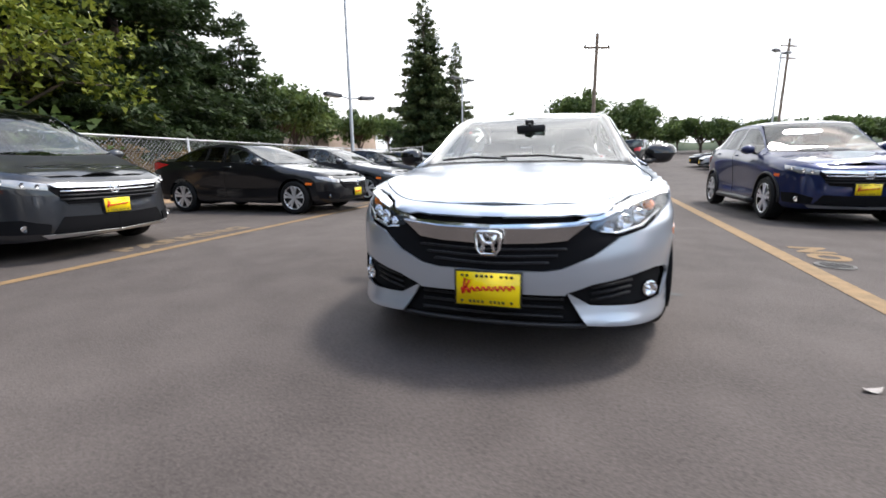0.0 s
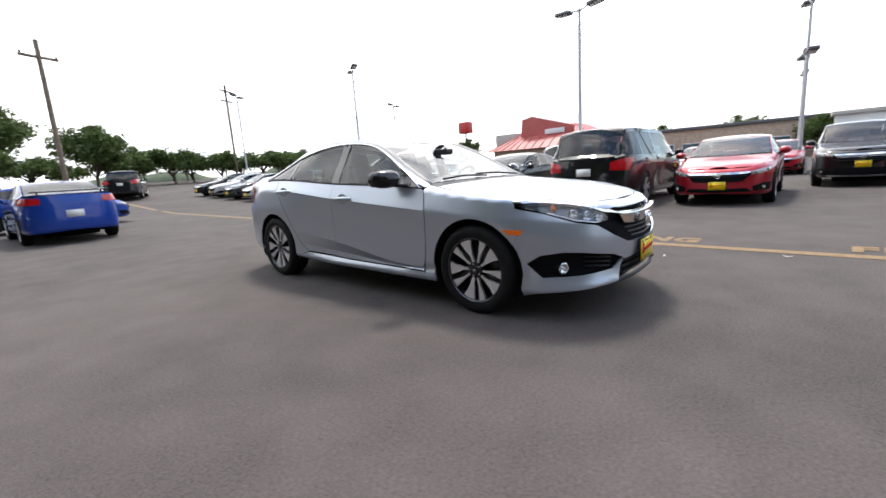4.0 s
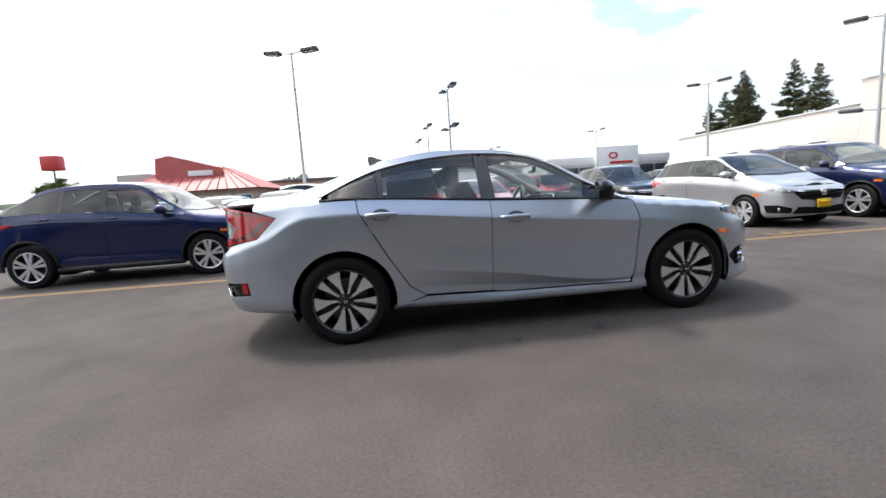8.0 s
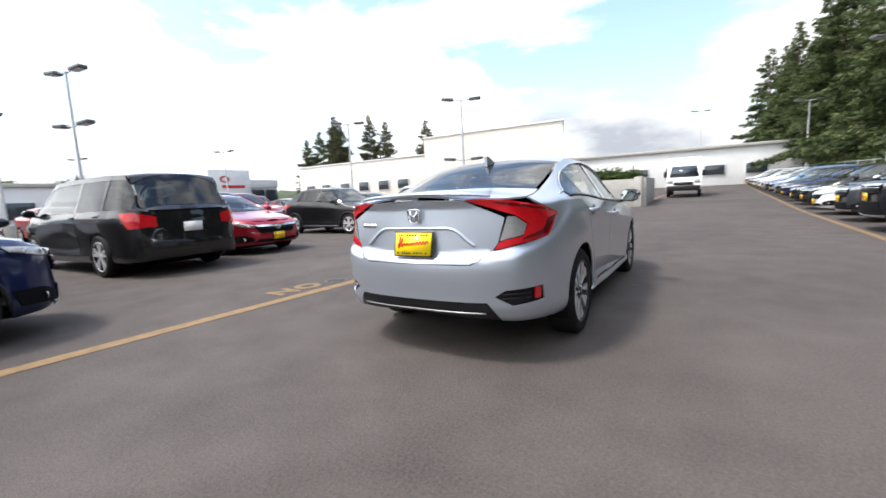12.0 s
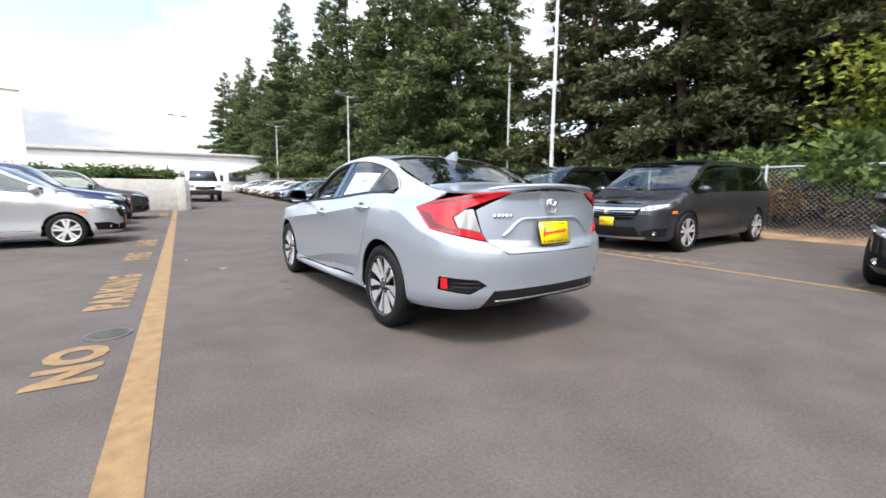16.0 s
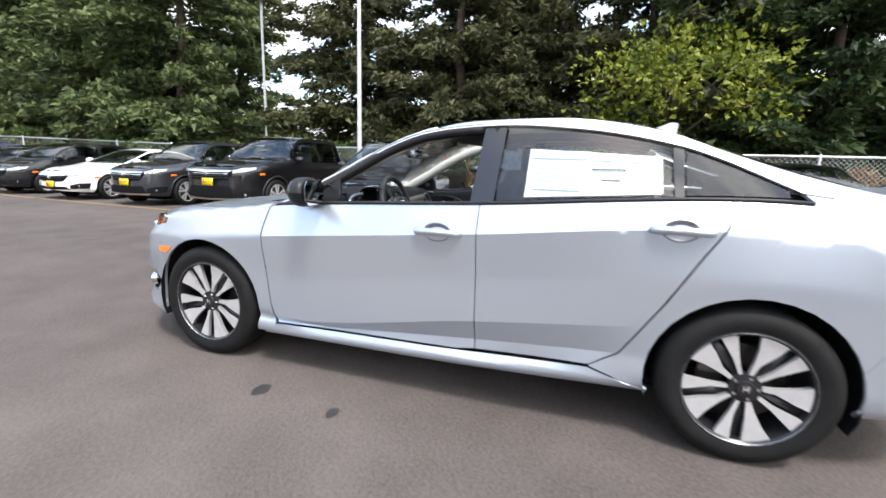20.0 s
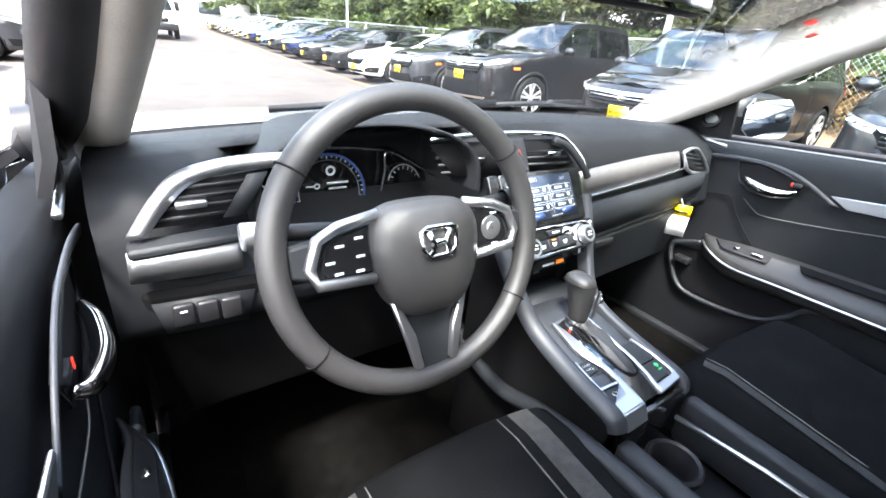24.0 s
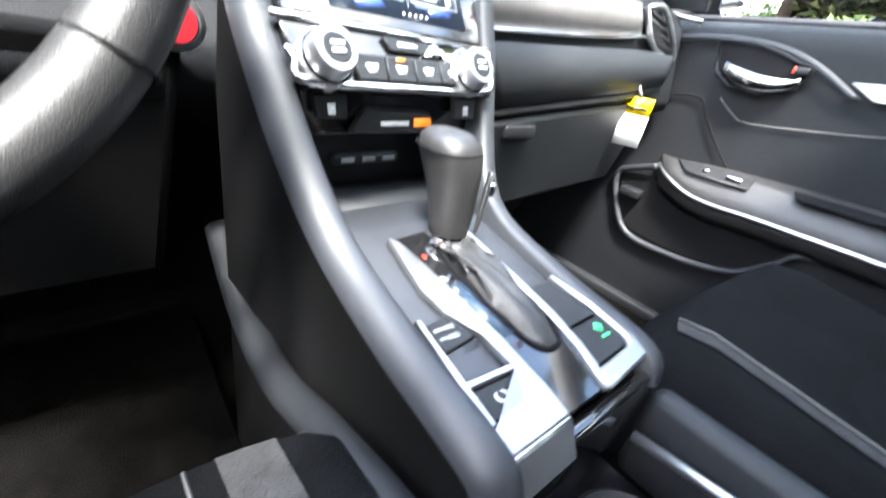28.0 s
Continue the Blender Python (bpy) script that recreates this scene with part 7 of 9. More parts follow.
    if big:
        put("chin_strip", patch([(S.s0, cl + .035), (sF(w * .66), cl + .045), (sF(w * .70), cl + .085), (S.s0, cl + .065)], C, fn(-.022), .014, True, 0), M_SATIN, "satin chin strip")
    hl = [(sF(w * .60), g1 - .055), (sF(w * .78), g1 - .030), (sF(w * .91), g1 + .030), (S.at(n + .46), g1 + .085), (sF(w * .93), g1 + .085), (sF(w * .80), g1 + .055), (sF(w * .60), g1 + .010)]
    tz = dz - .05
    wide = kind in ("sedan", "suv", "hatch", "crossover")
    tlp = [(sR(w * .60), tz - .16), (sR(w * .93), tz - .17), (sR(w * .985), tz - .06), (sR(w * .94), tz - .01), (sR(w * .60), tz - .03)] if wide else [(sR(w * .55), tz - .22), (sR(w * .90), tz - .24), (sR(w * .95), tz + .01), (sR(w * .85), tz + .02), (sR(w * .55), tz - .06)]
    fogp = [(sF(w * .64), cl + .10), (sF(w * .90), cl + .11), (sF(w * .92), cl + .25), (sF(w * .80), cl + .25), (sF(w * .62), cl + .19)]
    for k in (1, -1):
        fx = mirrored if k < 0 else (lambda b: b)
        h = put("headlight", fx(patch(hl, .04, fn(-.012), .016, gap=0)), M_CLEARLENS, "clear headlamp")
        for x_, dz_ in ((.67, -.012), (.76, .006), (.86, .035)):
            put("lamp_element", fx(moved(lathe([(.004, .024), (-.004, .022), (-.002, .001)], 10, "y"), Matrix.Translation(S.side(sF(w * x_), g1 + dz_, -.013)))), M_CHROME, "", h)
        put("tail_light", fx(patch(tlp, .05, fn(-.010), .014, gap=0)), M_REDLENS, "red tail lamp")
        fb = put("fog_bezel", fx(patch(fogp, .05, fn(-.012), .016, gap=0)), M_DARK)
        p = S.side(sF(w * .79), cl + .165, -.016)
        put("fog_lamp", fx(moved(lathe([(.0, .036), (-.008, .034), (-.004, .001)], 12, "y"), Matrix.Translation(p))), M_CHROME, "", fb)
        p = S.side(S.at(cy + .28), Z4(S.at(cy + .28)))
        cap = bmesh.new()
        bmesh.ops.create_uvsphere(cap, u_segments=12, v_segments=8, radius=1)
        for v in cap.verts:
            v.co = Vector((v.co.x * .11, min(v.co.y, .45) * .10, v.co.z * .075))
        moved(cap, Matrix.Translation((p.x + .11, p.y, p.z + .07)))
        put("door_mirror", fx(cap), color)
        put("mirror_stalk", fx(tube([(p.x - .02, p.y, p.z + .0), (p.x + .09, p.y, p.z + .045)], .025, 6)), M_PLASTIC)
        for y in ((hy + ry) / 2 - .30, (hy + ry) / 2 + .66):
            q = S.side(S.at(y), Z4(S.at(y)) - .09)
            put("door_handle", fx(tube([(q.x - .002, y - .09, q.z), (q.x + .024, y - .05, q.z), (q.x + .024, y + .05, q.z), (q.x - .002, y + .09, q.z)], .012, 6)), color)
        for y0, y1, z0 in ((cy + .08, (hy + ry) / 2 - .175, cl + .13), ((hy + ry) / 2 - .175, ar - r * .35, cl + .15)):
            cutl = [S.side(S.at(y1), z, -.001) for z in np.linspace(z0, Z4(S.at(y1)) - .01, 8)]
            if y1 < ar - r:
                put("door_gap", fx(tube(cutl, .0035, 4)), M_DARK)
        put("sill_gap", fx(tube([S.side(S.at(y), cl + .13, -.001) for y in np.linspace(af + r + .1, ar - r - .05, 10)], .004, 4)), M_DARK)
        if cladding:
            for c in (af, ar):
                pts = [S.side(s, z, -.004) for s, z in wheel_arch(c, 185, -5, r + .012)]
                put("arch_trim", fx(tube(pts, .022, 6)), M_PLASTIC)
            put("sill_trim", fx(tube([S.side(S.at(y), cl + .05, -.002) for y in np.linspace(af + r, ar - r, 8)], .05, 6)), M_PLASTIC)
        put("side_marker", fx(patch([(S.at(n + .52), nz - .16), (S.at(n + .66), nz - .15), (S.at(n + .64), nz - .11), (S.at(n + .52), nz - .115)], .05, fn(-.004), .008, gap=0)), M_AMBER)
        for c in (af, ar):
            rim = tr * .70
            mm = Matrix.Translation((k * (w - .115), c, tr)) @ Matrix.Diagonal((k, 1, 1, 1))
            wd = .105
            ff = (lambda b: moved(b, mm)) if k > 0 else (lambda b: flip(moved(b, mm)))
            ty = put("wheel", ff(lathe([(-wd, rim), (-wd, tr - .02), (-wd * .7, tr), (wd * .7, tr), (wd, tr - .03), (wd, rim + .01), (wd * .9, rim - .004)], 28, "x")), M_RUBBER, "tyre on an alloy wheel")
            put("rim", ff(lathe([(wd * .92, rim + .002), (wd * .8, rim - .012), (wd * .1, rim - .02), (0, .03)], 28, "x")), M_ALLOYDK, "", ty)
            sp = []
            for i in range(10):
                rot = Matrix.Rotation(2 * math.pi * (i // 2 + (.16 if i % 2 else -.16)) / 5, 3, "X")
                sp.append(prism([(.03, -.016), (rim * .6, -.020), (rim - .004, -.026), (rim - .004, .026), (rim * .6, .020), (.03, .016)], -.02, lambda u, v, q: rot @ Vector((wd * .90 + q, v, u))))
            sp.append(lathe([(wd * .93, rim + .002), (wd * .96, rim - .004), (wd * .90, rim - .014)], 28, "x"))
            sp.append(lathe([(wd * .80, .050), (wd * .93, .046), (wd * .93, .001)], 14, "x"))
            put("spoke_star", ff(join(*sp)), M_ALLOY, "silver alloy spokes", ty)
    house = [box(0, 0, cl + .06, W * .80, L * .80, .10, .02), box(0, af, tr + .05, W * .55, r * 1.9, tr * 1.5, .03), box(0, ar, tr + .05, W * .55, r * 1.9, tr * 1.5, .03)]
    put("underbody", join(*house), M_DARK)
    cab = [box(0, (cy + ry) / 2, bf - .28, W * .74, (ry - cy) * .95, .5, .08)]
    for x in (-.37, .37):
        for y in ((hy + ry) / 2 - .10, (hy + ry) / 2 + .55):
            back = y > (hy + ry) / 2
            cab += [box(x, y, min(bf + .06, H - .66) - .06 * back, .46, .13, .52, .05, (-12, 0, 0)), box(x, y + .06, H - .32 - .13 * back, .24, .09, .16, .04)]
    put("cabin_trim", join(*cab), mat_cabin, "dark seats and trim")
    put("dashboard", box(0, cy + .25, bf - .06, W * .78, .5, .2, .06), mat_cabin)
    dealer_plate(root, Matrix.Translation((0, S.side(S.s0, g0 - .10).y - .012, g0 - .08)) @ Matrix.Rotation(radians(90), 4, "X"))
    emblem(root, Matrix.Translation((0, S.side(S.s0, g1 - .06).y - .026, g1 - .06)) @ Matrix.Rotation(radians(90), 4, "X"), .055)
    white = prism([(-.155, -.08), (.155, -.08), (.155, .08), (-.155, .08)], .01, lambda u, v, q: Vector((u, t - .045 + q + .03, dz - (.44 if kind == "sedan" else .30) + v)))
    put("rear_plate", white, M_WHITE, "white rear plate, plain")
    return root


def parked(kind, color, x, y, heading, label, **kw):
    """Nose or tail where it was seen: heading is the way that the nose points, in degrees from +x."""
    return plain_car(kind, color, pose(x, y, height(x, y), 0, 0, heading + 90), label, **kw)


# facing the aisle from the fence side (nose towards +x)
WEST = [("minivan", M_DGREY, -.5, -4.62, "dark grey minivan with a chrome grille, nose to the aisle"), ("minivan", M_BLACKP, -3.5, -4.45, "black minivan with a chrome grille, nose to the aisle"),
        ("pickup", M_BLACKP, -7.05, -4.45, "black pickup truck facing the aisle"), ("suv", M_DGREY, -9.75, -4.6, "dark grey sport-utility car facing the aisle"),
        ("sedan", M_WHITEP, -12.4, -4.6, "white sedan facing the aisle"), ("sedan", M_BLACKP, 3.9, -3.86, "black compact sedan in front of the fence"),
        ("sedan", M_DGREY, 6.85, -3.75, "dark grey compact sedan in the fence row"), ("sedan", M_BLACKP, 9.7, -3.62, "black compact sedan in the fence row"),
        ("sedan", M_BLACKP, 12.5, -3.5, "black compact sedan in the fence row"), ("sedan", M_LSILVER, 15.3, -3.4, "silver compact sedan in the fence row"),
        ("sedan", M_WHITEP, 18.0, -3.3, "white compact sedan in the fence row"), ("sedan", M_WHITEP, 20.7, -3.2, "white compact sedan in the fence row"),
        ("hatch", M_LSILVER, 23.4, -3.1, "silver hatchback in the fence row"), ("sedan", M_DGREY, 26.1, -3.0, "dark grey sedan in the fence row")]
far_w = [M_BLACKP, M_BLACKP, M_NAVY, M_DGREY, M_TEAL, M_NAVY, M_LSILVER, M_WHITEP, M_LSILVER, M_WHITEP, M_GREYP, M_BLACKP, M_LSILVER, M_WHITEP]
words = {M_BLACKP: "black", M_NAVY: "navy blue", M_DGREY: "dark grey", M_TEAL: "steel blue", M_LSILVER: "silver", M_WHITEP: "white", M_GREYP: "grey", M_REDP: "red", M_BLUEP: "bright blue"}
for i, c in enumerate(far_w):
    WEST.append(("sedan" if i % 4 else "hatch", c, -15.1 - 2.62 * i, -4.75 - .06 * i, words[c] + " compact car in the long row by the trees"))
for kind, c, y, nose, lab in WEST:
    parked(kind, c, nose - SPECS[kind][0] / 2, y, 0, lab)
# along the driver-side line
parked("crossover", M_NAVY, 4.20, 5.13, -90, "navy blue small crossover parked beside the fire lane")
parked("minivan", M_BLACKP, 5.82 + 2.58, .5, 0, "black minivan with red tail lamps, its back to the aisle")
parked("sedan", M_REDP, 6.66 + 2.31, -1.85, 180, "red compact sedan with a black grille")
parked("suv", M_BLACKP, 11.2 + 2.2, -4.2, 180, "black sport-utility car in the middle rows")
parked("suv", M_REDP, 13.6 + 2.3, -7.0, 180, "red sport-utility car in the middle rows")
parked("hatch", M_LSILVER, 2.79 + 2.05, -6.88, 180, "silver hatchback, nose to the fire lane")
parked("crossover", M_BLACKP, 7.45 + 2.15, -6.75, 180, "black small crossover behind the silver hatchback")
parked("suv", M_NAVY, 2.75 + 2.27, -9.6, 180, "navy blue sport-utility car, nose to the fire lane")
parked("sedan", M_BLACKP, 2.9 + 2.3, -12.2, 180, "black sedan, nose to the fire lane")
parked("suv", M_DGREY, 2.35 + 2.27, -14.8, 180, "dark grey sport-utility car, nose to the fire lane")
parked("sedan", M_BLACKP, 7.95, 3.5, 180, "black sedan with a chrome grille beside the minivan")
parked("sedan", M_TEAL, 9.9, 6.0, 180, "steel blue sedan behind the small crossover")
parked("sedan", M_LSILVER, 10.3, 8.6, 180, "silver sedan behind the small crossover")
parked("minivan", M_WHITEP, 14.6, 4.0, 0, "white minivan in the middle rows")
sport = parked("sedan", M_BLUEP, -1.3, 9.15 + 2.31, 90, "bright blue sports sedan with a rear wing stopped in the aisle")
part("rear_wing", join(box(0, 2.14, 1.155, 1.36, .20, .03, .012), box(.55, 2.14, 1.10, .03, .14, .14, .01), box(-.55, 2.14, 1.10, .03, .14, .14, .01)), M_GLOSSBLK, sport, "black rear wing")
parked("sedan", M_BLUEP, -1.1, 15.8, 0, "bright blue coupe across the end of the aisle")
parked("pickup", M_BLACKP, 5.0, 31.0, 70, "dark pickup truck leaving at the far end")
for i, c in enumerate([M_LSILVER, M_TEAL, M_NAVY, M_LSILVER, M_DGREY, M_LSILVER, M_BLACKP]):
    parked("sedan", c, 7.35 + 2.3 + .1 * i, 12.5 + 2.5 * i, 180, words[c] + " sedan in the row past the crossover")
for i, c in enumerate([M_WHITEP, M_REDP, M_WHITEP, M_GREYP, M_REDP]):
    parked("sedan", c, 13.2 + .1 * i, 14.0 + 2.6 * i, 0, words[c] + " sedan backed against the next row")
for i, (kind, c) in enumerate([("sedan", M_WHITEP), ("suv", M_GREYP), ("sedan", M_BLACKP), ("sedan", M_REDP), ("hatch", M_LSILVER), ("sedan", M_WHITEP), ("suv", M_REDP), ("sedan", M_DGREY), ("sedan", M_LSILVER)]):
    parked(kind, c, 20.5, 6.5 - 2.9 * i, 180, words[c] + " car in the back rows of the lot")
for i, (kind, c) in enumerate([("sedan", M_BLACKP), ("sedan", M_LSILVER), ("suv", M_WHITEP), ("sedan", M_TEAL)]):
    parked(kind, c, 10.3, -9.6 - 2.7 * i, 0 if i % 2 else 180, words[c] + " car in the second row")

# ---- the ground ----
def asphalt():
    """Worn asphalt: broad stains, aggregate grain and a pebbled relief."""
    m = mat("asphalt", (0.055, 0.0478, 0.0442), 0.9, spec=0.3)
    n, l = m.node_tree.nodes, m.node_tree.links
    b = n["Principled BSDF"]
    co = n.new("ShaderNodeTexCoord")

    def tex(kind, scale, detail=4.0):
        t = n.new("ShaderNodeTex" + kind)
        t.inputs["Scale"].default_value = scale
        if kind == "Noise":
            t.inputs["Detail"].default_value = detail
        l.new(co.outputs["Object"], t.inputs["Vector"])
        return t

    def math_node(op, a, k, c=None):
        q = n.new("ShaderNodeMath")
        q.operation = op
        l.new(a, q.inputs[0])
        for i, v in ((1, k), (2, c)):
            if isinstance(v, float):
                q.inputs[i].default_value = v
            elif v is not None:
                l.new(v, q.inputs[i])
        return q.outputs[0]
    broad, mid, grain, chip = tex("Noise", 0.35, 6.0), tex("Noise", 2.2, 6.0), tex("Noise", 60.0, 4.0), tex("Voronoi", 120.0)
    f = math_node("MULTIPLY_ADD", broad.outputs["Fac"], 0.55, 0.0)
    f = math_node("MULTIPLY_ADD", mid.outputs["Fac"], 0.45, f)
    f = math_node("MULTIPLY_ADD", grain.outputs["Fac"], 0.60, f)
    f = math_node("MULTIPLY_ADD", chip.outputs["Distance"], -0.16, f)
    ramp = n.new("ShaderNodeValToRGB")
    e = ramp.color_ramp.elements
    e[0].position, e[1].position = 0.42, 1.02
    e[0].color, e[1].color = (0.0415, 0.0345, 0.0315, 1), (0.118, 0.100, 0.0915, 1)
    l.new(f, ramp.inputs["Fac"])
    l.new(ramp.outputs["Color"], b.inputs["Base Color"])
    h = math_node("MULTIPLY_ADD", chip.outputs["Distance"], -1.0, grain.outputs["Fac"])
    bp = n.new("ShaderNodeBump")
    bp.inputs["Strength"].default_value, bp.inputs["Distance"].default_value = 0.55, 0.004
    l.new(h, bp.inputs["Height"])
    l.new(bp.outputs["Normal"], b.inputs["Normal"])
    return m


M_ASPHALT = asphalt()
M_LINE = mat("yellow_line_paint", (0.205, 0.128, 0.056), 0.8, vary=0.25, scale=9, bump=0.3, bump_scale=200)
gx = sorted(set([-900, -400, -200, -120, -80, -50, -30, -20, -12, -6, 0, 6, 12, 20, 30, 50, 80, 120, 200, 400, 900]))
gy = sorted(set(list(range(-90, 91, 3)) + [-900, -400, -200, -130, 130, 200, 400, 900]))
bm = bmesh.new()
gv = [[bm.verts.new((x, y, height(x, y))) for x in gx] for y in gy]
for i in range(len(gy) - 1):
    for j in range(len(gx) - 1):
        bm.faces.new((gv[i][j], gv[i][j + 1], gv[i + 1][j + 1], gv[i + 1][j]))
tagged(link("ground", bm, M_ASPHALT), "worn grey asphalt of the car lot", "asphalt", kind="structure")


def strip_mesh(p, q, w, lift=.004, n=40):
    bm = bmesh.new()
    p, q = Vector(p), Vector(q)
    d = (q - p).normalized()
    nn = Vector((-d.y, d.x)) * (w / 2)
    rows = []
    for i in range(n + 1):
        c = p.lerp(q, i / n)
        j = .012 * noise.noise((c.x * 2, c.y * 2, 1))
        rows.append([bm.verts.new((*(c + nn * k * (1 + j * 4)), height(*(c + nn * k)) + lift)) for k in (-1, 1)])
    for a, b in zip(rows, rows[1:]):
        bm.faces.new((a[0], a[1], b[1], b[0]))
    bmesh.ops.recalc_face_normals(bm, faces=bm.faces)
    return bm


LX, LS = 2.375, 0.053      # the driver-side line, and how far it slants
tagged(link("lane_line", strip_mesh((LX + LS * 34, 34), (LX - LS * 60, -60), .165), M_LINE), "worn yellow painted fire-lane line", "road marking", kind="structure")
tagged(link("lane_line", strip_mesh((-4.20 + .03 * 34, 34), (-4.20 - .03 * 60, -60), .13), M_LINE), "worn yellow painted fire-lane line", "road marking", kind="structure")

# ---- writing on the asphalt, iron lid, small litter ----
M_FAINT = mat("faded_yellow_lettering", (0.115, 0.085, 0.058), 0.85, color2=(0.20, 0.14, 0.08), scale=14, bump=0.3, bump_scale=200)


def ground_words(words, x, y, size, turn, stretch, material=None):
    """Worn road lettering, laid on the asphalt and read from the lane."""
    bm = text_mesh(words, size, spacing=1.15, bold=0.022)
    bmesh.ops.scale(bm, vec=(stretch, 1, 1), verts=bm.verts)
    moved(bm, pose(x, y, .005, 0, 0, turn))
    for v in bm.verts:
        v.co.z = height(v.co.x, v.co.y) + .005
    tagged(link("road_lettering", bm, material or M_LINE, smooth=False), "worn yellow letters painted on the asphalt", "road marking", kind="structure")


slant = math.degrees(math.atan(LS))
for y, w in ((.95, "NO"), (-1.35, "PARKING"), (-4.0, "FIRE"), (-6.0, "LANE"), (-14.2, "NO"), (-16.6, "PARKING")):
    ground_words(w, LX + LS * y + .36, y, .42, -90 - slant, 1.0 if w != "PARKING" else .92)
for y, w in ((-2.2, "NO"), (.4, "PARKING"), (3.4, "FIRE"), (5.6, "LANE")):
    ground_words(w, -4.20 + .03 * y - .40, y, .42, 90 - slant, 1.0, M_FAINT)
M_IRON = mat("worn_cast_iron", (0.10, 0.095, 0.09), 0.6, 0.5, vary=0.3, scale=20, bump=0.5, bump_scale=90)
lid = thing("manhole_cover", pose(2.655, .385, 0), "worn round cast-iron cover set in the asphalt", "manhole cover")
part("rim", lathe([(.002, .15), (.009, .147), (.009, .13), (.004, .128)], 40, "z"), M_IRON, lid)
part("plate", lathe([(.004, .127), (.008, .124), (.008, .001)], 40, "z"), M_IRON, lid)
for i in range(-3, 4):
    w = math.sqrt(.115 ** 2 - (i * .03) ** 2)
    part("ridge", box(0, i * .03, .0105, 2 * w, .010, .005, .002), M_IRON, lid)
M_STAIN = mat("dark_oil_stain", (0.022, 0.021, 0.02), 0.6, vary=0.3)
rs = random.Random(5)
for x, y, r in ((-1.05, -.55, .035), (-1.15, .1, .03), (1.1, -.85, .04), (1.15, -.4, .028)):
    bm = bmesh.new()
    bm.faces.new([bm.verts.new((x + r * (1 + .5 * noise.noise((x, y, a))) * math.cos(a) * 1.6, y + r * (1 + .5 * noise.noise((y, a, x))) * math.sin(a), .003)) for a in np.linspace(0, 6.1, 14)])
    tagged(link("oil_spot", bm, M_STAIN), "small dark oil spot on the asphalt", "stain", kind="structure")
leafm = mat("dry_leaf", (0.30, 0.27, 0.25), 0.7, vary=0.3)
for x, y, a in ((1.577, -2.10, 20), (1.95, -3.1, 70)):
    bm = bmesh.new()
    bmesh.ops.create_grid(bm, x_segments=4, y_segments=2, size=1)
    for v in bm.verts:
        v.co = Vector((v.co.x * .045, v.co.y * .02 * (1.05 - v.co.x ** 2), .012 + .012 * v.co.x ** 2 - .006 * abs(v.co.y)))
    moved(bm, pose(x, y, 0, 0, 0, a))
    tagged(link("fallen_leaf", bm, leafm), "small dry grey-brown leaf on the asphalt", "leaf")
card = thing("paper_card", pose(-4.15, -2.55, 0, 0, 0, 10), "white paper card leaning at the minivan's corner", "card")
part("sheet", box(0, 0, .17, .012, .22, .32, .004, (0, -18, 0)), M_WHITE, card)

# ---- verge and fence ----
M_DIRT = mat("leaf_litter", (0.16, 0.10, 0.06), 0.95, color2=(0.30, 0.20, 0.11), scale=3, bump=0.9, bump_scale=40)
bm = bmesh.new()
vy = np.linspace(-75, 48, 83)
row = [[bm.verts.new((x + .3 * noise.noise((y, x, 3)) * (x > -11), y, height(x, y) + h + .12 * noise.noise((x, y, 7)))) for x, h in ((-9.7, .015 - .0), (-10.4, .10), (-11.5, .22), (-14, .45), (-30, .8))] for y in vy]
for v in row:
    v[0].co.z = height(v[0].co.x, v[0].co.y) + .004
for p, q in zip(row, row[1:]):
    for i in range(4):
        bm.faces.new((p[i], p[i + 1], q[i + 1], q[i]))
bmesh.ops.recalc_face_normals(bm, faces=bm.faces)
tagged(link("verge", bm, M_DIRT), "brown leaf-littered earth verge behind the fence", "earth", kind="structure")
M_GALV = mat("galvanised_steel", (0.55, 0.56, 0.57), 0.45, 0.8, vary=0.12, scale=12)
fence = thing("chain_link_fence", pose(0, 0, 0), "galvanised chain-link fence with posts and a top rail", "fence", kind="structure")
FX, F0, F1, FH = -10.28, -66.0, 28.0, 1.70
for i in range(int((F1 - F0) / 3) + 1):
    y = F0 + 3 * i
    part("post", moved(lathe([(-.05, .03), (FH + .03, .03), (FH + .06, .022), (FH + .07, .001)], 10, "z"), Matrix.Translation((FX, y, height(FX, y)))), M_GALV, fence)
part("top_rail", tube([(FX, y, height(FX, y) + FH) for y in np.arange(F0, F1, 3)], .022, 8), M_GALV, fence)
verts, faces = [], []
for d in (1, -1):
    for i in range(int((F1 - F0) / .11)):
        y = F0 + i * .11
        y2 = y + d * 1.6
        z, z2 = height(FX, y) + .06, height(FX, y2) + .06
        b = len(verts)
        verts += [(FX + .004 * d, y - .0035, z), (FX + .004 * d, y + .0035, z), (FX + .004 * d, y2 + .0035, z2 + 1.62), (FX + .004 * d, y2 - .0035, z2 + 1.62)]
        faces.append((b, b + 1, b + 2, b + 3))
me = bpy.data.meshes.new("wire_mesh")
me.from_pydata(verts, [], faces)
me.materials.append(M_GALV)
wm = new("wire_mesh", me)
wm.parent = fence
tagged(wm, kind="stuff")

# ---- lamp posts ----
M_POLE = mat("painted_steel_pole", (0.50, 0.51, 0.52), 0.5, 0.3, vary=0.12, scale=5)
M_HEAD = mat("lamp_head_bronze", (0.10, 0.10, 0.105), 0.5, vary=0.2)
M_LAMPGLASS = mat("lamp_lens", (0.55, 0.56, 0.55), 0.2, coat=0.5)


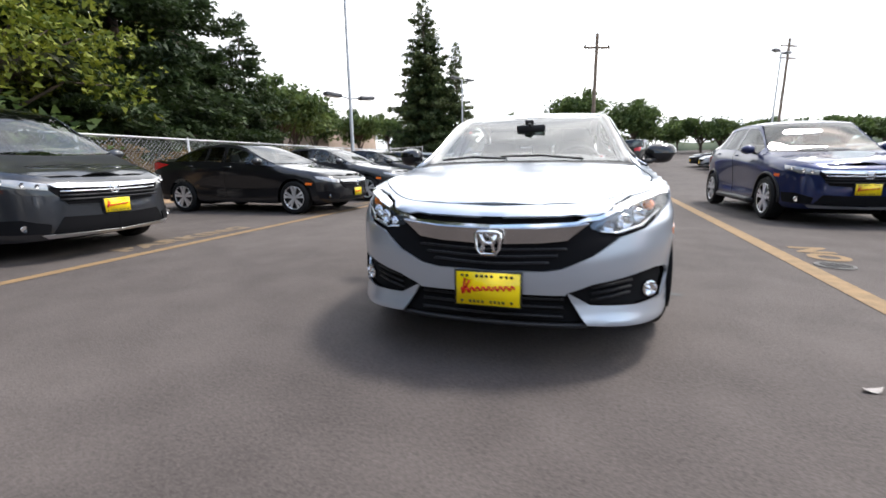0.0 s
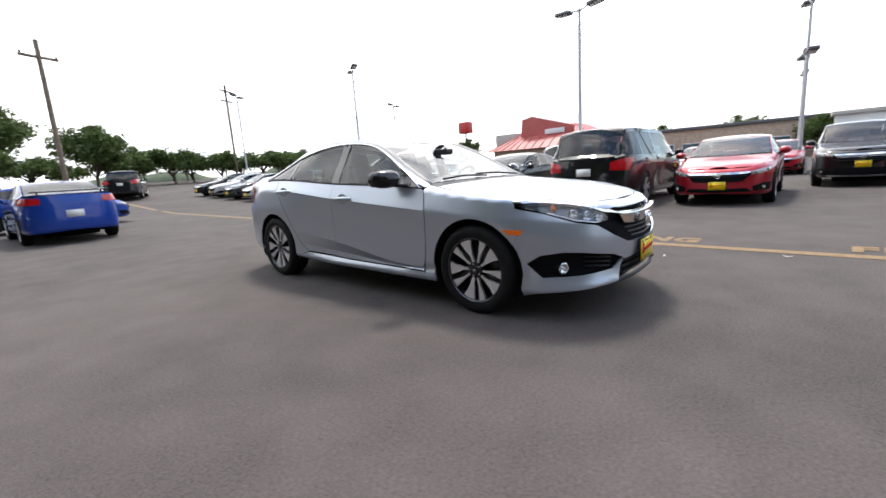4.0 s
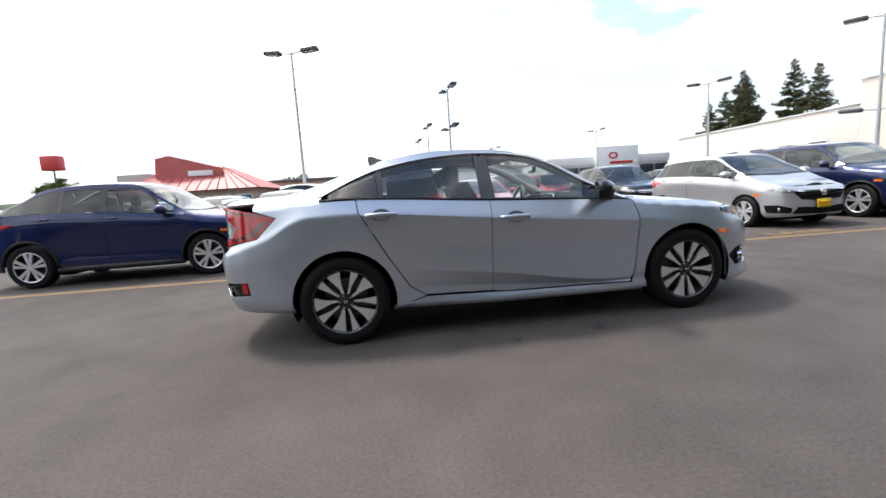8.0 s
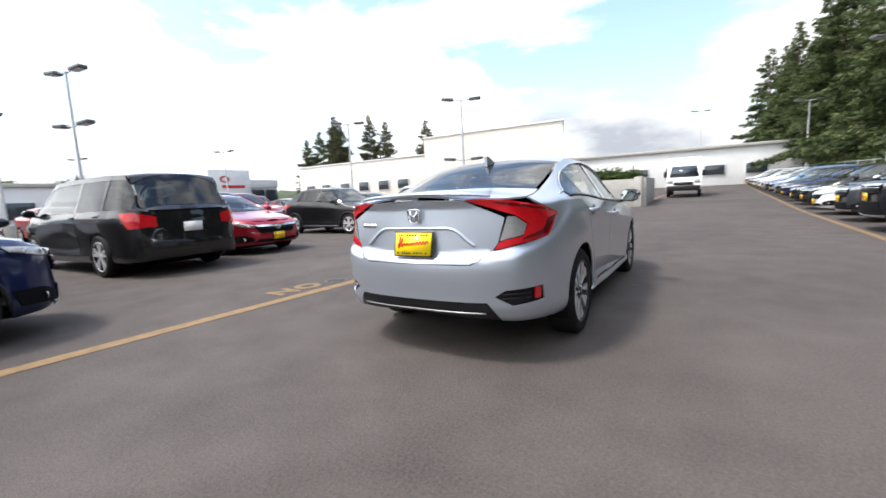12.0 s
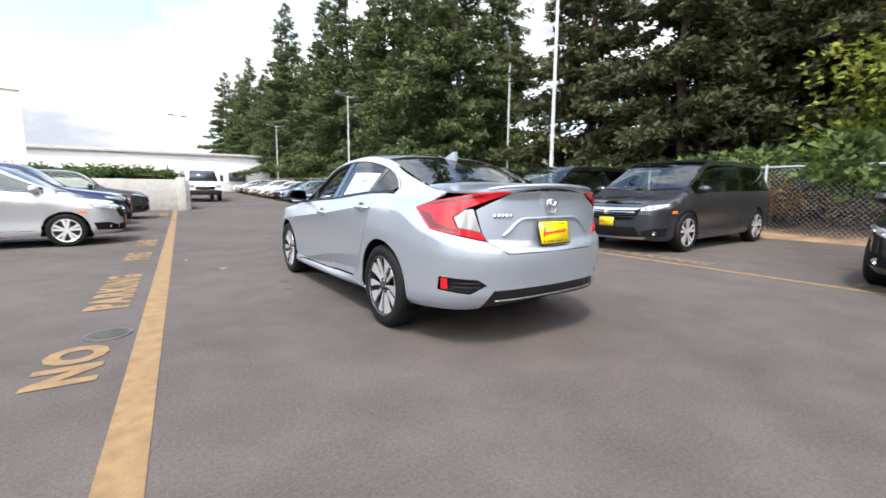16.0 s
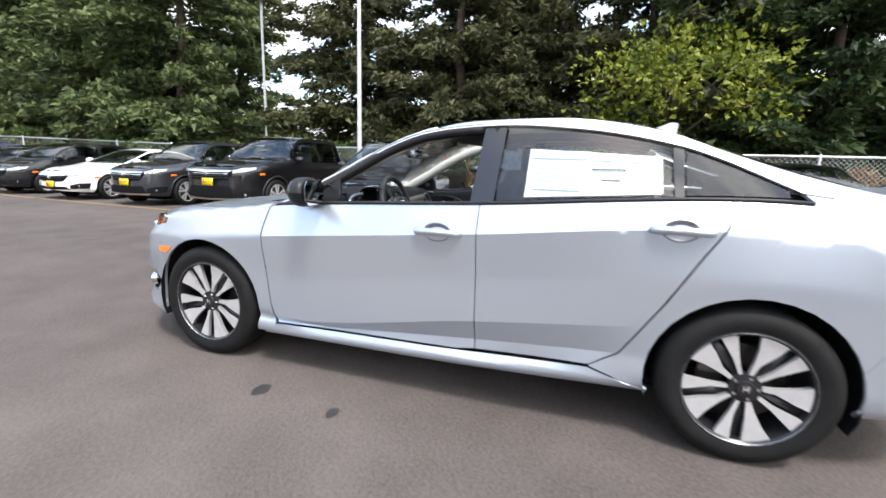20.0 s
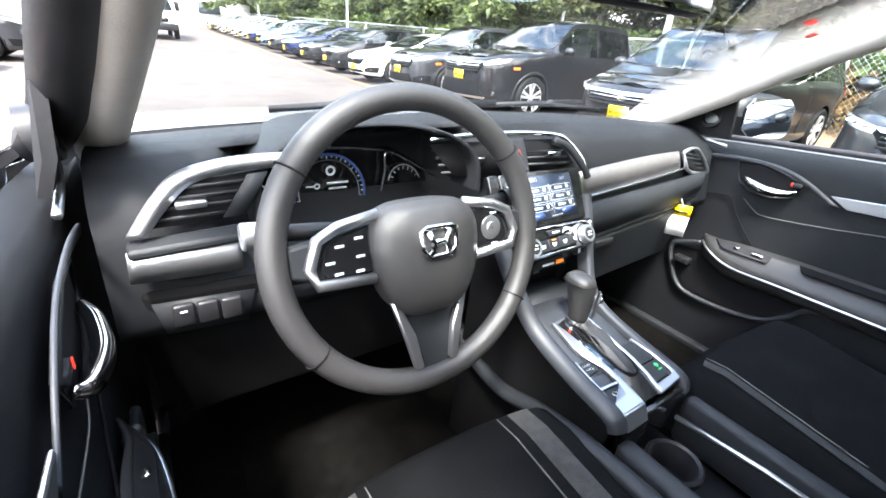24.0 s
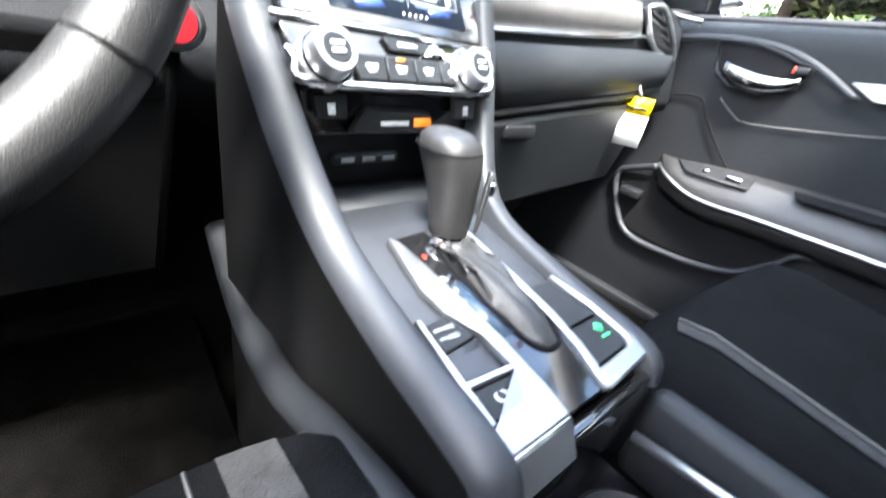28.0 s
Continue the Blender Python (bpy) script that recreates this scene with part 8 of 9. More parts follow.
def lamp_post(x, y, h, turn, arms=(1, -1), low=(), r=.075):
    p = thing("lamp_post", pose(x, y, height(x, y), 0, 0, turn), "tall steel lot lamp post with flat box heads", "lamp post", "lot lamp posts")
    part("base", lathe([(0, .28), (.62, .28), (.66, .25), (.66, .001)], 16, "z"), mat_conc, p, "round concrete footing")
    part("pole", lathe([(.6, r), (h, r * .62), (h + .03, .001)], 12, "z"), M_POLE, p)
    for zz, kk in [(h, k) for k in arms] + [(z, k) for z in low for k in (1, -1)]:
        part("arm", tube([(0, 0, zz - .08), (kk * .30, 0, zz - .02), (kk * .45, 0, zz)], .03, 8), M_POLE, p)
        hd = part("lamp_head", box(kk * .78, 0, zz + .02, .70, .36, .15, .05, (0, kk * -4, 0)), M_HEAD, p)
        part("lens", box(kk * .80, 0, zz - .062, .50, .28, .012, .003, (0, kk * -4, 0)), M_LAMPGLASS, hd)
    return p


mat_conc = mat("concrete", (0.42, 0.41, 0.38), 0.9, vary=0.18, scale=4, bump=0.4, bump_scale=60)
for x, y, h, turn, arms, low in ((14.6, 4.18, 7.05, 75, (1, -1), ()), (19.8, -2.9, 6.65, 10, (1, -1), (4.6,)), (29.0, -2.7, 6.1, 5, (1, -1), ()), (36.6, -2.6, 6.0, 5, (1, -1), ()), (19.3, -18.1, 6.3, 40, (1, -1), ()),
                               (10.2, -17.7, 6.45, 30, (1, -1), (3.1,)), (-9.3, -24.2, 7.2, 30, (1, -1), ()), (-9.55, -6.25, 9.2, 0, (1,), ()), (15.3, 19.4, 7.7, 60, (1, -1), ()), (-8.3, 12.25, 9.2, 60, (1,), (3.6,)),
                               (-7.2, 27.1, 6.3, 60, (1, -1), ()), (14.6, 33.9, 7.6, 45, (1, -1), ()), (-9.8, -46, 7.4, 20, (1, -1), ()), (-1.5, -62, 9.5, 20, (1, -1), ()), (40, -22, 6.5, 20, (1, -1), ()), (52, -14, 6.5, 20, (1, -1), ()), (29, 30, 7.5, 20, (1, -1), ())):
    lamp_post(x, y, h, turn, arms, low)
M_WOOD = mat("weathered_pole_wood", (0.20, 0.15, 0.11), 0.85, vary=0.3, scale=6, bump=0.6, bump_scale=50)
up = thing("utility_pole", pose(22, 52, height(22, 52)), "weathered wooden utility pole with crossarms", "utility pole")
part("pole", lathe([(0, .16), (11.5, .11), (11.55, .001)], 12, "z"), M_WOOD, up)
for z in (10.8, 9.6):
    part("crossarm", box(0, 0, z, 2.2, .12, .14, .02, (0, 0, 30)), M_WOOD, up)
near = thing("utility_pole", pose(1.9, 30.0, height(1.9, 30.0)), "weathered wooden utility pole with one crossarm beside a round tree", "utility pole")
part("pole", lathe([(0, .15), (9.1, .11), (9.15, .001)], 12, "z"), M_WOOD, near)
part("crossarm", box(0, 0, 8.2, 1.9, .12, .14, .02, (0, 0, 20)), M_WOOD, near)
for x in (-.85, .85):
    part("insulator", lathe([(0, .05), (.10, .06), (.14, .03), (.15, .001)], 8, "z"), M_DARK, near).location = (x * .94, x * .34, 8.27)
for dz in (10.9, 9.7):
    cab = spline([(22, 52, dz), (-15, 62, dz - 1.3), (-60, 75, dz + .6)], 10)
    tagged(link("overhead_cable", tube(cab, .02, 5), M_DARK), "black overhead cable between utility poles", "cable")
arm = spline([(-15.2, -14.6, 0), (-15.2, -14.6, 7.4), (-14.9, -14.3, 8.5), (-14.0, -13.4, 8.9), (-12.6, -12.2, 8.8)], 6)
sl = thing("street_lamp", pose(0, 0, 0), "grey curved-arm street lamp behind the trees", "street lamp")
part("pole", tube(arm, .06, 8), M_POLE, sl)
part("lamp_head", box(-12.3, -11.9, 8.78, .6, .22, .12, .05, (0, 0, 45)), M_HEAD, sl)

# ---- trees ----
def leaf_material(name, c1, c2):
    m = bpy.data.materials.new(name)
    m.use_nodes = True
    n, l = m.node_tree.nodes, m.node_tree.links
    b = n["Principled BSDF"]
    b.inputs["Roughness"].default_value = 0.6
    b.inputs["Specular IOR Level"].default_value = 0.3
    geo, ramp, co, nz = n.new("ShaderNodeNewGeometry"), n.new("ShaderNodeValToRGB"), n.new("ShaderNodeTexCoord"), n.new("ShaderNodeTexNoise")
    nz.inputs["Scale"].default_value = 0.9
    add = n.new("ShaderNodeMath")
    add.operation = "MULTIPLY_ADD"
    add.inputs[1].default_value = 0.45
    l.new(co.outputs["Object"], nz.inputs["Vector"])
    l.new(geo.outputs["Random Per Island"], add.inputs[0]), l.new(nz.outputs["Fac"], add.inputs[2])
    ramp.color_ramp.elements[0].position, ramp.color_ramp.elements[1].position = 0.4, 1.05
    ramp.color_ramp.elements[0].color, ramp.color_ramp.elements[1].color = (*c1, 1), (*c2, 1)
    l.new(add.outputs[0], ramp.inputs["Fac"])
    l.new(ramp.outputs["Color"], b.inputs["Base Color"])
    tr, mix = n.new("ShaderNodeBsdfTranslucent"), n.new("ShaderNodeMixShader")
    l.new(ramp.outputs["Color"], tr.inputs["Color"])
    mix.inputs["Fac"].default_value = 0.25
    l.new(b.outputs["BSDF"], mix.inputs[1]), l.new(tr.outputs["BSDF"], mix.inputs[2])
    l.new(mix.outputs["Shader"], n["Material Output"].inputs["Surface"])
    return m


M_FIR = leaf_material("fir_needles", (0.018, 0.034, 0.013), (0.125, 0.155, 0.055))
M_PINE = leaf_material("brownish_needles", (0.015, 0.024, 0.010), (0.10, 0.10, 0.04))
M_CEDAR = leaf_material("cedar_sprays", (0.010, 0.022, 0.008), (0.05, 0.078, 0.022))
M_MAPLE = leaf_material("yellow_green_leaves", (0.05, 0.085, 0.010), (0.24, 0.26, 0.03))
M_LEAF = leaf_material("green_leaves", (0.025, 0.052, 0.015), (0.13, 0.18, 0.05))
M_RUSSET = leaf_material("russet_shrub", (0.10, 0.06, 0.02), (0.26, 0.17, 0.06))
M_BARK = mat("bark", (0.09, 0.065, 0.05), 0.9, vary=0.35, scale=5, bump=0.9, bump_scale=30)


def crown_mesh(name, tufts, size, droop, seed, thin=.30, k=4):
    """Small pointed sprays at the given places, each along its own direction."""
    r = np.random.RandomState(seed)
    n = len(tufts)
    P, D = np.array([t[0] for t in tufts]), np.array([t[1] for t in tufts])
    P, D = np.repeat(P, k, 0), np.repeat(D, k, 0)
    D = D + r.normal(0, .55, D.shape)
    D[:, 2] -= droop
    D /= np.linalg.norm(D, axis=1)[:, None] + 1e-6
    P = P + r.normal(0, size * .5, P.shape)
    U = np.cross(D, r.normal(0, 1, D.shape))
    U /= np.linalg.norm(U, axis=1)[:, None] + 1e-6
    L = (size * r.uniform(.7, 1.5, len(P)))[:, None]
    W = L * thin
    quad = np.stack([P - D * L * .4 + U * W, P - D * L * .25 - U * W, P + D * L * .8], 1)
    me = bpy.data.meshes.new(name)
    v = quad.reshape(-1, 3)
    me.vertices.add(len(v))
    me.vertices.foreach_set("co", v.ravel())
    m = len(P)
    me.loops.add(3 * m)
    me.loops.foreach_set("vertex_index", np.arange(3 * m))
    me.polygons.add(m)
    me.polygons.foreach_set("loop_start", np.arange(0, 3 * m, 3))
    me.update()
    me.validate()
    return me


def conifer(H, R, material, seed, label, bare=.5, dens=1.0, size=.19):
    """A trunk with whorls of drooping boughs, each a fan of small sprays."""
    r = random.Random(seed)
    root = thing("conifer_tree", pose(0, 0, 0), label, "tree", "trees behind the fence")
    part("trunk", tube([(.1 * math.sin(i), .1 * math.cos(i * 1.3), H * i / 12 - .4) for i in range(13)], lambda t: .20 * (1 - t) ** .8 * H / 16 + .02, 10), M_BARK, root)
    tufts, limbs = [], []
    z = bare
    while z < H * .985:
        f = (z - bare) / (H - bare)
        rad = R * (1 - f) ** .85 * (1.0 + .18 * math.sin(z * 1.7 + seed)) + .22
        for i in range(int(5 + 4 * (1 - f))):
            a = r.uniform(0, 6.283)
            ln = rad * r.uniform(.6, 1.15)
            rise = r.uniform(-.22, .12) + .50 * f
            o = Vector((math.cos(a), math.sin(a), rise))
            sag = r.uniform(.12, .26)
            bough = lambda q: Vector((0, 0, z)) + o * (ln * q) + Vector((0, 0, -sag * ln * q * q + .10 * ln * max(0, q - .75)))
            if r.random() < .4 and ln > 1:
                limbs.append(tube([bough(0), bough(.45), bough(.85)], lambda t: .045 * (1 - t) + .008, 4))
            across = Vector((-o.y, o.x, 0))
            for s in range(max(4, int(ln * ln * 6.5 * dens + ln * 7))):
                q = r.uniform(.12, 1.0) ** .75
                wid = .34 * ln * (1.08 - q) * (.35 + q)
                u = r.uniform(-1, 1)
                c = bough(q) + across * (u * wid) + Vector((0, 0, -.30 * abs(u) * wid - r.uniform(0, .10) * (1 + ln * .2)))
                tufts.append((tuple(c), tuple(Vector((o.x, o.y, -.12)) + across * u * .9)))
        z += r.uniform(.26, .46) * (1 + .35 * (1 - f))
    if limbs:
        part("limb", join(*limbs), M_BARK, root)["kind"] = "stuff"
    me = crown_mesh("crown", tufts, size * 1.1, .22, seed, .28, 3)
    me.materials.append(material)
    c = new("crown", me)
    c.parent = root
    return root


def broadleaf(H, R, material, seed, label, low=1.6, n=26, size=.16, per=95, thin=.45, squash=.75, full=False):
    r = random.Random(seed)
    root = thing("broadleaf_tree", pose(0, 0, 0), label, "tree", "trees round the lot")
    part("trunk", tube([(0, 0, -.3), (.05, .05, low * .6), (-.05, .1, low + .8), (0, 0, H * .62)], lambda t: .20 * (1 - t) * H / 8 + .03, 8), M_BARK, root)
    tufts, limbs = [], []
    for i in range(n):
        a, el = r.uniform(0, 6.283), (math.asin(r.uniform(-.9, 1)) if full else r.uniform(-.5, 1))
        d = Vector((math.cos(a) * math.cos(el), math.sin(a) * math.cos(el), math.sin(el) * squash))
        c = Vector((0, 0, (H + low) / 2)) + Vector((d.x * R, d.y * R, d.z * (H - low) / 2)) * r.uniform(.45, .92)
        limbs.append(tube([(0, 0, r.uniform(low, H * .55)), c * .6 + Vector((0, 0, H * .18)), c], lambda t: .05 * (1 - t) + .012, 5))
        cr = R * r.uniform(.22, .42)
        for k in range(per):
            q = Vector((r.gauss(0, 1), r.gauss(0, 1), r.gauss(0, .55)))
            tufts.append((tuple(c + q * cr * .55), tuple(q + Vector((0, 0, .1)))))
    part("limb", join(*limbs), M_BARK, root)["kind"] = "stuff"
    me = crown_mesh("crown", tufts, size, .1, seed, thin, 3)
    me.materials.append(material)
    c = new("crown", me)
    c.parent = root
    return root


firs = [conifer(17, 4.2, M_FIR, 3, "tall dense green fir behind the fence"), conifer(15, 3.7, M_FIR, 8, "tall dense green fir behind the fence")]
pine = conifer(18, 4.6, M_PINE, 21, "tall brownish-green conifer with open branches", bare=1.2, dens=.9, size=.20)
cedar = conifer(15, 4.3, M_CEDAR, 33, "dark cedar with drooping sprays behind the fence", bare=.5, dens=1.15, size=.18)
maple = broadleaf(8.2, 3.4, M_MAPLE, 4, "yellow-green maple leaning over the fence", 1.0, 30, .13, 100, full=True)
shrub = broadleaf(2.6, 1.6, M_LEAF, 6, "low green shrub along the fence", .2, 12, .14, 90)
russet = broadleaf(1.7, 1.2, M_RUSSET, 9, "low russet shrub behind the fence", .1, 9, .10, 80)
roundt = broadleaf(8.5, 3.3, M_LEAF, 12, "round green tree beyond the lot", .9, 36, .24, 90, full=True)
# places: (x, y, size)
rt = random.Random(11)
used = set()


def plant(proto, x, y, s=1.0, turn=0.0):
    m = pose(x, y, height(x, y) - .05, 0, 0, turn) @ Matrix.Diagonal((s, s, s, 1))
    if proto.name in used:
        o = copy_thing(proto, pose(x, y, height(x, y) - .05, 0, 0, turn))
        o.scale = (s, s, s)
    else:
        used.add(proto.name)
        proto.matrix_basis = m


for i in range(19):
    plant(firs[i % 2], -15.2 + rt.uniform(-1, 1) + .12 * i, -19.9 - 4.2 * i, rt.uniform(1.05, 1.4), 70 * i)
for i in range(6):
    plant(firs[(i + 1) % 2], -20 + rt.uniform(-1, 1), -20 - 7.5 * i, rt.uniform(1.0, 1.3), 50 * i)
for x, y, s in ((-16.5, -9.9, 1.0), (-15.0, -4.6, .95), (-17.5, -1.0, 1.05), (-16, 2.6, .95), (-20, -4, 1.1)):
    plant(pine, x, y, s, y * 40)
for x, y, s in ((-14.6, 7.6, .95), (-15.5, 11.0, .9), (-14.2, 4.4, .8), (-19, 7, 1.2), (-18.5, 13.5, .75), (-15, 14.2, .55)):
    plant(cedar, x, y, s, y * 33)
for x, y, s in ((-12.8, 3.0, .85),):
    plant(maple, x, y, s, y * 50)
for i in range(22):
    plant(shrub, -11.9 + rt.uniform(-.5, .4), -40 + 2.0 * i + rt.uniform(-.4, .4), rt.uniform(.7, 1.15), 47 * i)
for i in range(12):
    plant(russet, -11.4 + rt.uniform(-.3, .4), -3.5 + 1.9 * i, rt.uniform(.7, 1.2), 61 * i)
for i in range(16):
    plant(shrub, -6 + 2.9 * i + rt.uniform(-.5, .5), 52 + rt.uniform(-1.5, 1.5), rt.uniform(1.1, 1.7), 39 * i)
plant(cedar, -10.9, 30.3, .78, 20)
plant(firs[0], -11.0, 30.0, .78, 20)
plant(firs[1], -8.9, 32.0, .66, 80)
plant(firs[1], -12.6, 32.5, .6, 140)
for x, y, s in ((-21, 25, .95), (-29, 38, 1.1), (-24, 44, .8), (-17, 52, .7), (6.6, 46, .80), (1.2, 62, 1.15), (14, 60, .6), (19, 60, .5), (25, 62, .55), (31, 58, .5), (37, 60, .55), (-36, 30, 1.0), (-34, 50, 1.1),
                (48, 52, .6), (60, 44, .7), (70, 30, .7), (66, 14, .75), (74, 4, .85), (60, -4, .6), (80, -14, .9), (84, -24, .9), (-28, 62, .9), (-8, 70, .9)):
    plant(roundt, x, y, s, x * 17 + y)
for x, y, s in ((46, -52, .8), (50, -49, .75), (54, -52, .85), (41, -50, .7), (58, -56, .8), (64, -58, .8), (36, -54, .7), (70, -60, .75)):
    plant(pine, x, y, s, x * 13)

# ---- buildings ----
M_STUCCO = mat("cream_stucco", (0.74, 0.69, 0.62), 0.9, vary=0.05, scale=0.6, bump=0.2, bump_scale=60)
M_WALLW = mat("white_wall", (0.72, 0.73, 0.73), 0.8, vary=0.06, scale=0.7)
M_REDROOF = mat("red_metal_roof", (0.42, 0.09, 0.08), 0.5, vary=0.15, scale=1.2)
M_TAN = mat("tan_brick", (0.42, 0.32, 0.25), 0.85, vary=0.2, scale=3)
M_SHOPGLASS = mat("dark_shop_glass", (0.03, 0.04, 0.05), 0.08, coat=0.5)
M_SIGNRED = mat("sign_red", (0.50, 0.03, 0.03), 0.4, vary=0.1)


def house(name, x, y, z, m, label, cat="building"):
    return thing(name, pose(x, y, z), label, cat)


b = house("showroom_building", 0, 0, 0, None, "large plain cream stucco building with a stepped parapet")
part("tall_wall", prism([(8.3, -32), (22.2, -32), (22.2, -51), (13.6, -51)], 6.9, lambda u, v, w: Vector((u, v, w - .05))), M_STUCCO, b, smooth=False)
part("low_wall", box(31.5, -41.5, 2.6, 18.5, 18.9, 5.3, .05), M_STUCCO, b)
part("parapet", prism([(8.2, -31.9), (22.3, -31.9), (22.3, -51.1), (13.5, -51.1)], .12, lambda u, v, w: Vector((u, v, w + 6.87))), M_WALLW, b, smooth=False)
part("parapet", box(31.5, -41.5, 5.32, 18.7, 19.1, .12, .02), M_WALLW, b)
for x in (25.0, 27.6, 30.4, 33.2, 36.2, 38.8):
    w = part("window", box(x, -32.0, 2.6, 1.5, .12, 1.1, .02), M_WALLW, b)
    part("pane", box(x, -31.93, 2.6, 1.34, .03, .94, .005), M_SHOPGLASS, w)
for x in (10.2, 14.5, 19.0):
    part("panel_joint", box(x, -31.99, 3.4, .03, .03, 6.6), M_WALLW, b)
b = house("white_office", 0, 0, 0, None, "low white building with a hedge in front")
part("wall", box(2, -62, 2.6, 26, 14, 5.0, .05), M_WALLW, b)
part("roof_edge", box(2, -62, 5.2, 26.6, 14.6, .35, .05), mat_conc, b)
for x in (-7, -3, 1, 5, 9, 13):
    w = part("window", box(x, -54.95, 2.6, 2.2, .12, 1.3, .02), M_WALLW, b)
    part("pane", box(x, -54.87, 2.6, 2.0, .03, 1.1, .005), M_SHOPGLASS, w)
b = house("retaining_wall", 0, 0, 0, None, "pale concrete retaining wall with hedge planting", "wall")
part("long_wall", box(5.7, -19.4, .75, 10.0, .3, 1.5, .03), mat_conc, b)
part("side_wall", box(1.05, -22.5, .75, .35, 7.0, 1.7, .03), mat_conc, b)
hedge = broadleaf(1.6, 1.3, M_LEAF, 41, "clipped green hedge plant on the retaining wall", .1, 10, .12, 90)
for i in range(9):
    x = 1.8 + .95 * i
    o = hedge if i == 0 else copy_thing(hedge, pose(0, 0, 0))
    o.matrix_basis = pose(x, -20.5, 1.15, 0, 0, 40 * i) @ Matrix.Diagonal((.8, .8, .62, 1))
part("bed", box(6.2, -20.6, .6, 9.0, 2.1, 1.2, .03), M_DIRT, b)

b = house("dealer_building", 0, 0, 0, None, "white and glass car showroom with a sign tower")
part("wall", box(78, -41, 3.0, 12, 24, 6.0, .05), M_WALLW, b)
part("fascia", box(71.9, -41, 5.2, .3, 24.4, 1.5, .05), M_WALLW, b)
part("sign_tower", box(71.2, -42.0, 3.8, 1.6, 8.0, 7.6, .08), M_WALLW, b)
for i in range(8):
    y = -30.5 - 3 * i
    if not -47 < y < -37:
        w = part("window", box(71.8, y, 2.4, .2, 2.7, 3.4, .02), M_HEAD, b)
        part("pane", box(71.68, y, 2.4, .04, 2.5, 3.2, .005), M_SHOPGLASS, w)
part("sign_mark", join(moved(lathe([(-.03, .75), (.03, .75), (.03, .45), (-.03, .45)], 24, "x"), Matrix.Translation((70.36, -41.0, 5.9)) @ Matrix.Diagonal((1, 1.2, .8, 1)))), M_SIGNRED, b, "plain red ring mark")
part("sign_bar", box(70.37, -42.6, 4.6, .06, 4.4, .5, .01), M_SIGNRED, b)

b = house("restaurant", 0, 0, 0, None, "low tan restaurant with a red metal roof and front")
part("wall", box(52, 22, 1.6, 12, 14, 3.2, .05), M_TAN, b)
roofp = bmesh.new()
lo = [roofp.verts.new(p) for p in ((45.2, 14.2, 3.1), (58.8, 14.2, 3.1), (58.8, 29.8, 3.1), (45.2, 29.8, 3.1))]
hi = [roofp.verts.new(p) for p in ((50, 19.5, 5.9), (54, 19.5, 5.9), (54, 25, 5.9), (50, 25, 5.9))]
for i in range(4):
    roofp.faces.new((lo[i], lo[(i + 1) % 4], hi[(i + 1) % 4], hi[i]))
roofp.faces.new(hi)
roofp.faces.new(list(reversed(lo)))
part("roof", roofp, M_REDROOF, b, smooth=False)
for i in range(15):
    part("roof_seam", tube([(45.2, 14.4 + 1.08 * i, 3.13), (50, min(max(19.5, 14.4 + 1.08 * i), 25), 5.95)], .05, 4), M_REDROOF, b)
part("tower", prism([(19.0, 3.2), (26.2, 3.2), (25.8, 6.9), (24.4, 7.2), (19.0, 5.6)], .8, lambda u, v, w: Vector((48.0 + w, u, v))), M_REDROOF, b, "tall red slanted front")
part("sign_bar", box(47.9, 21.2, 5.1, .1, 2.6, .6, .02), M_WALLW, b, "white sign bar, unreadable")
part("roof_unit", box(49.5, 28.6, 4.4, 2.0, 3.4, 2.0, .05), mat_conc, b, "grey roof air unit")
for i in range(6):
    w = part("window", box(45.95, 16.2 + 2.3 * i, 1.7, .15, 1.7, 1.5, .02), M_WALLW, b)
    part("pane", box(45.86, 16.2 + 2.3 * i, 1.7, .03, 1.5, 1.3, .005), M_SHOPGLASS, w)
sg = thing("pole_sign", pose(62, 45.5, 0), "red box sign on a tall pole", "sign")
part("pole", lathe([(0, .18), (7.6, .14)], 10, "z"), M_HEAD, sg)
part("sign_box", box(0, 0, 8.6, 1.6, 2.2, 2.0, .15), M_SIGNRED, sg)
for x, y, sx, sy, h, mt, lab in ((66, 4, 10, 30, 4.2, M_TAN, "long low tan shop building"), (60, -12, 8, 14, 4.0, M_WALLW, "low white shop building"), (-45, 60, 24, 16, 5, M_TAN, "low tan building behind the trees")):
    b = thing("shop_building", pose(x, y, height(x, y)), lab, "building")
    part("wall", box(0, 0, h / 2, sx, sy, h, .05), mt, b)
    part("roof_edge", box(0, 0, h + .15, sx + .6, sy + .6, .4, .05), M_HEAD if mt is M_TAN else mat_conc, b)
    n = int(sy / 3)
    for i in range(n):
        w = part("window", box(-sx / 2 - .03, -sy / 2 + (i + .5) * sy / n, 1.6, .12, sy / n * .7, 1.8, .02), M_WALLW, b)
        part("pane", box(-sx / 2 - .1, -sy / 2 + (i + .5) * sy / n, 1.6, .03, sy / n * .64, 1.65, .005), M_SHOPGLASS, w)
M_HILL = mat("far_woods", (0.045, 0.065, 0.04), 0.9, color2=(0.09, 0.11, 0.06), scale=0.4, bump=1.0, bump_scale=2)
bm = bmesh.new()
prev = None
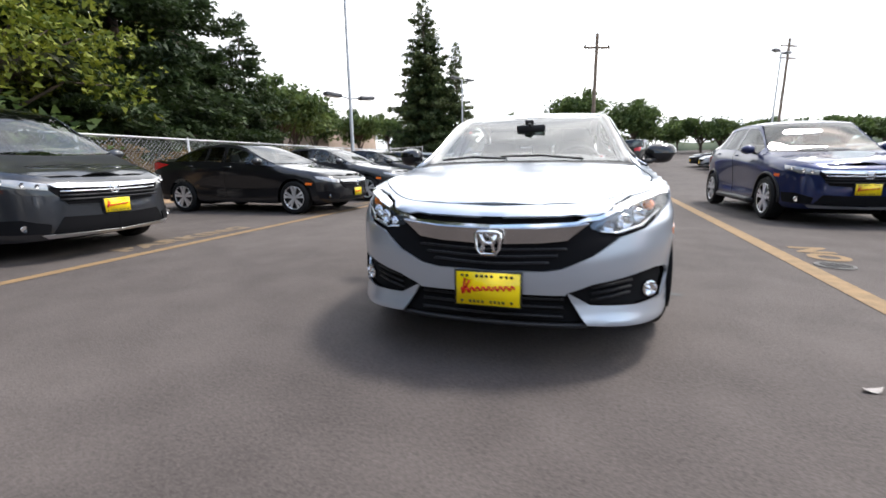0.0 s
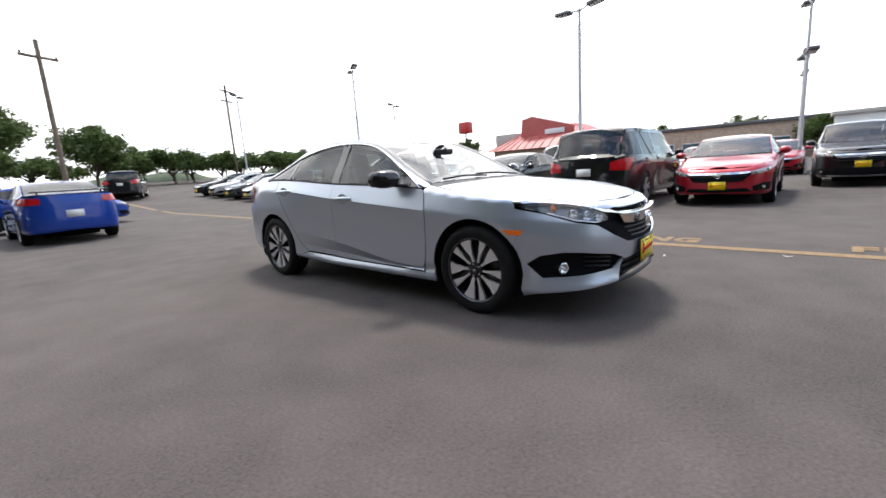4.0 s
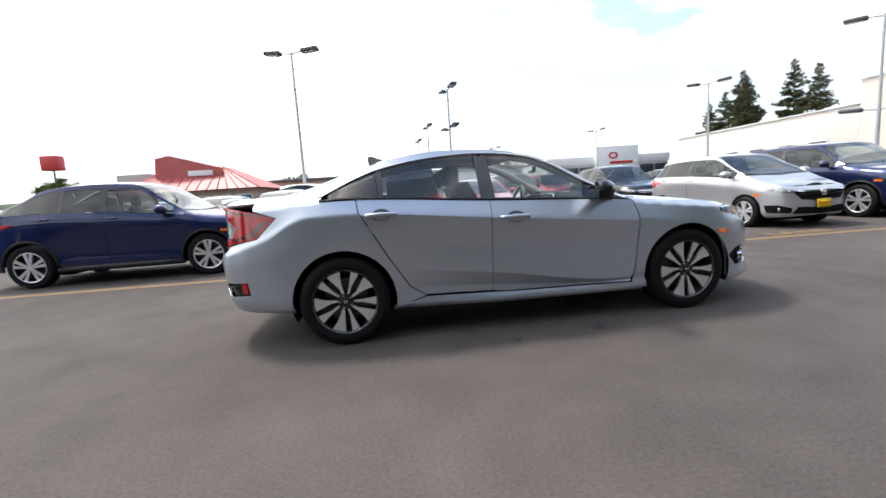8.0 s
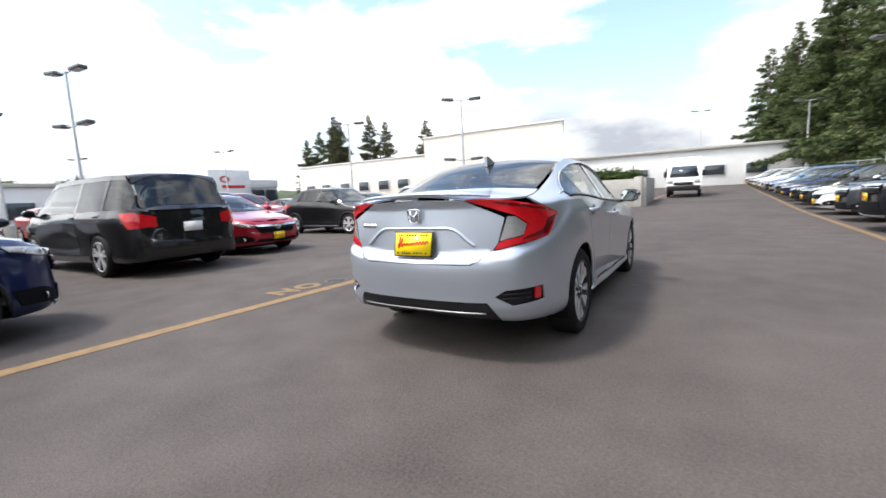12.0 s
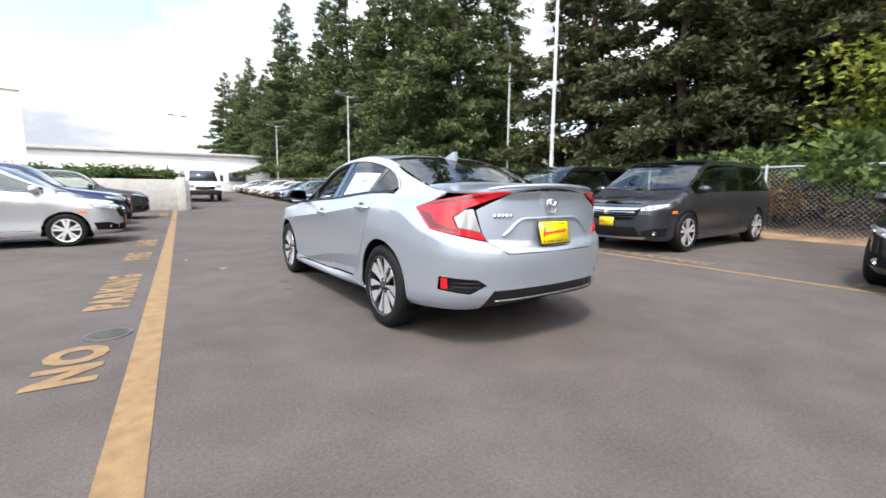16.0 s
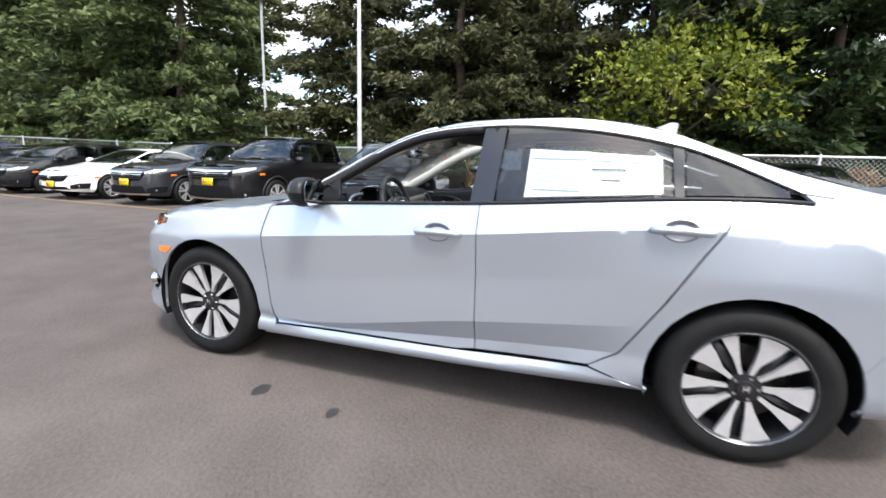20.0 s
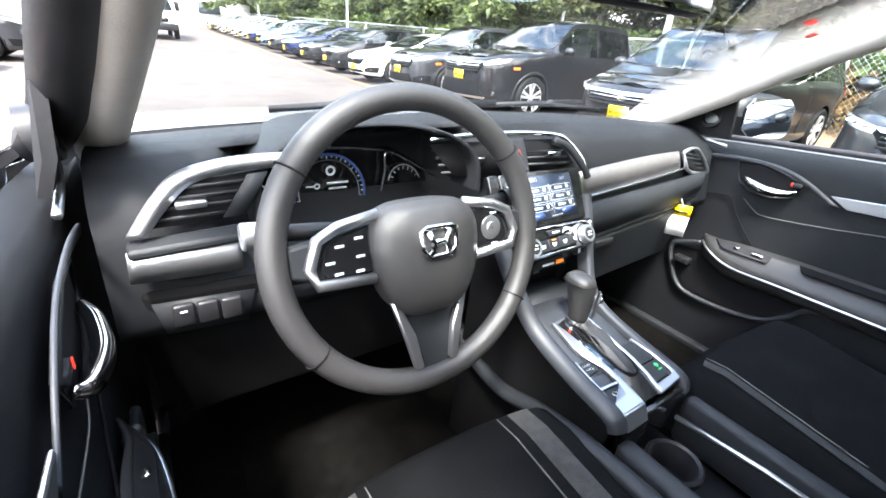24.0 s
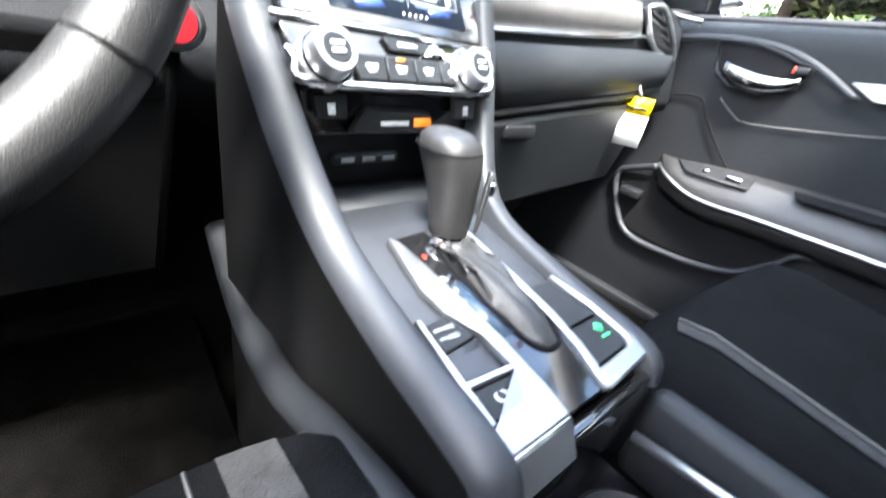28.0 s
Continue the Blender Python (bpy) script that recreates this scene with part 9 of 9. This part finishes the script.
for i in range(241):
    a = 2 * math.pi * i / 240
    h = 5.5 + 3.5 * noise.noise((math.cos(a) * 9, math.sin(a) * 9, 0)) + 2.5 * noise.noise((math.cos(a) * 40, math.sin(a) * 40, 2)) + 1.5 * noise.noise((math.cos(a) * 120, math.sin(a) * 120, 5))
    cur = [bm.verts.new((math.cos(a) * r, math.sin(a) * r, z)) for r, z in ((170, -1), (172, h * .6), (176, h), (182, h * .9), (200, -1))]
    if prev:
        for j in range(4):
            bm.faces.new((prev[j], cur[j], cur[j + 1], prev[j + 1]))
    prev = cur
bmesh.ops.recalc_face_normals(bm, faces=bm.faces)
tagged(link("backdrop", bm, M_HILL), "far wooded skyline round the lot", "woods", kind="structure")

# ---- the white delivery van at the far end ----
van = thing("delivery_van", pose(-.7, -30.0, height(-.7, -30.0)), "white high-roof delivery van standing at the far end", "van")
prof = [(3.0, .45), (2.95, .95), (2.2, 1.25), (1.55, 2.0), (1.2, 2.45), (.8, 2.6), (-2.9, 2.6), (-3.0, .45)]
part("body", prism(prof, 1.96, lambda u, v, w: Vector((w - .98, u, v))), M_WHITEP, van)
part("windshield", prism([(-.85, 0), (.85, 0), (.72, .78), (-.72, .78)], .02, lambda u, v, w: Vector((u, 2.19 - v * .80 + .03 + w, 1.28 + v * .92))), M_SHOPGLASS, van)
part("bumper", box(0, 3.0, .55, 1.9, .16, .32, .05), M_PLASTIC, van)
part("grille", box(0, 2.98, .84, 1.1, .08, .2, .02), M_GLOSSBLK, van)
for k in (1, -1):
    part("headlight", box(k * .76, 2.93, .98, .34, .12, .26, .05), M_CLEARLENS, van)
    part("door_mirror", box(k * 1.12, 1.75, 1.5, .18, .12, .42, .05), M_PLASTIC, van)
    part("side_window", box(k * .985, 1.45, 1.55, .02, .75, .55, .01), M_SHOPGLASS, van)
    for y in (2.1, -1.9):
        wl_ = part("wheel", moved(lathe([(-.1, .22), (-.1, .35), (.1, .35), (.1, .22)], 20, "x"), Matrix.Translation((k * .88, y, .35))), M_RUBBER, van)
        part("rim", moved(lathe([(k * .08, .22), (k * .05, .1), (k * .06, .001)], 20, "x"), Matrix.Translation((k * .88, y, .35))), M_ALLOY, wl_)
